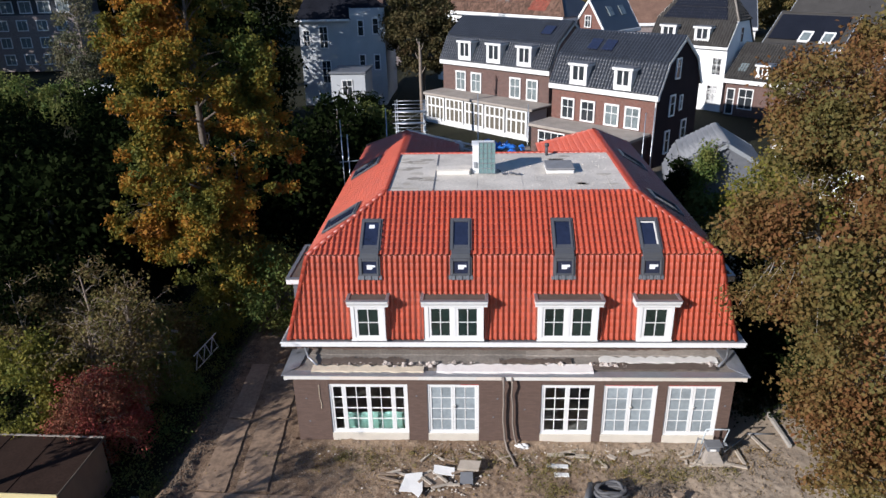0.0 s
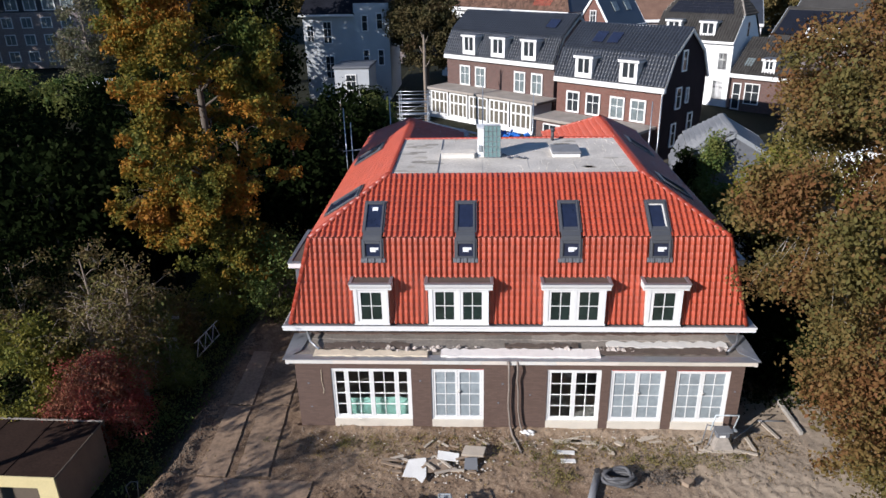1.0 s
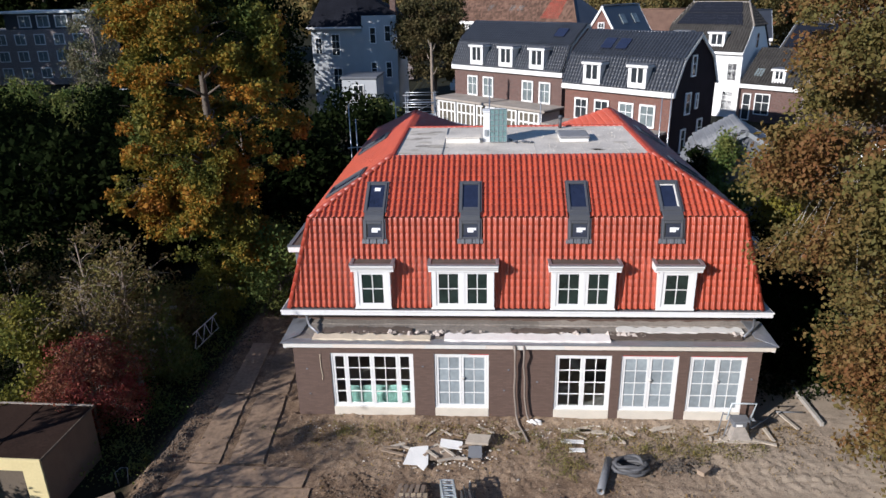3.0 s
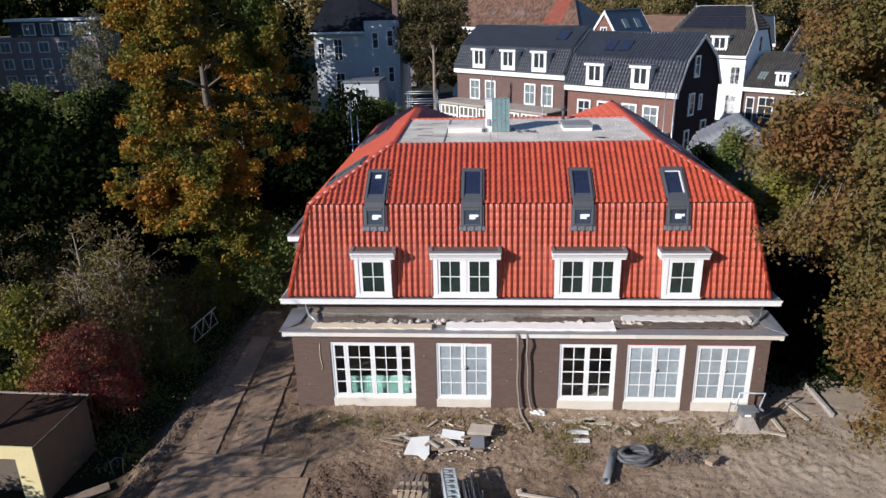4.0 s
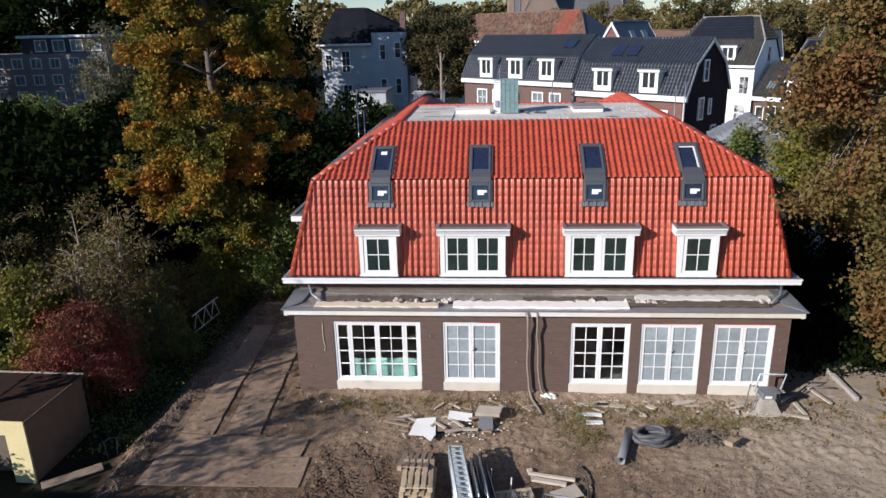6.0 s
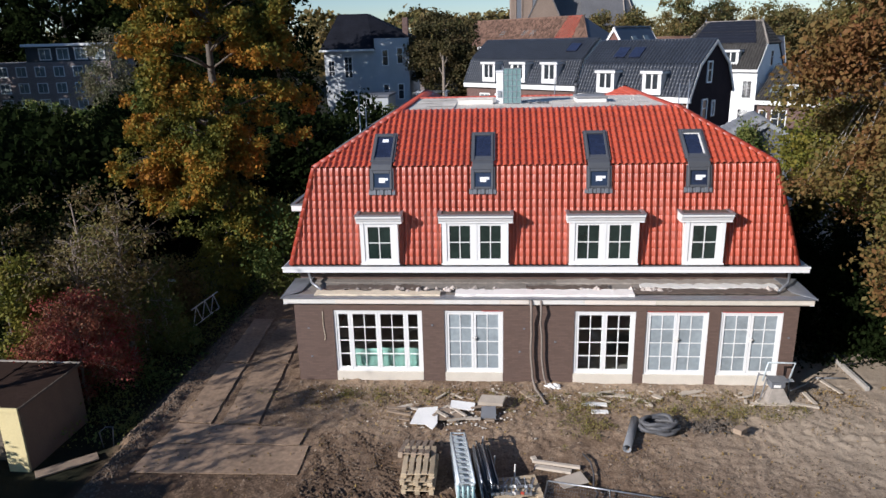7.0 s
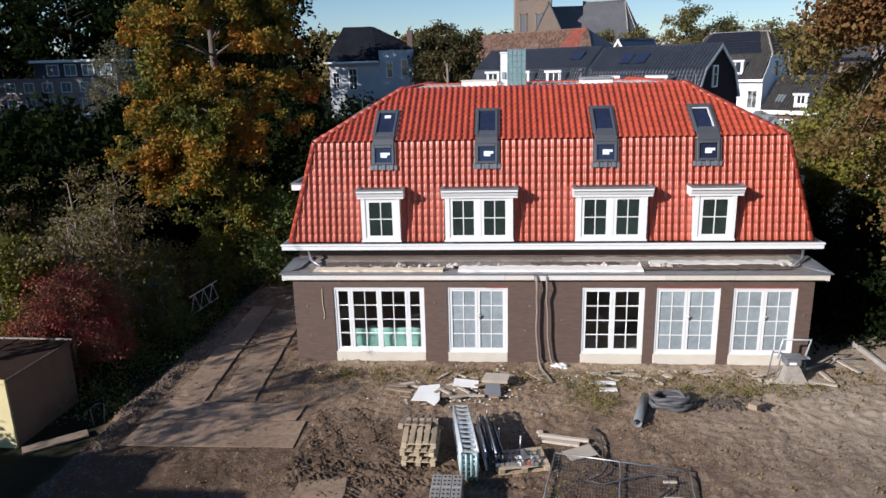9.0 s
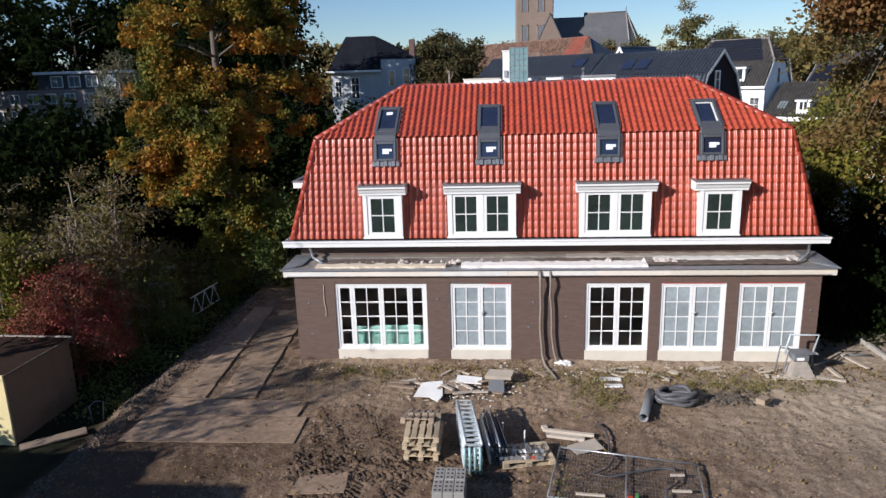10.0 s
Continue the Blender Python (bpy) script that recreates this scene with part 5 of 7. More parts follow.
# the last two are out of view, added to shade the flats
for x, y, h, rr in ((38, 152, 22, 5.5), (47, 158, 18, 6), (54, 150, 17.5, 6.0), (61, 158, 16, 5.5), (30, 165, 17, 5), (69, 150, 19, 7), (24, 172, 16, 4.5), (16, 178, 15, 4), (78, 160, 20, 7), (-110, 150, 30, 9), (-95, 158, 29, 9), (-80, 150, 28, 8), (-66, 158, 29, 8.5), (-52, 150, 25, 7), (-122, 140, 30, 9), (-88, 141, 34, 10), (-70, 139, 31, 9), (-106, 144, 34, 10), (-58, 166, 31, 8), (-100, 105, 30, 8), (-88, 88, 29, 8)):
    tree("tall far tree in mixed autumn foliage" if x > 0 else "tall dark far tree", (x, y, 0), [(2, rr * 0.6), (h * 0.4, rr), (h * 0.75, rr * 0.85), (h, rr * 0.2)], "leaffar" if x > 0 else "leafshade", 60 if x > 0 else 190, 36, 0.5 if x > 0 else 0.98, far, trunk_r=0.4, sigma=0.7 if x > 0 else 1.0, group="far trees", twigs=x > 0, gap=-0.2 if x > 0 else -0.35, limbs=24 if x > 0 else 10, sub=6 if x > 0 else 0, spread=1.3)
    far += 1
# wooded skyline
cent, sig = [], []
r = random.Random(77)
for i in range(1700):
    a = radians(-62 + 124 * r.random())
    d = r.uniform(330, 480)
    h = r.uniform(0.5, 16 + 6 * noise.noise(Vector((a * 9, 0, 0))))
    cent.append((math.sin(a) * d, math.cos(a) * d, h))
    sig.append(r.uniform(2.0, 3.2))
for i in range(420):
    a = radians(-15 + 20 * r.random())
    d = r.uniform(235, 300)
    cent.append((math.sin(a) * d, math.cos(a) * d, r.uniform(1.0, 19 + 5 * noise.noise(Vector((a * 14, 3, 0))))))
    sig.append(r.uniform(1.4, 2.2))
me = leaves("treeline", cent, sig, 30, 2.2, 77)
me.materials.append(M["leaffar"])
tagged(new("treeline", me), "far wooded skyline in autumn colours", "woods", kind="stuff")


# ---------- buildings behind ----------
def window_at(parent, m, u0, u1, z0, z1, cols=2, rows=2, glassm="darkglass", fw=0.10, fm="white", bw=0.055):
    """A window in the plane v = 0 of the frame m, looking to -v."""
    m = m @ Matrix.Translation((0, -0.03, 0))
    w = part("window", Build().ring(u0, u1, z0, z1, -0.05, 0.06, fw, fw, fw, fw, m), M[fm], parent)
    for i in range(1, cols):
        c = u0 + (u1 - u0) * i / cols
        part("glazing_bar", Build().box(c - bw / 2, c + bw / 2, -0.03, 0.04, z0 + fw, z1 - fw, 0, m), M[fm], w)
    for j in range(1, rows):
        c = z0 + (z1 - z0) * (j / rows if rows != 2 else 0.58)
        part("glazing_bar", Build().box(u0 + fw, u1 - fw, -0.035, 0.045, c - bw / 2, c + bw / 2, 0, m), M[fm], w)
    part("pane", Build().box(u0 + fw - 0.01, u1 - fw + 0.01, 0.0, 0.02, z0 + fw - 0.01, z1 - fw + 0.01, 0, m), M[glassm], w)
    return w


def dormer_at(parent, m, u0, u1, z0, z1, depth, glassm="darkglass"):
    b = Build().box(u0, u1, 0.0, depth, z0, z1 - 0.22, 0, m)
    d = part("dormer", b, M["oldwhite"], parent, "white dormer")
    b = Build().box(u0 - 0.16, u1 + 0.16, -0.22, depth, z1 - 0.22, z1, 0.03, m)
    part("head", b, M["white"], d)
    part("dormer_roof", Build().box(u0 - 0.18, u1 + 0.18, -0.24, depth + 0.1, z1, z1 + 0.05, 0, m), M["lead"], d)
    mm = m @ Matrix.Translation((0, -0.03, 0))
    f = 0.30
    c = (u0 + u1) / 2
    part("window_frame", Build().ring(u0, u1, z0, z1 - 0.2, -0.05, 0.03, f, f, 0.42, 0.06, mm), M["white"], d)
    part("mullion", Build().box(c - 0.06, c + 0.06, -0.03, 0.03, z0 + 0.42, z1 - 0.22, 0, mm), M["white"], d)
    part("pane", Build().box(u0 + f, u1 - f, -0.005, 0.01, z0 + 0.40, z1 - 0.22, 0, mm), M[glassm], d)
    return d


def frame_at(x, y, ux, uy, z=0.0):
    """Axes along a facade: u along it, v into the building, z up."""
    u = Vector((ux, uy, 0)).normalized()
    v = Vector((-u.y, u.x, 0))
    return Matrix.Translation((x, y, z)) @ Matrix((u, v, Vector((0, 0, 1)))).transposed().to_4x4()


def prism_house(name, label, m, length, prof, wall, roofm, eave=0.25, gable="wall", base=-0.3, trim="white", tiles=True, verge="greybox"):
    """A house whose section (v, z) starts at the front eave and ends at the rear one."""
    t = thing(name, label, "house")
    t.matrix_basis = m
    I = Matrix.Identity(4)
    (v0, z0), (v1, z1) = prof[0], prof[-1]
    b = Build().extrude([(v0 + eave, base), (v0 + eave, z0)] + [(v, z - 0.05) for v, z in prof[1:-1]] + [(v1 - eave, z1), (v1 - eave, base)], 0.05, length - 0.05)
    part("wall", b, M[wall], t)
    for i, ((a, az), (c, cz)) in enumerate(zip(prof[:-1], prof[1:])):
        q = [(-0.12, a, az), (length + 0.12, a, az), (length + 0.12, c, cz), (-0.12, c, cz)]
        slope = part("roof_slope", Build().poly(q, 0.14), M[roofm], t)
        if tiles and cz > az:
            lay(q, [], 0, 0.3, 0.36, roofm, slope, 1.5)
    b = Build().box(-0.15, length + 0.15, v0 - 0.12, v0 + eave, z0 - 0.45, z0 - 0.02, 0.04)
    part("eaves_board", b, M[trim], t)
    for u in (-0.14, length + 0.06):
        b = Build()
        for (a, az), (c, cz) in zip(prof[:-1], prof[1:]):
            b.poly([(u, a, az + 0.02), (u + 0.09, a, az + 0.02), (u + 0.09, c, cz + 0.02), (u, c, cz + 0.02)], 0.24)
        part("verge", b, M[verge], t)
    top = max(prof, key=lambda p: p[1])
    part("ridge", Build().tube([(-0.1, top[0], top[1]), (length + 0.1, top[0], top[1])], 0.13, 8), M[roofm], t, smooth=True)
    return t


I4 = Matrix.Identity(4)
PB = [(-0.15, 6.33), (1.15, 8.72), (3.66, 10.56), (6.2, 8.7), (7.4, 6.4)]
PB2 = [(v, z - 0.27) for v, z in PB]
m1 = frame_at(-3.33, 77.07, 0.739, -0.674)
h1 = prism_house("brick_house", "brown brick house with dark tiled roof and dormers", m1, 14.5, PB, "brickdark", "darktile")
WF = Matrix.Translation((0, 0.06, 0))
for u0, u1 in ((2.03, 3.51), (4.25, 5.73), (9.57, 11.01), (11.74, 13.16)):
    window_at(h1, WF, u0, u1, 3.22, 5.3, 2, 2, "paleglass", 0.14)
DF = Matrix.Translation((0, -0.26, -0.08))
for u0, u1 in ((2.78, 4.55), (6.75, 8.58), (10.72, 12.5)):
    dormer_at(h1, DF, u0, u1, 6.6, 8.58, 1.25)
part("skylight", Build().poly([(12.0, 1.73, 9.52), (13.2, 1.73, 9.52), (13.2, 2.63, 10.18), (12.0, 2.63, 10.18)], 0.1), M["skyglass"], h1)
con = thing("conservatory", "cream glazed conservatory along the brick house", "conservatory")
con.matrix_basis = m1 @ Matrix.Translation((0.4, -3.0, 0))
part("roof", Build().box(-0.5, 14.6, -0.25, 3.1, 2.95, 3.2, 0.05), M["conroof"], con)
part("plinth", Build().box(0, 14.0, 0, 0.2, -0.1, 0.4), M["white"], con)
part("back_wall", Build().box(0, 14.0, 2.7, 2.85, -0.1, 2.95), M["room"], con)
for k in range(5):
    u = 0.15 + k * 2.78
    window_at(con, Matrix.Translation((0, 0.05, 0)), u, u + 2.6, 0.4, 2.95, 4, 2, "blind", 0.2, "white", 0.16)
for u in (-0.1, 14.0):
    part("side_wall", Build().box(u, u + 0.1, 0, 2.8, -0.1, 2.95), M["white"], con)

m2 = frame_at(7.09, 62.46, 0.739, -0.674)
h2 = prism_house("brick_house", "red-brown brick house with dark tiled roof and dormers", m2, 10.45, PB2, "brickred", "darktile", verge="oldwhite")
for u0, u1 in ((1.15, 2.54), (3.19, 4.66), (5.60, 7.02), (7.56, 9.0)):
    window_at(h2, WF, u0, u1, 3.03, 4.9, 2, 2, "paleglass" if u0 > 5 else "darkglass", 0.14)
for u0, u1 in ((2.15, 3.85), (6.5, 8.15)):
    dormer_at(h2, DF, u0, u1, 6.28, 8.1, 1.2)
for u in (2.5, 3.95):
    part("skylight", Build().poly([(u, 1.48, 9.07), (u + 1.05, 1.48, 9.07), (u + 1.05, 2.48, 9.8), (u, 2.48, 9.8)], 0.1), M["skyglass"], h2)
# thin facing over the brick puts the gable's shade into its colour
part("gable_facing", Build().extrude([(0.12, -0.3), (0.12, 6.0), (1.15, 8.36), (3.66, 10.2), (6.2, 8.34), (7.1, 6.0), (7.1, -0.3)], 10.40, 10.43), M["gableshade"], h2, "black-brown gable facing, darkened for the shaded side")
GM = Matrix.Translation((10.46, 0, 0)) @ pose(0, 0, 0, 0, 0, 90)
for u0, u1, z0, z1 in ((2.5, 3.3, 7.0, 8.7), (2.0, 2.9, 4.0, 5.8), (3.7, 4.2, 4.3, 5.6), (1.7, 2.5, 0.9, 2.9), (4.4, 5.3, 1.6, 3.4)):
    window_at(h2, GM, u0, u1, z0, z1, 1, 2, "darkglass", 0.12)
part("drainpipe", Build().tube([(10.35, -0.05, 6.0), (10.35, -0.05, 0.0)], 0.06, 8), M["oldwhite"], h2, smooth=True)
ext = thing("flat_extension", "single-storey extension with a pale flat roof", "extension")
ext.matrix_basis = m2 @ Matrix.Translation((0.2, -3.0, 0))
part("wall", Build().box(0, 9.6, 0, 3.1, -0.2, 2.7), M["brickdark"], ext)
part("roof", Build().box(-0.3, 9.9, -0.3, 3.1, 2.7, 2.95, 0.04), M["conroof"], ext)
window_at(ext, Matrix.Translation((0, -0.02, 0)), 0.8, 3.6, 0.6, 2.5, 4, 2)

# the white house and its neighbours
m3 = frame_at(26.5 - 9.0 * 0.72, 78.4 + 9.0 * 0.694, 0.72, -0.694)
h3 = thing("white_house", "white rendered house with half-hipped grey tiled roof", "house", m=m3)
part("wall", Build().extrude([(0.0, -0.3), (0.0, 7.1), (1.65, 9.5), (4.35, 9.5), (6.0, 7.1), (6.0, -0.3)], 1.0, 10.4), M["render"], h3)
for q in ([(0.9, -0.3, 7.0), (10.5, -0.3, 7.0), (10.5, 1.45, 9.55), (0.9, 1.45, 9.55)], [(0.9, 1.45, 9.55), (10.5, 1.45, 9.55), (9.0, 3.0, 11.9), (2.5, 3.0, 11.9)],
          [(10.5, 1.45, 9.55), (10.5, 4.55, 9.55), (9.0, 3.05, 11.9), (9.0, 3.0, 11.9)], [(0.9, 4.55, 9.55), (0.9, 1.45, 9.55), (2.5, 3.0, 11.9), (2.5, 3.05, 11.9)],
          [(10.5, 6.3, 7.0), (0.9, 6.3, 7.0), (0.9, 4.55, 9.55), (10.5, 4.55, 9.55)], [(10.5, 4.55, 9.55), (0.9, 4.55, 9.55), (2.5, 3.0, 11.9), (9.0, 3.0, 11.9)]):
    slope = part("roof_slope", Build().poly(q, 0.12), M["greytile"], h3)
    if q[0][1] < 2:
        lay(q, [], 0, 0.3, 0.36, "greytile", slope, 1.5)
for a, c in (((2.5, 3, 11.95), (9.0, 3, 11.95)), ((9.0, 3, 11.95), (10.5, 1.45, 9.6)), ((9.0, 3, 11.95), (10.5, 4.55, 9.6)), ((2.5, 3, 11.95), (0.9, 1.45, 9.6))):
    part("ridge_cap", Build().tube([a, c], 0.12, 8), M["conroof"], h3, smooth=True)
for u in (2.5, 9.0):
    part("finial", Build().tube([(u, 3, 11.95), (u, 3, 12.4)], [0.09, 0.03], 6), M["lead"], h3)
part("verge", Build().poly([(10.4, -0.35, 6.95), (10.56, -0.35, 6.95), (10.56, 1.42, 9.62), (10.4, 1.42, 9.62)], 0.2), M["white"], h3)
part("eaves_board", Build().box(0.85, 10.55, -0.4, 0.0, 6.7, 6.98, 0.04), M["white"], h3)
for u0 in (2.3, 6.4):
    dormer_at(h3, Matrix.Translation((0, 0.0, 0)), u0, u0 + 1.8, 7.3, 9.0, 1.4)
for z0, z1 in ((9.45, 10.6), (10.66, 11.75)):
    v0, v1 = 1.35 + (z0 - 9.55) * 0.66, 1.35 + (z1 - 9.55) * 0.66
    a, c = 1.7 + (z0 - 9.55) * 0.6, 1.7 + (z1 - 9.55) * 0.6
    part("solar_panel", Build().poly([(a, v0, z0 + 0.26), (9.3 - (z0 - 9.55) * 0.45, v0, z0 + 0.26), (9.3 - (z1 - 9.55) * 0.45, v1, z1 + 0.26), (c, v1, z1 + 0.26)], 0.08), M["black"], h3, "black solar panels")
window_at(h3, Matrix.Translation((0, 0.03, 0)), 8.8, 10.0, 3.9, 5.9, 2, 2, "darkglass", 0.13)
window_at(h3, Matrix.Translation((0, 0.03, 0)), 8.5, 9.9, 0.6, 2.9, 2, 2, "darkglass", 0.13)
window_at(h3, Matrix.Translation((10.38, 0, 0)) @ pose(0, 0, 0, 0, 0, 90), 2.6, 3.4, 7.2, 8.9, 1, 2)
h4 = prism_house("terraced_house", "low dark house with grey tiled roof", frame_at(27.4, 76.5, 0.73, -0.684), 8.6, [(-0.2, 3.9), (4.2, 7.2), (8.6, 3.9)], "brickdark", "greytile")
dormer_at(h4, Matrix.Translation((0, 0.1, 0)), 3.1, 4.4, 4.2, 5.6, 1.4)
window_at(h4, Matrix.Translation((0, 0.03, 0)), 1.6, 3.2, 0.8, 3.0, 2, 2)
window_at(h4, Matrix.Translation((0, 0.03, 0)), 0.3, 1.2, 0.1, 2.9, 1, 2)
part("skylight", Build().poly([(0.9, 0.6, 4.72), (1.8, 0.6, 4.72), (1.8, 1.5, 5.4), (0.9, 1.5, 5.4)], 0.1), M["paleglass"], h4)
h5 = prism_house("terraced_house", "house with black solar panels across its grey roof", frame_at(37.0, 92.2, 0.68, -0.733), 9.5, [(-0.2, 5.6), (4.2, 9.2), (8.6, 5.6)], "brickgrey", "greytile", tiles=False)
part("solar_panel", Build().poly([(0.35, 0.35, 6.3), (8.7, 0.35, 6.3), (8.7, 3.6, 8.95), (0.35, 3.6, 8.95)], 0.08), M["black"], h5, "black solar panels")
for u in (4.1, 6.7):
    part("skylight_frame", Build().poly([(u, 0.1, 6.12), (u + 1.4, 0.1, 6.12), (u + 1.4, 1.5, 7.27), (u, 1.5, 7.27)], 0.12), M["white"], h5, "white roof window frame")
    part("skylight", Build().poly([(u + 0.2, 0.3, 6.30), (u + 1.2, 0.3, 6.30), (u + 1.2, 1.3, 7.12), (u + 0.2, 1.3, 7.12)], 0.1), M["paleglass"], h5)
h6 = prism_house("terraced_house", "long house with grey tiled roof", frame_at(44.0, 104.0, 0.68, -0.733), 20, [(-0.2, 6.5), (4.5, 10.5), (9.0, 6.5)], "brickgrey", "greytile", tiles=False)
h7 = prism_house("outhouse", "white-walled house with stepped gable and brown tiles", frame_at(20.9, 46.9, 0.866, -0.5), 7.0, [(-0.2, 4.3), (6.8, 8.6), (13.8, 4.3)], "render", "browntile", tiles=True)
for i in range(11):
    f = i / 10
    part("gable_step", Build().box(-0.32, -0.02, 0.0 + 6.3 * f, 0.6 + 6.3 * f, 3.9 + 4.0 * f, 4.7 + 4.0 * f, 0.03), M["brickgrey"], h7)
part("chimney", Build().box(1.6, 2.3, 6.3, 7.0, 8.0, 9.5, 0.03), M["brickgrey"], h7)
part("chimney_cap", Build().tube([(1.95, 6.65, 9.5), (1.95, 6.65, 10.0)], [0.45, 0.05], 4), M["lead"], h7)
h9 = prism_house("gabled_house", "red brick gable with a small white window", frame_at(13.75, 86.0, 0.68, 0.733), 7.6, [(-2.5, 8.1), (0.0, 11.75), (2.5, 8.1)], "brickred", "darktile", verge="white", tiles=False)
window_at(h9, Matrix.Translation((-0.02, 0.5, 0)) @ pose(0, 0, 0, 0, 0, -90), 0.05, 0.95, 8.5, 9.9, 2, 2)
for u in (2.4, 5.0):
    part("skylight", Build().poly([(u, -1.5, 9.72), (u + 1.0, -1.5, 9.72), (u + 1.0, -0.8, 10.74), (u, -0.8, 10.74)], 0.1), M["paleglass"], h9)
def hipped_house(label, m, u0, u1, hip, z0, z1, half, wall, roofm):
    """A long house with an eave towards -v and a hip at its far end along u."""
    t = thing("town_house", label, "house", m=m)
    part("wall", Build().box(u0, u1 - 0.2, 0.1, 2 * half - 0.1, -0.3, z0 + 0.05), M[wall], t)
    rows = ([(u0, -0.3, z0), (u1, -0.3, z0), (u1 - hip, half, z1), (u0, half, z1)], [(u1, 2 * half + 0.3, z0), (u0, 2 * half + 0.3, z0), (u0, half, z1), (u1 - hip, half, z1)], [(u1, -0.3, z0), (u1, 2 * half + 0.3, z0), (u1 - hip, half + 0.02, z1), (u1 - hip, half, z1)])
    for q, mt in zip(rows, (roofm, roofm, "darktile")):
        slope = part("roof_slope", Build().poly(q, 0.12), M[mt], t)
        if mt == roofm and q[0][0] == u0:
            lay(q, [], 0, 0.3, 0.36, mt, slope, 1.5)
    part("eaves_board", Build().box(u0, u1, -0.45, -0.25, z0 - 0.4, z0 + 0.02, 0.03), M["white"], t)
    for a, c in (((u0, half, z1 + 0.03), (u1 - hip, half, z1 + 0.03)), ((u1 - hip, half, z1 + 0.03), (u1, -0.3, z0 + 0.05))):
        part("ridge_cap", Build().tube([a, c], 0.14, 8), M[roofm], t, smooth=True)
    return t


h = hipped_house("long old white house with patched red tiled roof", frame_at(-1.1, 98.4, 0.675, -0.737), -6.0, 17.8, 3.9, 9.75, 13.2, 3.2, "render", "oldred")
for u in (1.0, 5.2, 6.6):
    part("skylight", Build().poly([(u, 0.9, 11.1), (u + 0.9, 0.9, 11.1), (u + 0.9, 1.6, 11.8), (u, 1.6, 11.8)], 0.1), M["paleglass"], h)
part("new_tiles", Build().poly([(11.6, 0.1, 10.35), (14.6, 0.1, 10.35), (13.8, 3.1, 13.32), (11.6, 3.1, 13.32)], 0.05), M["hip"], h, "patch of newer red tiles")
for x, y, ux, uy, L, z0, z1, w, wl, rf in ((48, 84, 1, -0.1, 9, 5, 8.2, 7, "brickdark", "greytile"), (20, 108, 1, -0.1, 10, 7, 10.4, 8, "brickgrey", "oldred"), (31, 104, 1, -0.2, 9, 6.6, 10.2, 7, "render", "darktile"), (42, 74, 0.6, -0.8, 8, 4.2, 7.2, 6, "brickgrey", "greytile"), (-26, 118, 1, 0.05, 14, 7, 10.4, 8, "brickgrey", "oldred"), (58, 110, 1, -0.1, 14, 6, 10, 8, "brickred", "greytile")):
    prism_house("far_house", "far house with tiled gable roof", frame_at(x, y, ux, uy), L, [(-0.2, z0), (w / 2, z1), (w, z0)], wl, rf, tiles=False)

# hut with corrugated roof
hut = prism_house("hut", "garden hut with grey corrugated roof", frame_at(16.6, 46.6, -0.18, -0.98), 5.2, [(-3.1, 2.7), (-2.45, 4.35), (0, 5.75), (2.45, 4.35), (3.1, 2.7)], "lead", "asbestos", trim="lead")

# villa
villa = thing("villa", "large white villa with a dark hipped roof in shade", "villa", m=frame_at(-21.0, 86.0, 1, -0.02))
# the villa's walls are white; this grey holds their shade
M["shadedrender"] = mat("white render greyed for shade", (0.40, 0.42, 0.44), 0.8, var=0.12, scale=0.8, fine=10, bump=0.1)
part("wall", Build().box(0, 10.4, 0, 10, -0.3, 10.2), M["shadedrender"], villa)
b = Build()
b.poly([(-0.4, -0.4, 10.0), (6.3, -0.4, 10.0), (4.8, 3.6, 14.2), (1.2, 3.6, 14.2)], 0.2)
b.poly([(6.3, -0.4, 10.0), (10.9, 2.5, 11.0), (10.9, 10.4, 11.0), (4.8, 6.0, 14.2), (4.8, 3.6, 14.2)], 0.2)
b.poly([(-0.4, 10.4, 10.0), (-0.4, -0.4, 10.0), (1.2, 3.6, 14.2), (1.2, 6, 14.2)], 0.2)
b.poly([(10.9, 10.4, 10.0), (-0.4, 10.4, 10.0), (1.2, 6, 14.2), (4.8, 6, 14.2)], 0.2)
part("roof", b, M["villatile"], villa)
part("side_wing", Build().box(6.3, 10.5, -0.3, 0.0, -0.3, 11.2), M["shadedrender"], villa)
part("chimney", Build().box(9.3, 10.0, 3.0, 3.8, 10.6, 13.6, 0.03), M["brickdark"], villa)
for u0, u1, z0, z1 in ((2.4, 3.5, 6.6, 9.2), (2.4, 3.6, 2.4, 5.2), (0.4, 1.3, 6.8, 8.8)):
    window_at(villa, I4, u0, u1, z0, z1, 2, 3)
WV = Matrix.Translation((0, -0.33, 0))
for u0, z0 in ((7.2, 8.0), (9.0, 8.2), (7.2, 4.0), (9.0, 4.0)):
    window_at(villa, WV, u0, u0 + 0.8, z0, z0 + 1.9, 1, 2)
part("cornice", Build().box(-0.5, 6.3, -0.55, -0.02, 9.75, 10.0, 0.04), M["white"], villa)
ann = thing("annex", "low white annex beside the villa", "annex", m=frame_at(-15.6, 76.0, 1, -0.02))
# annex shares the villa's white, toned down by the same painted shade
part("wall", Build().box(0, 3.8, 0, 5, -0.3, 5.0), M["shadedrender"], ann)
part("roof", Build().box(-0.15, 3.95, -0.15, 5.1, 5.0, 5.25, 0.03), M["lead"], ann)
window_at(ann, I4, 1.2, 2.4, 2.6, 4.4, 2, 2)
pav = thing("garden_pavilion", "small white garden pavilion with a flat roof", "pavilion", m=frame_at(-41.5, 73.5, 1, 0.1))
part("wall", Build().box(0, 3.0, 0, 3, -0.6, 3.6), M["render"], pav)
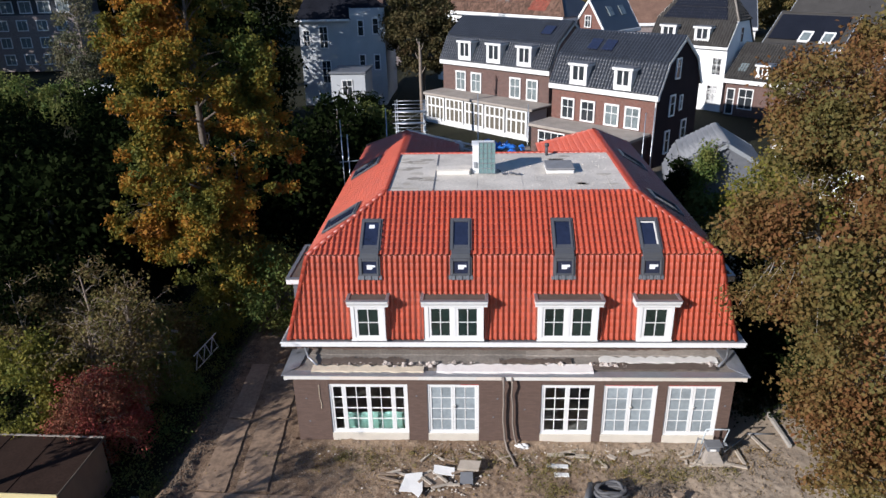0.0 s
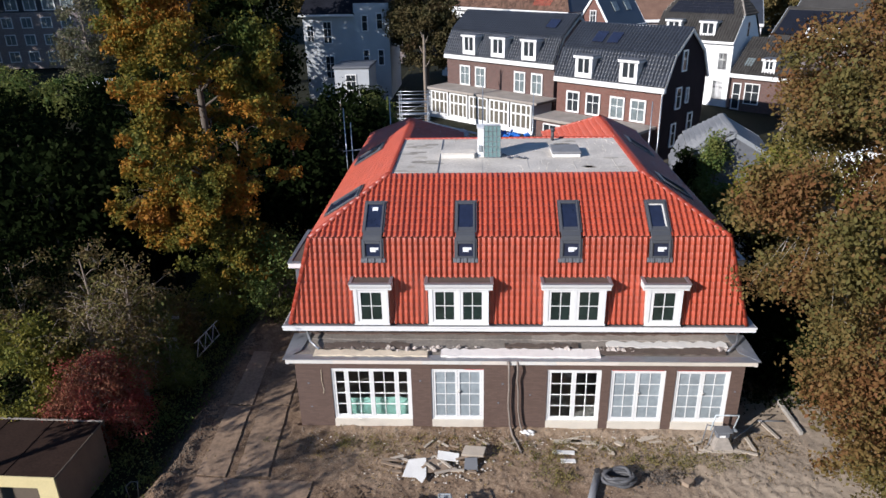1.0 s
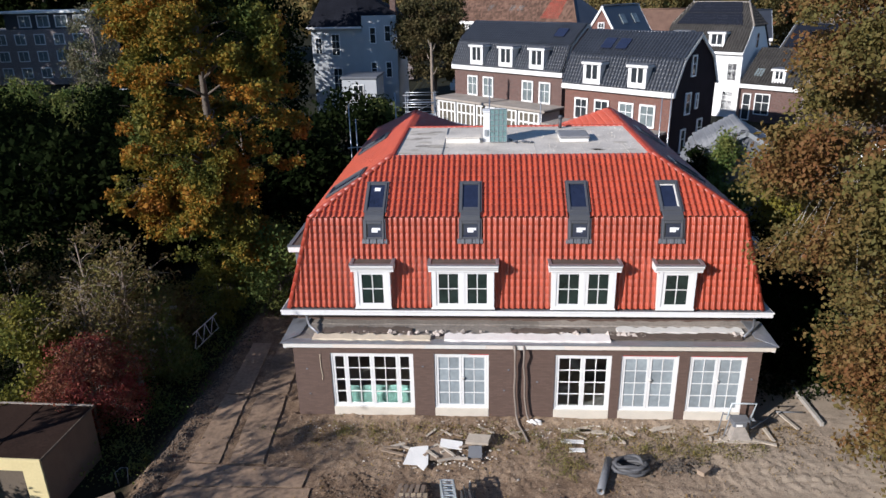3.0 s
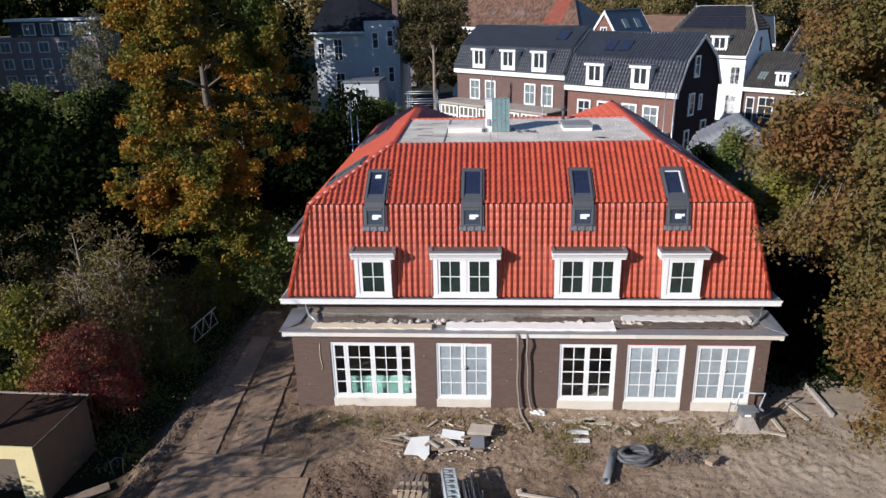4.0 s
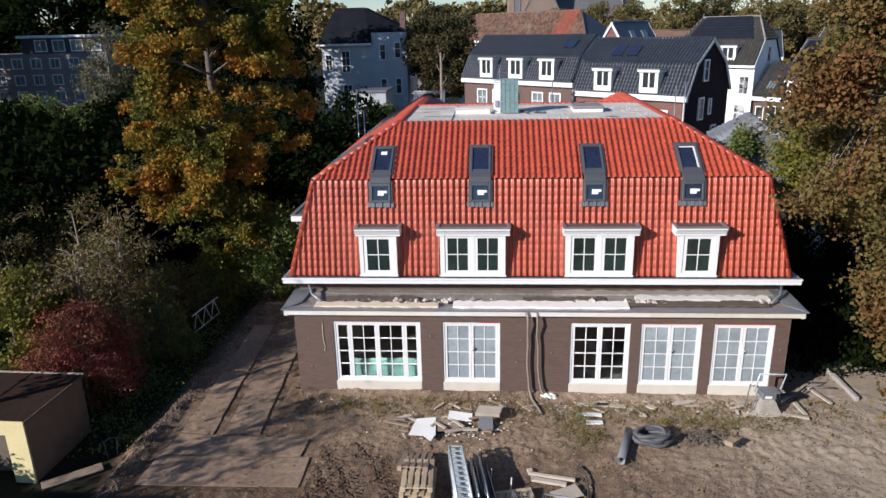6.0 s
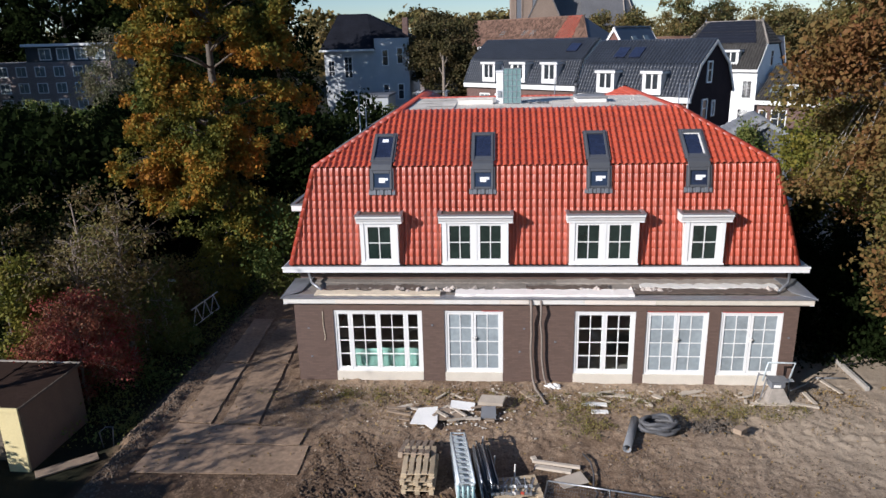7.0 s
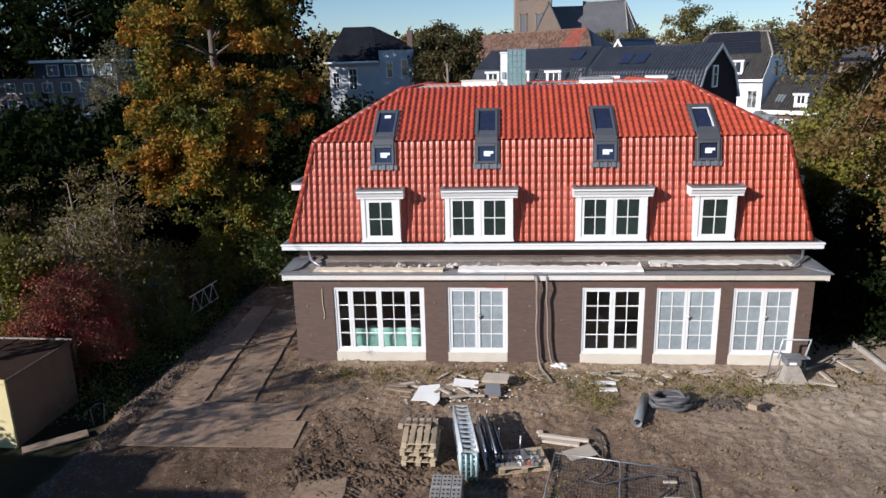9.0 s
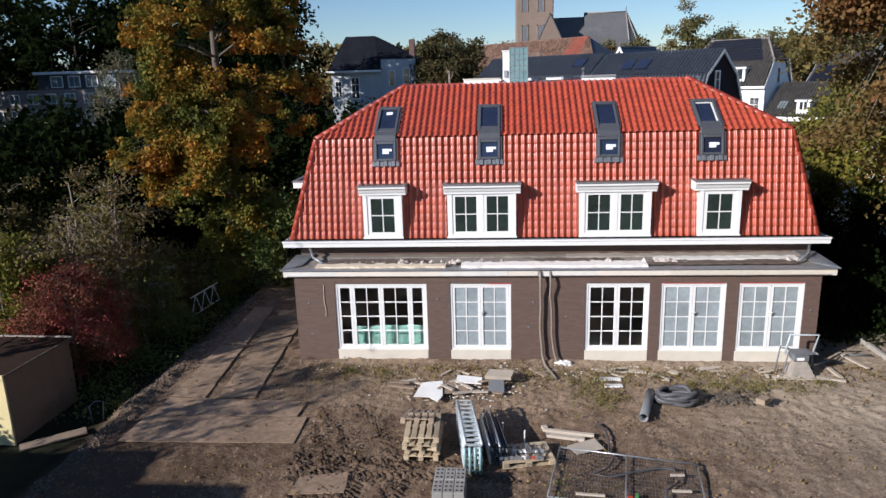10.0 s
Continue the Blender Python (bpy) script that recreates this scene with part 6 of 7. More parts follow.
part("roof", Build().box(-0.5, 3.5, -0.5, 3.5, 3.6, 4.2, 0.05), M["white"], pav)

# flats
fl = thing("apartment_building", "low flats of grey-pink brick with white window frames", "apartment building", m=frame_at(-92.0, 118.5, 1, 0.04))
part("wall", Build().box(0, 25, 0, 9, -0.3, 8.9), M["brickgrey"], fl)
part("upper_storey", Build().box(9.6, 24.8, 0.8, 9, 8.9, 11.5), M["darktile"], fl)
part("roof_edge", Build().box(9.2, 25.2, 0.2, 9.2, 11.5, 11.95, 0.05), M["white"], fl)
for k in range(7):
    for j in range(3):
        window_at(fl, I4, 1.0 + k * 3.4, 2.9 + k * 3.4, 0.8 + j * 2.8, 2.6 + j * 2.8, 2, 1, "paleglass", 0.14)
for k in range(4):
    window_at(fl, Matrix.Translation((0, 0.76, 0)), 12.0 + k * 3.2, 14.2 + k * 3.2, 9.2, 11.2, 2, 1, "paleglass", 0.16)

# church
ch = thing("church", "old brick church with a square tower and slate roofs", "church", m=frame_at(3.4, 190.0, 1, 0.0))
part("tower", Build().box(0, 9.7, 0, 10, 0, 46, 0.2), M["churchbrick"], ch)
for u, z in ((1.3, 14), (1.3, 25.2), (5.4, 14), (5.4, 25.2)):
    part("tower_niche", Build().box(u, u + 0.35, -0.15, 0.2, z, z + 8, 0.05).box(u + 1.6, u + 1.95, -0.15, 0.2, z, z + 8, 0.05).box(u, u + 1.95, -0.15, 0.2, z + 7.6, z + 8.1, 0.05), M["churchbrick"], ch, "brick frame of a blind tower window")
    part("niche_louvre", Build().box(u + 0.35, u + 1.6, -0.05, 0.1, z, z + 7.6), M["lead"], ch, "dark louvres")
part("nave", Build().box(5.0, 18.4, 4, 16, 0, 15), M["churchbrick"], ch)
part("nave_roof", Build().extrude([(2.0, 15.0), (9.0, 24.1), (16.0, 15.0)], 5.0, 18.4), M["slate"], ch)
gb2 = Build().extrude([(-2.0, 0.0), (-2.0, 15.5), (3.9, 15.5), (3.9, 0.0)], 4.4, 13.0)
gb2.poly([(4.4, -2.0, 15.5), (13.0, -2.0, 15.5), (8.7, -2.0, 24.4)], 0.5)
part("transept_gable", gb2, M["churchbrick"], ch, "pale brick transept gable")
part("transept_roof", Build().poly([(4.2, -2.1, 15.3), (8.7, -2.1, 24.6), (8.7, 9.0, 24.6), (4.2, 9.0, 15.3)], 0.25).poly([(8.7, -2.1, 24.6), (13.2, -2.1, 15.3), (13.2, 9.0, 15.3), (8.7, 9.0, 24.6)], 0.25), M["slate"], ch)
part("choir_wall", Build().box(18.4, 31.5, 0, 16, 0, 13.6), M["churchbrick"], ch)
part("choir_roof", Build().extrude([(-1.0, 13.5), (8.0, 24.9), (17.0, 13.5)], 18.4, 29.5), M["slate"], ch)
for a, c in (((29.5, -1, 13.5), (33.0, 1.5, 13.5)), ((33.0, 1.5, 13.5), (35.5, 8, 13.5)), ((35.5, 8, 13.5), (33.0, 14.5, 13.5)), ((33.0, 14.5, 13.5), (29.5, 17, 13.5))):
    part("apse_roof", Build().poly([(29.5, 8, 24.9), a, c], 0.1), M["slate"], ch)
for a, c in (((29.5, 8, 25.0), (29.5, -1, 13.6)), ((29.5, 8, 25.0), (33, 1.5, 13.6)), ((29.5, 8, 25.0), (35.5, 8, 13.6)), ((18.4, 8, 25.0), (29.5, 8, 25.0))):
    part("roof_rib", Build().tube([a, c], 0.16, 6), M["conroof"], ch, smooth=True)
part("finial", Build().tube([(29.5, 8, 25.0), (29.5, 8, 26.4)], [0.18, 0.04], 6), M["lead"], ch)

# shade-casting outbuilding beside the yard, west of the camera
out = thing("outbuilding", "plain brick outbuilding with stepped flat roofs", "outbuilding")
part("wall", Build().box(-26, -17.5, -2, 7.2, -0.8, 5.3), M["brickred"], out)
part("upper_wall", Build().box(-26, -17.3, -2, 3.9, 5.3, 6.7), M["brickred"], out)
# stands out of view, added to throw shade on the shed front
for q in ((-17.8, 12.4, 2.7),):
    tree("unseen hedge shrub added west of the shed for its shade", (q[0], q[1], -0.6), [(0.3, 1.3), (q[2] * 0.5, 1.7), (q[2], 0.5)], "leafshade", 60, 90, 0.16, int(q[2] * 100), trunk_r=0.08, sigma=0.35, name="shrub", twigs=False)

# also out of view, added for the broken shade on the drive
tree("unseen tall tree added west of the shed for its shade", (-18.9, 13.3, -0.6), [(5.4, 1.0), (6.6, 1.8), (8.2, 1.9), (10, 1.3), (11, 0.4)], "leafshade", 46, 34, 0.2, 301, trunk_r=0.2, sigma=0.4, gap=-0.05)
tree("half-bare tree beside the outbuilding", (-19.0, 8.4, -0.6), [(3.6, 1.2), (5.5, 2.0), (7.5, 2.0), (9, 0.8)], "leafolive", 60, 26, 0.18, 305, trunk_r=0.22, sigma=0.3, limbs=40)

# scaffolding behind the house
def scaffold(name, label, x0, x1, y0, y1, z1, lifts):
    s = thing(name, label, "scaffold")
    for x in np.linspace(x0, x1, max(2, int((x1 - x0) / 1.6) + 1)):
        for y in (y0, y1):
            part("standard", Build().tube([(x, y, -0.1), (x, y, z1)], 0.03, 6), M["steel"], s, smooth=True)
    for z in lifts:
        for y in (y0, y1):
            part("ledger", Build().tube([(x0 - 0.2, y, z), (x1 + 0.2, y, z)], 0.025, 6), M["steel"], s, smooth=True)
            part("ledger", Build().tube([(x0 - 0.2, y, z + 0.5), (x1 + 0.2, y, z + 0.5)], 0.025, 6), M["steel"], s, smooth=True)
        part("deck_board", Build().box(x0, x1, y0 + 0.1, y0 + 0.5, z - 0.04, z - 0.015), M["steel"], s)
        part("brace", Build().tube([(x0, y0, z - 0.9), (x1, y0, z)], 0.02, 5), M["steel"], s, smooth=True)
    return s


scaffold("scaffold", "steel tube scaffold tower behind the house", -5.2, -3.3, 46.0, 47.2, 7.6, (5.4, 6.2, 7.0))
s = thing("scaffold_poles", "upright steel scaffold poles beside the eaves", "scaffold")
for x, y, z in ((-7.6, 38.6, 8.1), (-7.3, 38.9, 7.2), (-5.0, 39.2, 8.6)):
    part("pole", Build().tube([(x, y, -0.5), (x, y, z)], 0.03, 6), M["steel"], s, smooth=True)
part("ledger", Build().tube([(-7.8, 38.6, 5.6), (-4.8, 39.2, 5.7)], 0.03, 6), M["steel"], s, smooth=True)
s = thing("scaffold_poles", "upright steel scaffold poles by the east wing", "scaffold")
for x, y, z in ((9.9, 39.0, 8.2), (10.5, 39.4, 8.4), (0.35, 39.0, 9.4), (3.3, 40.0, 8.6)):
    part("pole", Build().tube([(x, y, -0.2), (x, y, z)], 0.03, 6), M["steel"], s, smooth=True)
lad = thing("lattice_beam", "silver lattice beam laid across the courtyard", "beam")
part("chord", Build().tube([(-3.75, 38.2, 7.58), (0.0, 38.2, 6.66)], 0.06, 6), M["insulw"], lad)
part("chord", Build().tube([(-3.75, 38.2, 7.26), (0.0, 38.2, 6.34)], 0.05, 6), M["insulw"], lad)
b = Build()
for i in range(9):
    f = i / 8
    b.tube([(-3.75 + 3.75 * f, 38.2, 7.58 - 0.92 * f), (-3.55 + 3.55 * f, 38.2, 7.26 - 0.92 * f)], 0.02, 5)
part("lattice", b, M["steel"], lad)
b = Build()
r = random.Random(15)
for _ in range(26):
    lump(b, 1.8 + r.gauss(0, .6), 38.0 + r.gauss(0, .4), 6.35 + r.uniform(0, .5), r.uniform(.15, .32), r)
solid("tarpaulin", b, M["blue"], "crumpled blue tarpaulin on the scaffold", "tarpaulin")
b = Build()
for _ in range(30):
    lump(b, -1.0 + r.uniform(-.5, .5), 38.4 + r.uniform(-.2, .2), 6.35 + r.uniform(0, .35), r.uniform(.2, .34), r)
solid("sheet_pile", b, M["insulw"], "pile of pale sheeting on the scaffold", "sheeting")
solid("timber_deck", Build().box(-2.6, 3.4, 37.75, 39.4, 6.15, 6.25, 0.02), M["wood"], "timber deck of the courtyard scaffold", "deck")
s = thing("steel_trestle", "steel legs under the courtyard scaffold deck", "scaffold")
for x in (-2.5, 0.4, 3.3):
    for y in (38.9,):
        part("leg", Build().tube([(x, y, -0.1), (x, y, 6.15)], 0.03, 6), M["steel"], s)


# ---------- the yard ----------
def plate(pts, z=0.045, seed=0):
    r2 = random.Random(int(abs(pts[0][0] * 100 + pts[0][1] * 10)))
    ring = []
    for (ax, ay), (cx, cy) in zip(pts, pts[1:] + pts[:1]):
        n = max(3, int(math.hypot(cx - ax, cy - ay) / 0.35))
        ring += [(ax + (cx - ax) * i / n + r2.uniform(-.02, .02), ay + (cy - ay) * i / n + r2.uniform(-.02, .02), z + r2.uniform(-.004, .006)) for i in range(n)]
    b = Build().poly(ring, 0.02)
    solid("road_plate", b, M["plate"], "sandy steel road plate lying on the soil", "road plate", "road plates")


for i in range(2):
    y = 17.50 + i * 4.02
    plate([(-9.42 - 0.2 * i, y + 0.1), (-8.42 - 0.3 * i, y), (-8.72 - 0.3 * i, y + 3.95), (-9.62 - 0.2 * i, y + 3.98)], 0.028 + 0.002 * (i % 2))
    plate([(-8.08 - 0.3 * i, y + 0.05), (-6.97 - 0.3 * i, y + 0.05), (-7.27 - 0.3 * i, y + 3.98), (-8.38 - 0.3 * i, y + 3.98)], 0.03 + 0.002 * (i % 2))
plate([(-9.5, 16.42), (-5.46, 16.48), (-5.40, 17.34), (-9.4, 17.48)], 0.03)
plate([(-9.6, 15.05), (-5.12, 15.12), (-5.18, 16.43), (-9.55, 16.40)], 0.026)
plate([(-4.58, 12.95), (-3.40, 13.05), (-3.45, 13.87), (-4.55, 13.62)], 0.04)


def pallet(m, name="pallet", mt="newwood"):
    t = thing(name, "wooden pallet of pale weathered boards", "pallet", "stacked pallets", m=m)
    for i in range(5):
        part("top_board", Build().box(i * 0.172, i * 0.172 + 0.12, 0, 1.2, 0.122, 0.144, 0.004), M[mt], t)
    for y in (0.0, 0.53, 1.06):
        part("stringer", Build().box(0, 0.81, y, y + 0.14, 0.1, 0.121, 0.003), M[mt], t)
        for x in (0.0, 0.345, 0.69):
            part("block", Build().box(x, x + 0.12, y, y + 0.14, 0.02, 0.1, 0.004), M[mt], t)
    for x in (0.0, 0.345, 0.69):
        part("bottom_board", Build().box(x, x + 0.12, 0, 1.2, 0.0, 0.02), M[mt], t)
    return t


p0 = pallet(pose(-2.30, 14.42, 0.02, 0, 0, -1))
for i, (dx, dy, a) in enumerate(((0.03, 0.02, 1), (-0.02, -0.03, -3), (0.02, 0.03, 2))):
    copy_thing(p0, pose(-2.30 + dx, 14.42 + dy, 0.02 + 0.146 * (i + 1), 0, 0, a))
top = pallet(pose(-2.46, 15.15, 0.57, -17, 0, -2), mt="wood")


def lattice(label, x, y0, y1, z0, z1, w, mt):
    """A girder of paired rails with rungs, lying along y."""
    t = thing("scaffold_truss", label, "scaffold truss", "scaffold trusses")
    for dx in (0, w):
        part("rail", Build().tube([(x + dx, y0, z0), (x + dx - 0.34, y1, z1)], 0.03, 8), M[mt], t, smooth=True)
    n = int((y1 - y0) / 0.21)
    for i in range(n + 1):
        f = i / n
        px, py, pz = x - 0.34 * f, y0 + (y1 - y0) * f, z0 + (z1 - z0) * f
        part("rung", Build().box(px, px + w, py - 0.022, py + 0.022, pz - 0.012, pz + 0.012), M[mt], t)
    return t


M["palesteel"] = mat("pale blue-grey painted steel", (0.50, 0.55, 0.57), 0.45, 0.35, var=0.3, scale=4, fine=30, bump=0.05)
M["tealsteel"] = mat("turquoise painted steel", (0.28, 0.42, 0.42), 0.45, 0.2, var=0.3, scale=6, fine=30, bump=0.05)
for k in range(6):
    lattice("pale blue-grey scaffold frame lying in a stack", -0.84 + 0.012 * (k % 3), 13.92 + 0.03 * (k % 2), 16.2 - 0.05 * (k % 3), 0.10 + 0.125 * k, 0.10 + 0.125 * k, 0.36, "palesteel")
for k in range(4):
    part_label = "turquoise steel end of a scaffold frame"
    solid("scaffold_coupling", Build().tube([(-0.84 + k * 0.115, 13.88, 0.04), (-0.84 + k * 0.115, 13.87, 0.70)], 0.035, 7), M["tealsteel"], part_label, "coupling", "couplings", smooth=True)
r = random.Random(21)
for k in range(40):
    x = -0.34 + (k % 6) * 0.075 + r.uniform(-.01, .01)
    z = 0.05 + (k // 6) * 0.085
    y0 = 14.25 + r.uniform(-.1, .15)
    solid("scaffold_tube", Build().tube([(x + 0.06, y0, z), (x - 0.22, y0 + 1.75, z * 0.8 + 0.02)], 0.027, 7), M["darkpvc"] if k % 3 else M["steel"], "dark steel scaffold tube in a pile", "tube", "scaffold tubes", smooth=True)
for x, y in ((-0.34, 16.45), (-0.02, 15.55), (0.5, 15.2)):
    solid("stake", Build().tube([(x, y, -0.1), (x + 0.02, y, 0.42)], 0.02, 6), M["oldwhite"], "thin pale stake standing in the soil", "stake", "stakes")
jp = pallet(pose(-0.16, 14.92, 0.02, 0, 0, -78))
for k in range(20):
    x, y = -0.02 + (k % 10) * 0.1 + r.uniform(-.02, .02), 14.24 + (k // 10) * 0.22 + 0.01 * (k % 10) + r.uniform(-.03, .03)
    t = thing("base_jack", "short galvanised scaffold jack lying on a pallet", "jack", "base jacks", m=pose(x, y, 0.215 + 0.04 * (k // 10), 0, 0, r.uniform(-25, 25)))
    part("spindle", Build().tube([(0, 0, 0), (0.02, 0.34, 0.01)], 0.018, 6), M["steel"], t)
    part("foot", Build().box(-0.045, 0.045, -0.02, 0.0, -0.035, 0.045, 0.005), M["oldwhite"] if k % 5 == 0 else (M["hip"] if k == 7 else M["steel"]), t)
# perforated blocks
M["block"] = mat("grey perforated block", (0.27, 0.26, 0.24), 0.85, var=0.15, scale=4, fine=35, bump=0.2, rand=0.4)
for k, (x, y, z) in enumerate((px, py, pz) for pz in (0.03, 0.30) for px in (-1.42, -1.20, -0.98) for py in ((12.35, 12.82) if pz > 0.2 else (12.3, 12.77))):
    t = thing("building_block", "grey perforated building block in a stack", "block", "block stack", m=pose(x, y, z))
    part("body", Build().box(0, 0.212, 0, 0.46, 0, 0.265, 0.01), M["block"], t)
    # blocks are solid; flat dark discs on top paint the holes' shade
    for i in range(2):
        for j in range(3):
            part("hole", Build().tube([(0.06 + i * 0.09, 0.09 + j * 0.14, 0.262), (0.06 + i * 0.09, 0.09 + j * 0.14, 0.268)], 0.028, 8), M["felt"], t, "dark disc for the shaded inside of a hole")

# boards and offcuts
def board(name, pts, z, th, mt, label, cat="board", group=""):
    pts3 = [(x, y, z if not isinstance(z, tuple) else z[i]) for i, (x, y) in enumerate(pts)]
    return solid(name, Build().poly(pts3, th), M[mt], label, cat, group)


board("white_board", [(-2.46, 17.55), (-2.30, 18.32), (-1.72, 18.40), (-1.66, 17.55), (-1.78, 17.28), (-2.02, 17.52)], (0.10, 0.16, 0.18, 0.12, 0.08, 0.10), 0.02, "sheet", "broken white plasterboard sheet on the rubble heap")
board("white_board", [(-1.35, 18.35), (-1.32, 18.75), (-0.60, 18.60), (-0.62, 18.25)], (0.17, 0.2, 0.2, 0.16), 0.03, "sheet", "white offcut board on the rubble heap")
board("pale_board", [(-0.52, 18.45), (-0.40, 18.85), (0.32, 18.82), (0.22, 18.42)], (0.24, 0.28, 0.26, 0.22), 0.10, "plywood", "pale offcut board on the rubble heap")
board("brown_board", [(-1.70, 17.75), (-1.85, 18.25), (-1.05, 18.55), (-0.95, 17.85)], (0.10, 0.13, 0.15, 0.10), 0.02, "wood", "brown hardboard offcut on the rubble heap")
board("grey_board", [(-0.42, 17.98), (-0.40, 18.36), (0.02, 18.38), (0.03, 18.0)], (0.05, 0.24, 0.24, 0.05), 0.02, "pvc", "grey tile leaning on the rubble heap")
for k in range(16):
    x, y, a, L = r.uniform(-3.0, 0.6), r.uniform(17.8, 18.55), r.uniform(-50, 50), r.uniform(0.25, 0.85)
    solid("timber_offcut", Build().box(-L / 2, L / 2, -0.05, 0.05, 0, 0.035, 0.004), M["wood"] if k % 2 else M["plywood"], "timber offcut in the rubble heap", "timber", "timber offcuts", m=pose(x, y, 0.07 + 0.008 * k, 0, r.uniform(-4, 4), a))
for x, y, L, a, w in ((1.55, 15.80, 1.25, -12, 0.10), (1.45, 15.58, 0.95, -13, 0.15), (0.98, 16.05, 0.14, 20, 0.12)):
    solid("plank", Build().box(-L / 2, L / 2, -w / 2, w / 2, 0, 0.07, 0.006), M["plywood"], "pale sawn plank on the soil", "plank", "pale planks", m=pose(x + 0.05, y, 0.01, 0, 0, a))
board("hardboard", [(1.50, 15.10), (2.19, 15.47), (2.36, 15.01), (1.70, 14.72)], 0.07, 0.015, "plywood", "pale tan hardboard sheet on the soil")
for k in range(22):
    x, y, a, L = r.uniform(-5.8, 9.0), r.uniform(18.9, 20.0), r.uniform(-60, 60), r.uniform(0.2, 0.8)
    solid("wood_scrap", Build().box(-L / 2, L / 2, -0.04, 0.04, 0, 0.03, 0.004), M["plywood"] if k % 3 else M["wood"], "scrap of wood along the wall", "scrap wood", "wood scraps", m=pose(x, y, 0.03, 0, r.uniform(-5, 5), a))
for x, y, L, a, mt in ((3.2, 19.55, 1.0, 3, "plywood"), (3.75, 19.5, 0.9, -6, "plywood"), (3.0, 18.95, 0.75, -3, "sheet"), (6.05, 19.75, 0.8, 22, "plywood"), (1.05, 19.4, 0.75, -55, "wood"), (3.1, 18.5, 0.5, 0, "sheet"), (5.0, 19.45, 0.3, -40, "plywood")):
    solid("plank", Build().box(-L / 2, L / 2, -0.09, 0.09, 0, 0.05, 0.006), M[mt], "weathered plank lying before the wall", "plank", m=pose(x, y, 0.02, 0, 0, a))

# fence panel lying flat
fp = thing("fence_panel", "galvanised mesh fence panel lying on the soil", "fence panel")
fa, fb2, fc, fd = Vector((1.33, 15.0, 0.10)), Vector((4.30, 14.36, 0.10)), Vector((4.05, 12.6, 0.10)), Vector((0.92, 13.0, 0.10))
for a, c in ((fa, fb2), (fb2, fc), (fc, fd), (fd, fa), ((fa + fb2) / 2, (fc + fd) / 2)):
    part("frame_tube", Build().tube([a, c], 0.02, 6), M["steel"], fp, smooth=True)
b = Build()
for i in range(1, 48):
    f = i / 48
    b.tube([fa.lerp(fb2, f), fd.lerp(fc, f)], 0.0028, 3, False)
for i in range(1, 14):
    f = i / 14
    b.tube([fa.lerp(fd, f), fb2.lerp(fc, f)], 0.0028, 3, False)
part("mesh_wire", b, M["steel"], fp, kind="stuff")
for x, y, L, a, mt in ((1.8, 13.05, 0.6, -5, "plywood"), (3.75, 13.85, 0.3, 2, "plywood"), (3.7, 13.25, 0.4, 0, "plywood"), (2.6, 13.0, 0.12, 0, "hip"), (2.75, 13.05, 0.12, 80, "green")):
    solid("batten", Build().box(-L / 2, L / 2, -0.03, 0.03, 0, 0.04, 0.004), M[mt], "small painted batten under the fence panel", "batten", "battens", m=pose(x, y, 0.12, 0, 0, a))
cable = [(2.35, 16.3, .05), (2.5, 15.9, .06), (2.52, 15.4, .05), (2.45, 14.9, .06), (2.5, 14.5, .12), (2.3, 14.1, .12), (1.95, 13.85, .12), (2.3, 13.75, .12), (2.9, 14.0, .12), (3.4, 14.15, .12), (3.75, 14.1, .12), (3.7, 13.6, .12), (3.4, 13.3, .12), (3.3, 12.9, .12)]
solid("cable", Build().tube(cable, 0.022, 6), M["darkpvc"], "black cable snaking over the soil", "cable", smooth=True)

# pipes
pp = thing("drain_tube", "large grey plastic pipe lying on the soil", "pipe")
n = 18
b = Build()
A, C = Vector((3.53, 16.45, 0.13)), Vector((4.02, 17.95, 0.13))
d = (C - A).normalized()
s0 = d.cross(Vector((0, 0, 1))).normalized()
vs = []
for p, rr in ((A, .12), (C, .12), (C, .107), (A, .107)):
    for k in range(n):
        t = 2 * math.pi * k / n
        vs.append(p + s0 * math.cos(t) * rr + Vector((0, 0, 1)) * math.sin(t) * rr)
fs = []
for q in range(4):
    for k in range(n):
        a, c = q * n + k, q * n + (k + 1) % n
        e, g = ((q + 1) % 4) * n + k, ((q + 1) % 4) * n + (k + 1) % n
        fs.append((a, c, g, e))
b.add(vs, fs)
part("tube", b, M["pvc"], pp, smooth=True)
M["hosegrey"] = mat("dusty dark grey hose", (0.085, 0.085, 0.09), 0.6, var=0.35, scale=6, fine=40, bump=0.1)
coil = []
for i in range(120):
    a = i * 2 * math.pi / 24
    rr = 0.41 + 0.05 * math.sin(i * 0.7)
    coil.append((4.6 + rr * math.cos(a) * 1.15 + 0.04 * math.sin(i * 0.31), 17.55 + rr * math.sin(a) * 0.75, 0.08 + 0.06 * (i / 24) + 0.03 * math.sin(i * 0.9)))
solid("coiled_hose", Build().tube(coil, [0.062 if i % 2 else 0.055 for i in range(120)], 8), M["hosegrey"], "coil of thick grey corrugated hose", "hose", smooth=True)
b = Build()
for _ in range(70):
    lump(b, 5.9 + r.gauss(0, .45), 17.75 + r.gauss(0, .16), 0.03, r.uniform(0.03, 0.09), r, 0.6)
for _ in range(46):
    x, y = 5.95 + r.gauss(0, .5), 17.75 + r.gauss(0, .22)
    a, L = r.uniform(0, 6.28), r.uniform(.15, .5)
    b.tube([(x, y, .06), (x + L / 2 * math.cos(a), y + L / 2 * math.sin(a), .10 + r.uniform(0, .1)), (x + L * math.cos(a), y + L * math.sin(a), .05)], 0.010, 4)
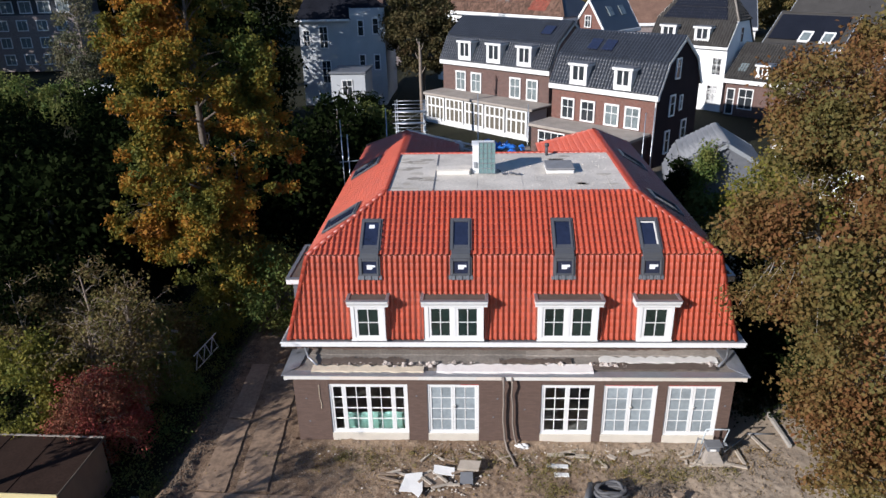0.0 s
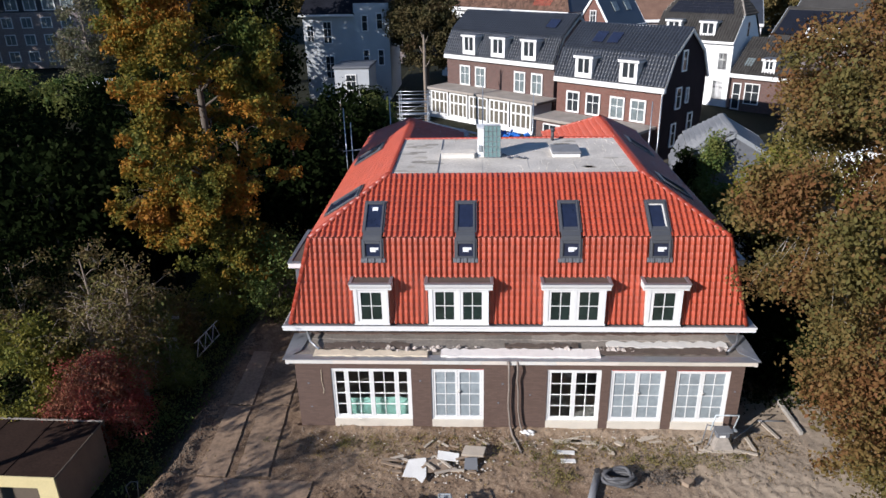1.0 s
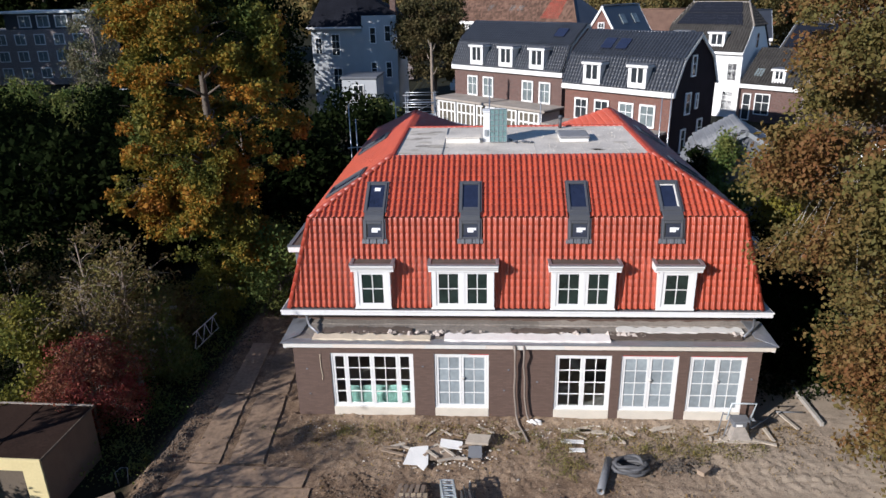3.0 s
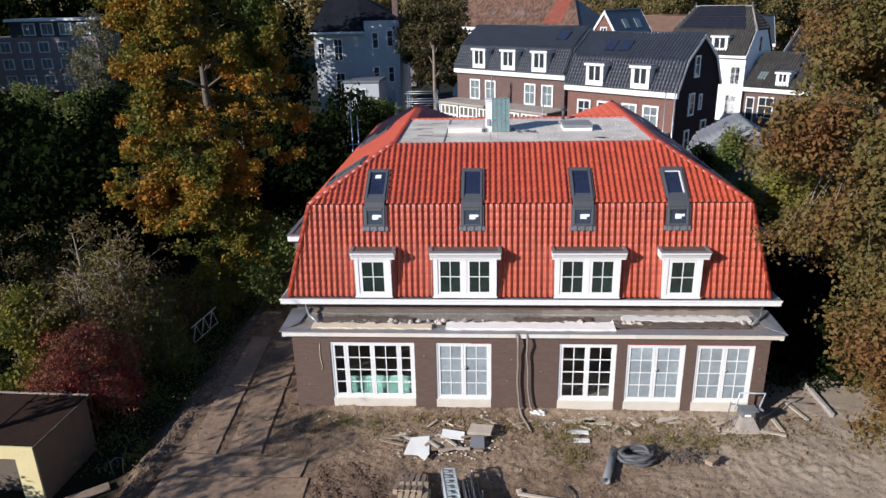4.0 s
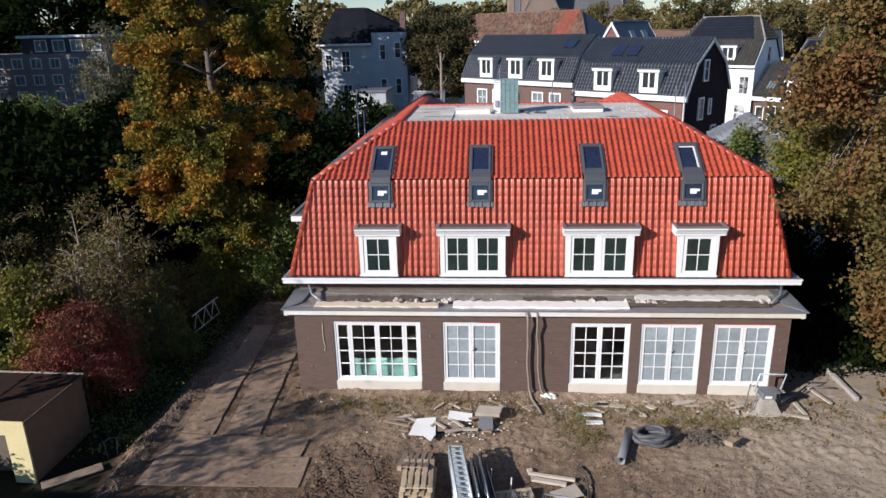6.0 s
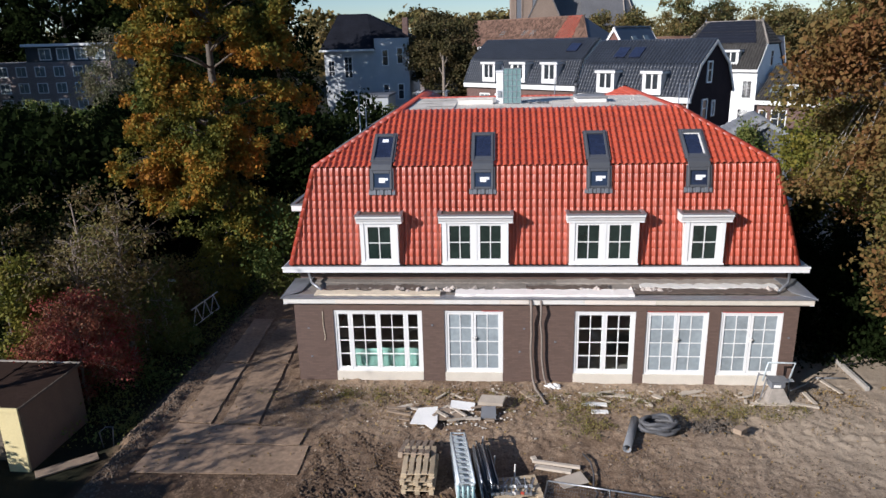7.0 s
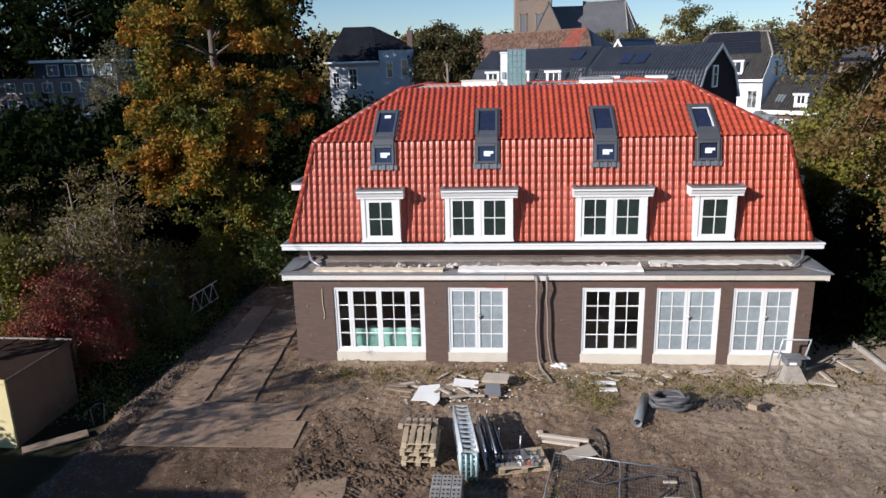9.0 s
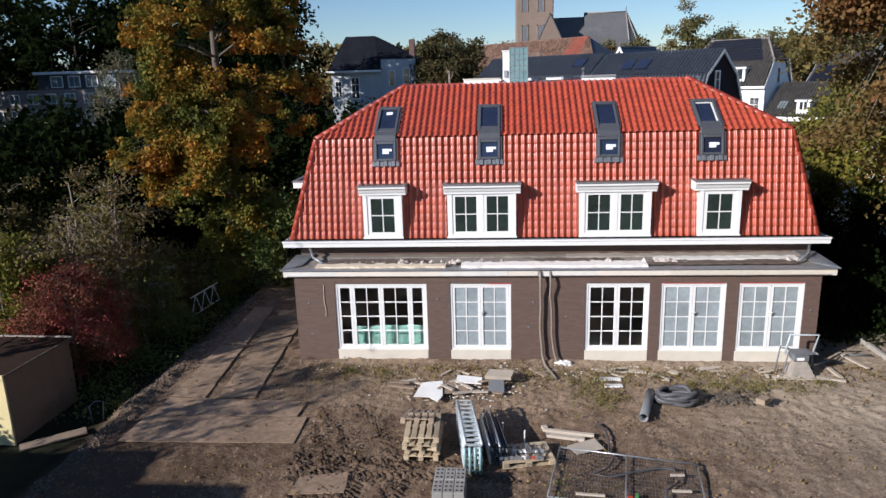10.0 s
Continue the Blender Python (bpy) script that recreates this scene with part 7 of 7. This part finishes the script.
solid("root_heap", b, M["bark"], "heap of dug-up roots and twigs", "roots", kind="stuff")
board("root_block", [(6.55, 17.3), (6.75, 17.5), (6.95, 17.35), (6.72, 17.15)], 0.16, 0.14, "wood", "weathered wood block among the roots")

# table saw with a tubular handle, standing on a board
sw = thing("site_saw", "grey site saw on legs with a tubular frame", "saw")
part("stand", Build().add([(8.12, 19.1, 0.05), (8.82, 19.1, 0.05), (8.82, 19.6, 0.05), (8.12, 19.6, 0.05), (8.3, 19.25, 0.5), (8.6, 19.25, 0.5), (8.6, 19.5, 0.5), (8.3, 19.5, 0.5)], [(0, 1, 5, 4), (1, 2, 6, 5), (2, 3, 7, 6), (3, 0, 4, 7), (4, 5, 6, 7), (0, 3, 2, 1)]), M["conroof"], sw, "pale tapered stand")
part("motor", Build().box(8.2, 8.66, 19.2, 19.55, 0.5, 0.74, 0.04), M["lead"], sw, "dark grey housing")
part("plate", Build().box(8.3, 8.5, 19.19, 19.199, 0.55, 0.63), M["sheet"], sw, "white type plate")
part("table", Build().box(8.16, 8.72, 19.16, 19.58, 0.74, 0.765, 0.01), M["pvc"], sw)
part("side_rest", Build().box(8.74, 8.94, 19.35, 19.5, 0.66, 0.70, 0.01), M["greybox"], sw)
for q in ([(8.08, 19.5, 0.62), (8.22, 19.6, 1.17), (9.02, 19.62, 1.17), (8.86, 19.55, 0.62)],):
    part("handle_frame", Build().tube(q, 0.032, 7), M["palesteel"], sw, smooth=True)
for q in ([(7.86, 19.55, 0.05), (7.96, 19.55, 0.86)], [(8.0, 19.35, 0.05), (8.2, 19.5, 0.8)], [(8.92, 19.6, 0.05), (8.86, 19.55, 0.7)], [(8.7, 19.35, 0.05), (8.62, 19.4, 0.6)], [(7.94, 19.55, 0.8), (8.2, 19.55, 0.78)]):
    part("leg", Build().tube(q, 0.022, 6), M["pvc"], sw, smooth=True)
board("base_board", [(7.75, 19.0), (7.9, 19.35), (8.95, 19.35), (9.0, 19.0)], 0.05, 0.02, "plywood", "pale board under the saw")
for k in range(12):
    x, y, a, L = 7.5 + r.uniform(0, 1.0), 19.2 + r.uniform(-.25, .4), r.uniform(0, 180), r.uniform(.2, .5)
    solid("wood_scrap", Build().box(-L / 2, L / 2, -0.04, 0.04, 0, 0.03, 0.004), M["plywood"], "pale offcut beside the saw", "scrap wood", "saw offcuts", m=pose(x, y, 0.06, 0, r.uniform(-9, 9), a))
for ax, ay, cx, cy in ((8.84, 19.19, 9.56, 18.94), (9.49, 19.84, 9.54, 19.13), (10.32, 20.78, 10.59, 19.82)):
    solid("plank", Build().box(-0.5 * math.hypot(cx - ax, cy - ay), 0.5 * math.hypot(cx - ax, cy - ay), -0.06, 0.06, 0, 0.05, 0.006), M["plywood"], "pale weathered plank on the soil by the corner", "plank", "corner planks", m=pose((ax + cx) / 2, (ay + cy) / 2, 0.03, 0, 0, math.degrees(math.atan2(cy - ay, cx - ax))))
for pts in ([(8.9, 19.5, 0.3), (9.6, 20.2, 0.12), (10.28, 20.87, 0.08)], [(10.2, 20.8, 0.07), (11.16, 20.8, 0.07)]):
    solid("steel_pole", Build().tube(pts, 0.03, 6), M["pvc"], "dark steel pole lying by the corner", "pole", "corner poles", smooth=True)
solid("edging_board", Build().box(-1.1, 1.1, -0.06, 0.06, 0, 0.16, 0.01), M["greytimber"], "long grey edging board on edge", "board", m=pose(11.48, 21.2, -0.02, 0, 0, 91))

# west edge of the yard
M["shedside"] = mat("tan shed boards", (0.18, 0.122, 0.082), 0.75, var=0.2, scale=2, fine=20, bump=0.15)
sh = thing("shed", "cream-fronted flat-roofed shed with dark felt roof", "shed", m=frame_at(-13.0, 15.8, 0.995, -0.03, -0.6))
part("side_wall", Build().box(-0.08, 0.0, 0.05, 2.7, 0, 1.95), M["shedside"], sh, "brown side wall")
part("front_wall", Build().box(-5.0, -4.2, 0.0, 0.08, 0, 1.95).box(-0.62, 0.0, 0.0, 0.08, 0, 1.95).box(-4.2, -0.62, 0.0, 0.08, 1.55, 1.95), M["shedwall"], sh, "cream front wall")
part("door_recess", Build().box(-4.2, -0.62, 0.5, 0.56, 0, 1.6), M["sheddark"], sh)
part("back_wall", Build().box(-5.0, -0.08, 2.6, 2.68, 0, 1.95), M["sheddark"], sh)
part("roof", Build().box(-5.1, 0.06, -0.05, 2.8, 1.95, 2.01, 0.01), M["felt"], sh, "dark felt roof")
part("roof_edge", Build().box(-5.12, 0.08, -0.09, -0.05, 1.93, 2.05), M["shedwall"], sh)
part("roof_edge", Build().box(0.06, 0.09, -0.05, 2.8, 1.96, 2.03), M["sheddark"], sh)
for x in (-3.3, -1.7):
    part("roof_strip", Build().box(x, x + 0.05, -0.05, 2.8, 2.01, 2.03), M["felt"], sh)
part("roof_strip", Build().box(-5.1, 0.06, 2.74, 2.8, 2.01, 2.045), M["conroof"], sh)
solid("plank", Build().box(-0.8, 0.8, -0.2, 0.2, 0, 0.05, 0.006), M["wood"], "weathered plank on the garden path by the shed", "plank", m=pose(-12.1, 16.1, -0.58, 0, 0, 38))
po = thing("garden_chair_frame", "bent grey metal frame standing in the garden", "frame")
part("tube", Build().tube([(-11.6, 17.1, -0.62), (-11.65, 17.1, -0.1), (-11.5, 17.2, 0.02), (-11.3, 17.25, 0.0), (-11.35, 17.2, -0.62)], 0.018, 6), M["pvc"], po, smooth=True)
lat = thing("lattice_gate", "white lattice barrier leaning at the yard's edge", "barrier")
a0, a1 = Vector((-12.5, 25.6, -0.4)), Vector((-12.15, 27.5, -0.3))
for dz in (0.0, 0.75):
    part("rail", Build().tube([a0 + Vector((0, 0, dz)), a1 + Vector((0, 0, dz))], 0.028, 6), M["white"], lat)
for i in range(6):
    f, g = i / 6, (i + 1) / 6
    p, q = a0.lerp(a1, f), a0.lerp(a1, g)
    part("bar", Build().tube([p + Vector((0, 0, 0.75 if i % 2 else 0)), q + Vector((0, 0, 0 if i % 2 else 0.75))], 0.022, 5), M["white"], lat)
for x0, x1, y, z in ((-15.1, -13.0, 25.6, 1.58), (-16.2, -12.6, 24.25, 1.28), (-16.6, -13.0, 23.4, 0.72)):
    solid("timber_rail", Build().box(x0, x1, y - 0.05, y + 0.05, z, z + 0.12, 0.01), M["greytimber"], "weathered grey timber rail among the shrubs", "rail", "timber rails")
    for x in (x0 + 0.4, x1 - 0.4):
        solid("timber_post", Build().box(x - 0.05, x + 0.05, y + 0.055, y + 0.155, -0.8, z + 0.05, 0.01), M["greytimber"], "weathered post carrying a timber rail", "post", "timber posts")

# rubble and weeds
r = random.Random(31)
b = Build()
for _ in range(2600):
    x, y = r.uniform(-6.4, 11.5), 20.15 - abs(r.gauss(0, 1.5))
    if y < 12.4:
        continue
    lump(b, x, y, ground_height(x, y) + 0.005, r.uniform(0.012, 0.05) * (1.6 if r.random() < 0.06 else 1), r)
for _ in range(1800):
    x, y = r.uniform(-9.7, 11.5), r.uniform(12.3, 20)
    lump(b, x, y, ground_height(x, y), r.uniform(0.008, 0.034) * (2 if r.random() < 0.03 else 1), r)
solid("rubble", b, M["stone"], "scattered stones, clods and broken brick", "rubble", kind="stuff")
M["chip"] = mat("pale plaster chips", (0.55, 0.50, 0.43), 0.85, var=0.2, scale=9, fine=40, bump=0.2, island=0.8)
b = Build()
for _ in range(46):
    cx, cy = r.uniform(-5.8, 9.5), 20.0 - abs(r.gauss(0, 0.6))
    for _ in range(r.randint(2, 9)):
        x, y = cx + r.gauss(0, .25), min(20.15, cy + r.gauss(0, .12))
        lump(b, x, y, ground_height(x, y) + 0.01, 0.012 + 0.05 * r.random() ** 2.5, r, 0.4)
for _ in range(160):
    x, y = -1.1 + r.gauss(0, .9), 18.1 + r.gauss(0, .35)
    lump(b, x, y, 0.04, r.uniform(0.02, 0.07), r, 0.4)
solid("plaster_chips", b, M["chip"], "pale chips of plaster and wood along the wall", "debris", kind="stuff")
b = Build()
for cx, cy, sx, sy, k in ((-3.6, 15.3, 1.4, 1.6, 1500), (4.6, 15.3, 1.8, 0.7, 1500), (1.0, 13.4, 1.0, 0.8, 600), (-1.9, 17.0, 1.3, 0.4, 500), (2.6, 15.9, 0.8, 0.5, 400), (8.5, 15.5, 1.6, 1.0, 500)):
    for _ in range(k):
        x, y = cx + r.gauss(0, sx), cy + r.gauss(0, sy)
        if 12.3 < y < 20:
            lump(b, x, y, ground_height(x, y) - 0.005, r.uniform(0.012, 0.05), r, 0.6)
for _ in range(2600):
    y = r.uniform(12.5, 27)
    x = -10.3 + r.gauss(0, .25)
    lump(b, x, y, ground_height(x, y), r.uniform(0.015, 0.07), r)
M["clod"] = mat("dark soil clods", (0.10, 0.075, 0.055), 0.95, var=0.35, scale=9, fine=40, bump=0.4, island=0.9)
solid("soil_clods", b, M["clod"], "dark clods of turned soil", "soil", kind="stuff")
cent, sig = [], []
for cx, cy, sx, sy, k in ((2.6, 17.9, 0.35, 0.6, 60), (6.4, 18.5, 1.2, 0.2, 70), (2.0, 18.9, 0.8, 0.3, 30), (-4.2, 19.3, 1.2, 0.3, 40), (8.9, 18.7, 0.3, 0.2, 10), (5.2, 19.2, 1.4, 0.3, 30), (-0.8, 19.4, 1.2, 0.3, 20), (1.4, 13.0, 0.5, 0.4, 6)):
    for _ in range(k):
        x, y = cx + r.gauss(0, sx), cy + r.gauss(0, sy)
        if y < 20.1:
            cent.append((x, y, 0.05 + r.uniform(0, .08)))
            sig.append(r.uniform(.05, .13))
lc, ls = [], []
for _ in range(620):
    y = 20.1 - abs(r.gauss(0, 0.85))
    lc.append((r.uniform(-6.0, 11.0), y, 0.045))
    ls.append(r.uniform(.06, .22))
for _ in range(260):
    lc.append((r.uniform(-9.5, 11.0), r.uniform(12.5, 19.0), 0.045))
    ls.append(r.uniform(.1, .35))
lm = leaves("leaf_litter", lc, ls, 7, 0.06, 9, droop=0.0, flat=0.06)
lm.materials.append(M["litter"])
tagged(new("leaf_litter", lm), "yellow and brown fallen leaves on the soil", "leaves", kind="stuff")
me = leaves("weeds", cent, sig, 24, 0.05, 5, droop=-0.6)
me.materials.append(M["grass"])
tagged(new("weeds", me), "sparse weeds and dry grass along the wall", "weeds", kind="stuff")
cent, sig = [], []
for _ in range(900):
    x, y = r.uniform(-24, -10.6), r.uniform(17, 34)
    if -18.3 < x < -12.8 and y < 19.3:
        continue
    cent.append((x, y, -0.5 + r.uniform(0, .25)))
    sig.append(r.uniform(.15, .4))
# low near-black leaves added east of the house, blackening its shadow
for _ in range(520):
    cent.append((r.uniform(9.9, 15.5), r.uniform(21.6, 33), r.uniform(0.02, .25)))
    sig.append(r.uniform(.15, .4))
near = [i for i, c in enumerate(cent) if -15.5 < c[0] < 0]
me = leaves("ivy", [cent[i] for i in near], [sig[i] for i in near], 40, 0.10, 16, droop=-0.4)
me.materials.append(M["leafgreen"])
tagged(new("ivy", me), "green ivy and low weeds beside the drive", "ivy", kind="stuff")
near = set(near)
sig = [q for i, q in enumerate(sig) if i not in near]
cent = [c for i, c in enumerate(cent) if i not in near]
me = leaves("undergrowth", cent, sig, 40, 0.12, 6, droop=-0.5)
me.materials.append(M["leafshade"])
tagged(new("undergrowth", me), "dark ivy and undergrowth, near-black to give the shade its depth", "undergrowth", kind="stuff")
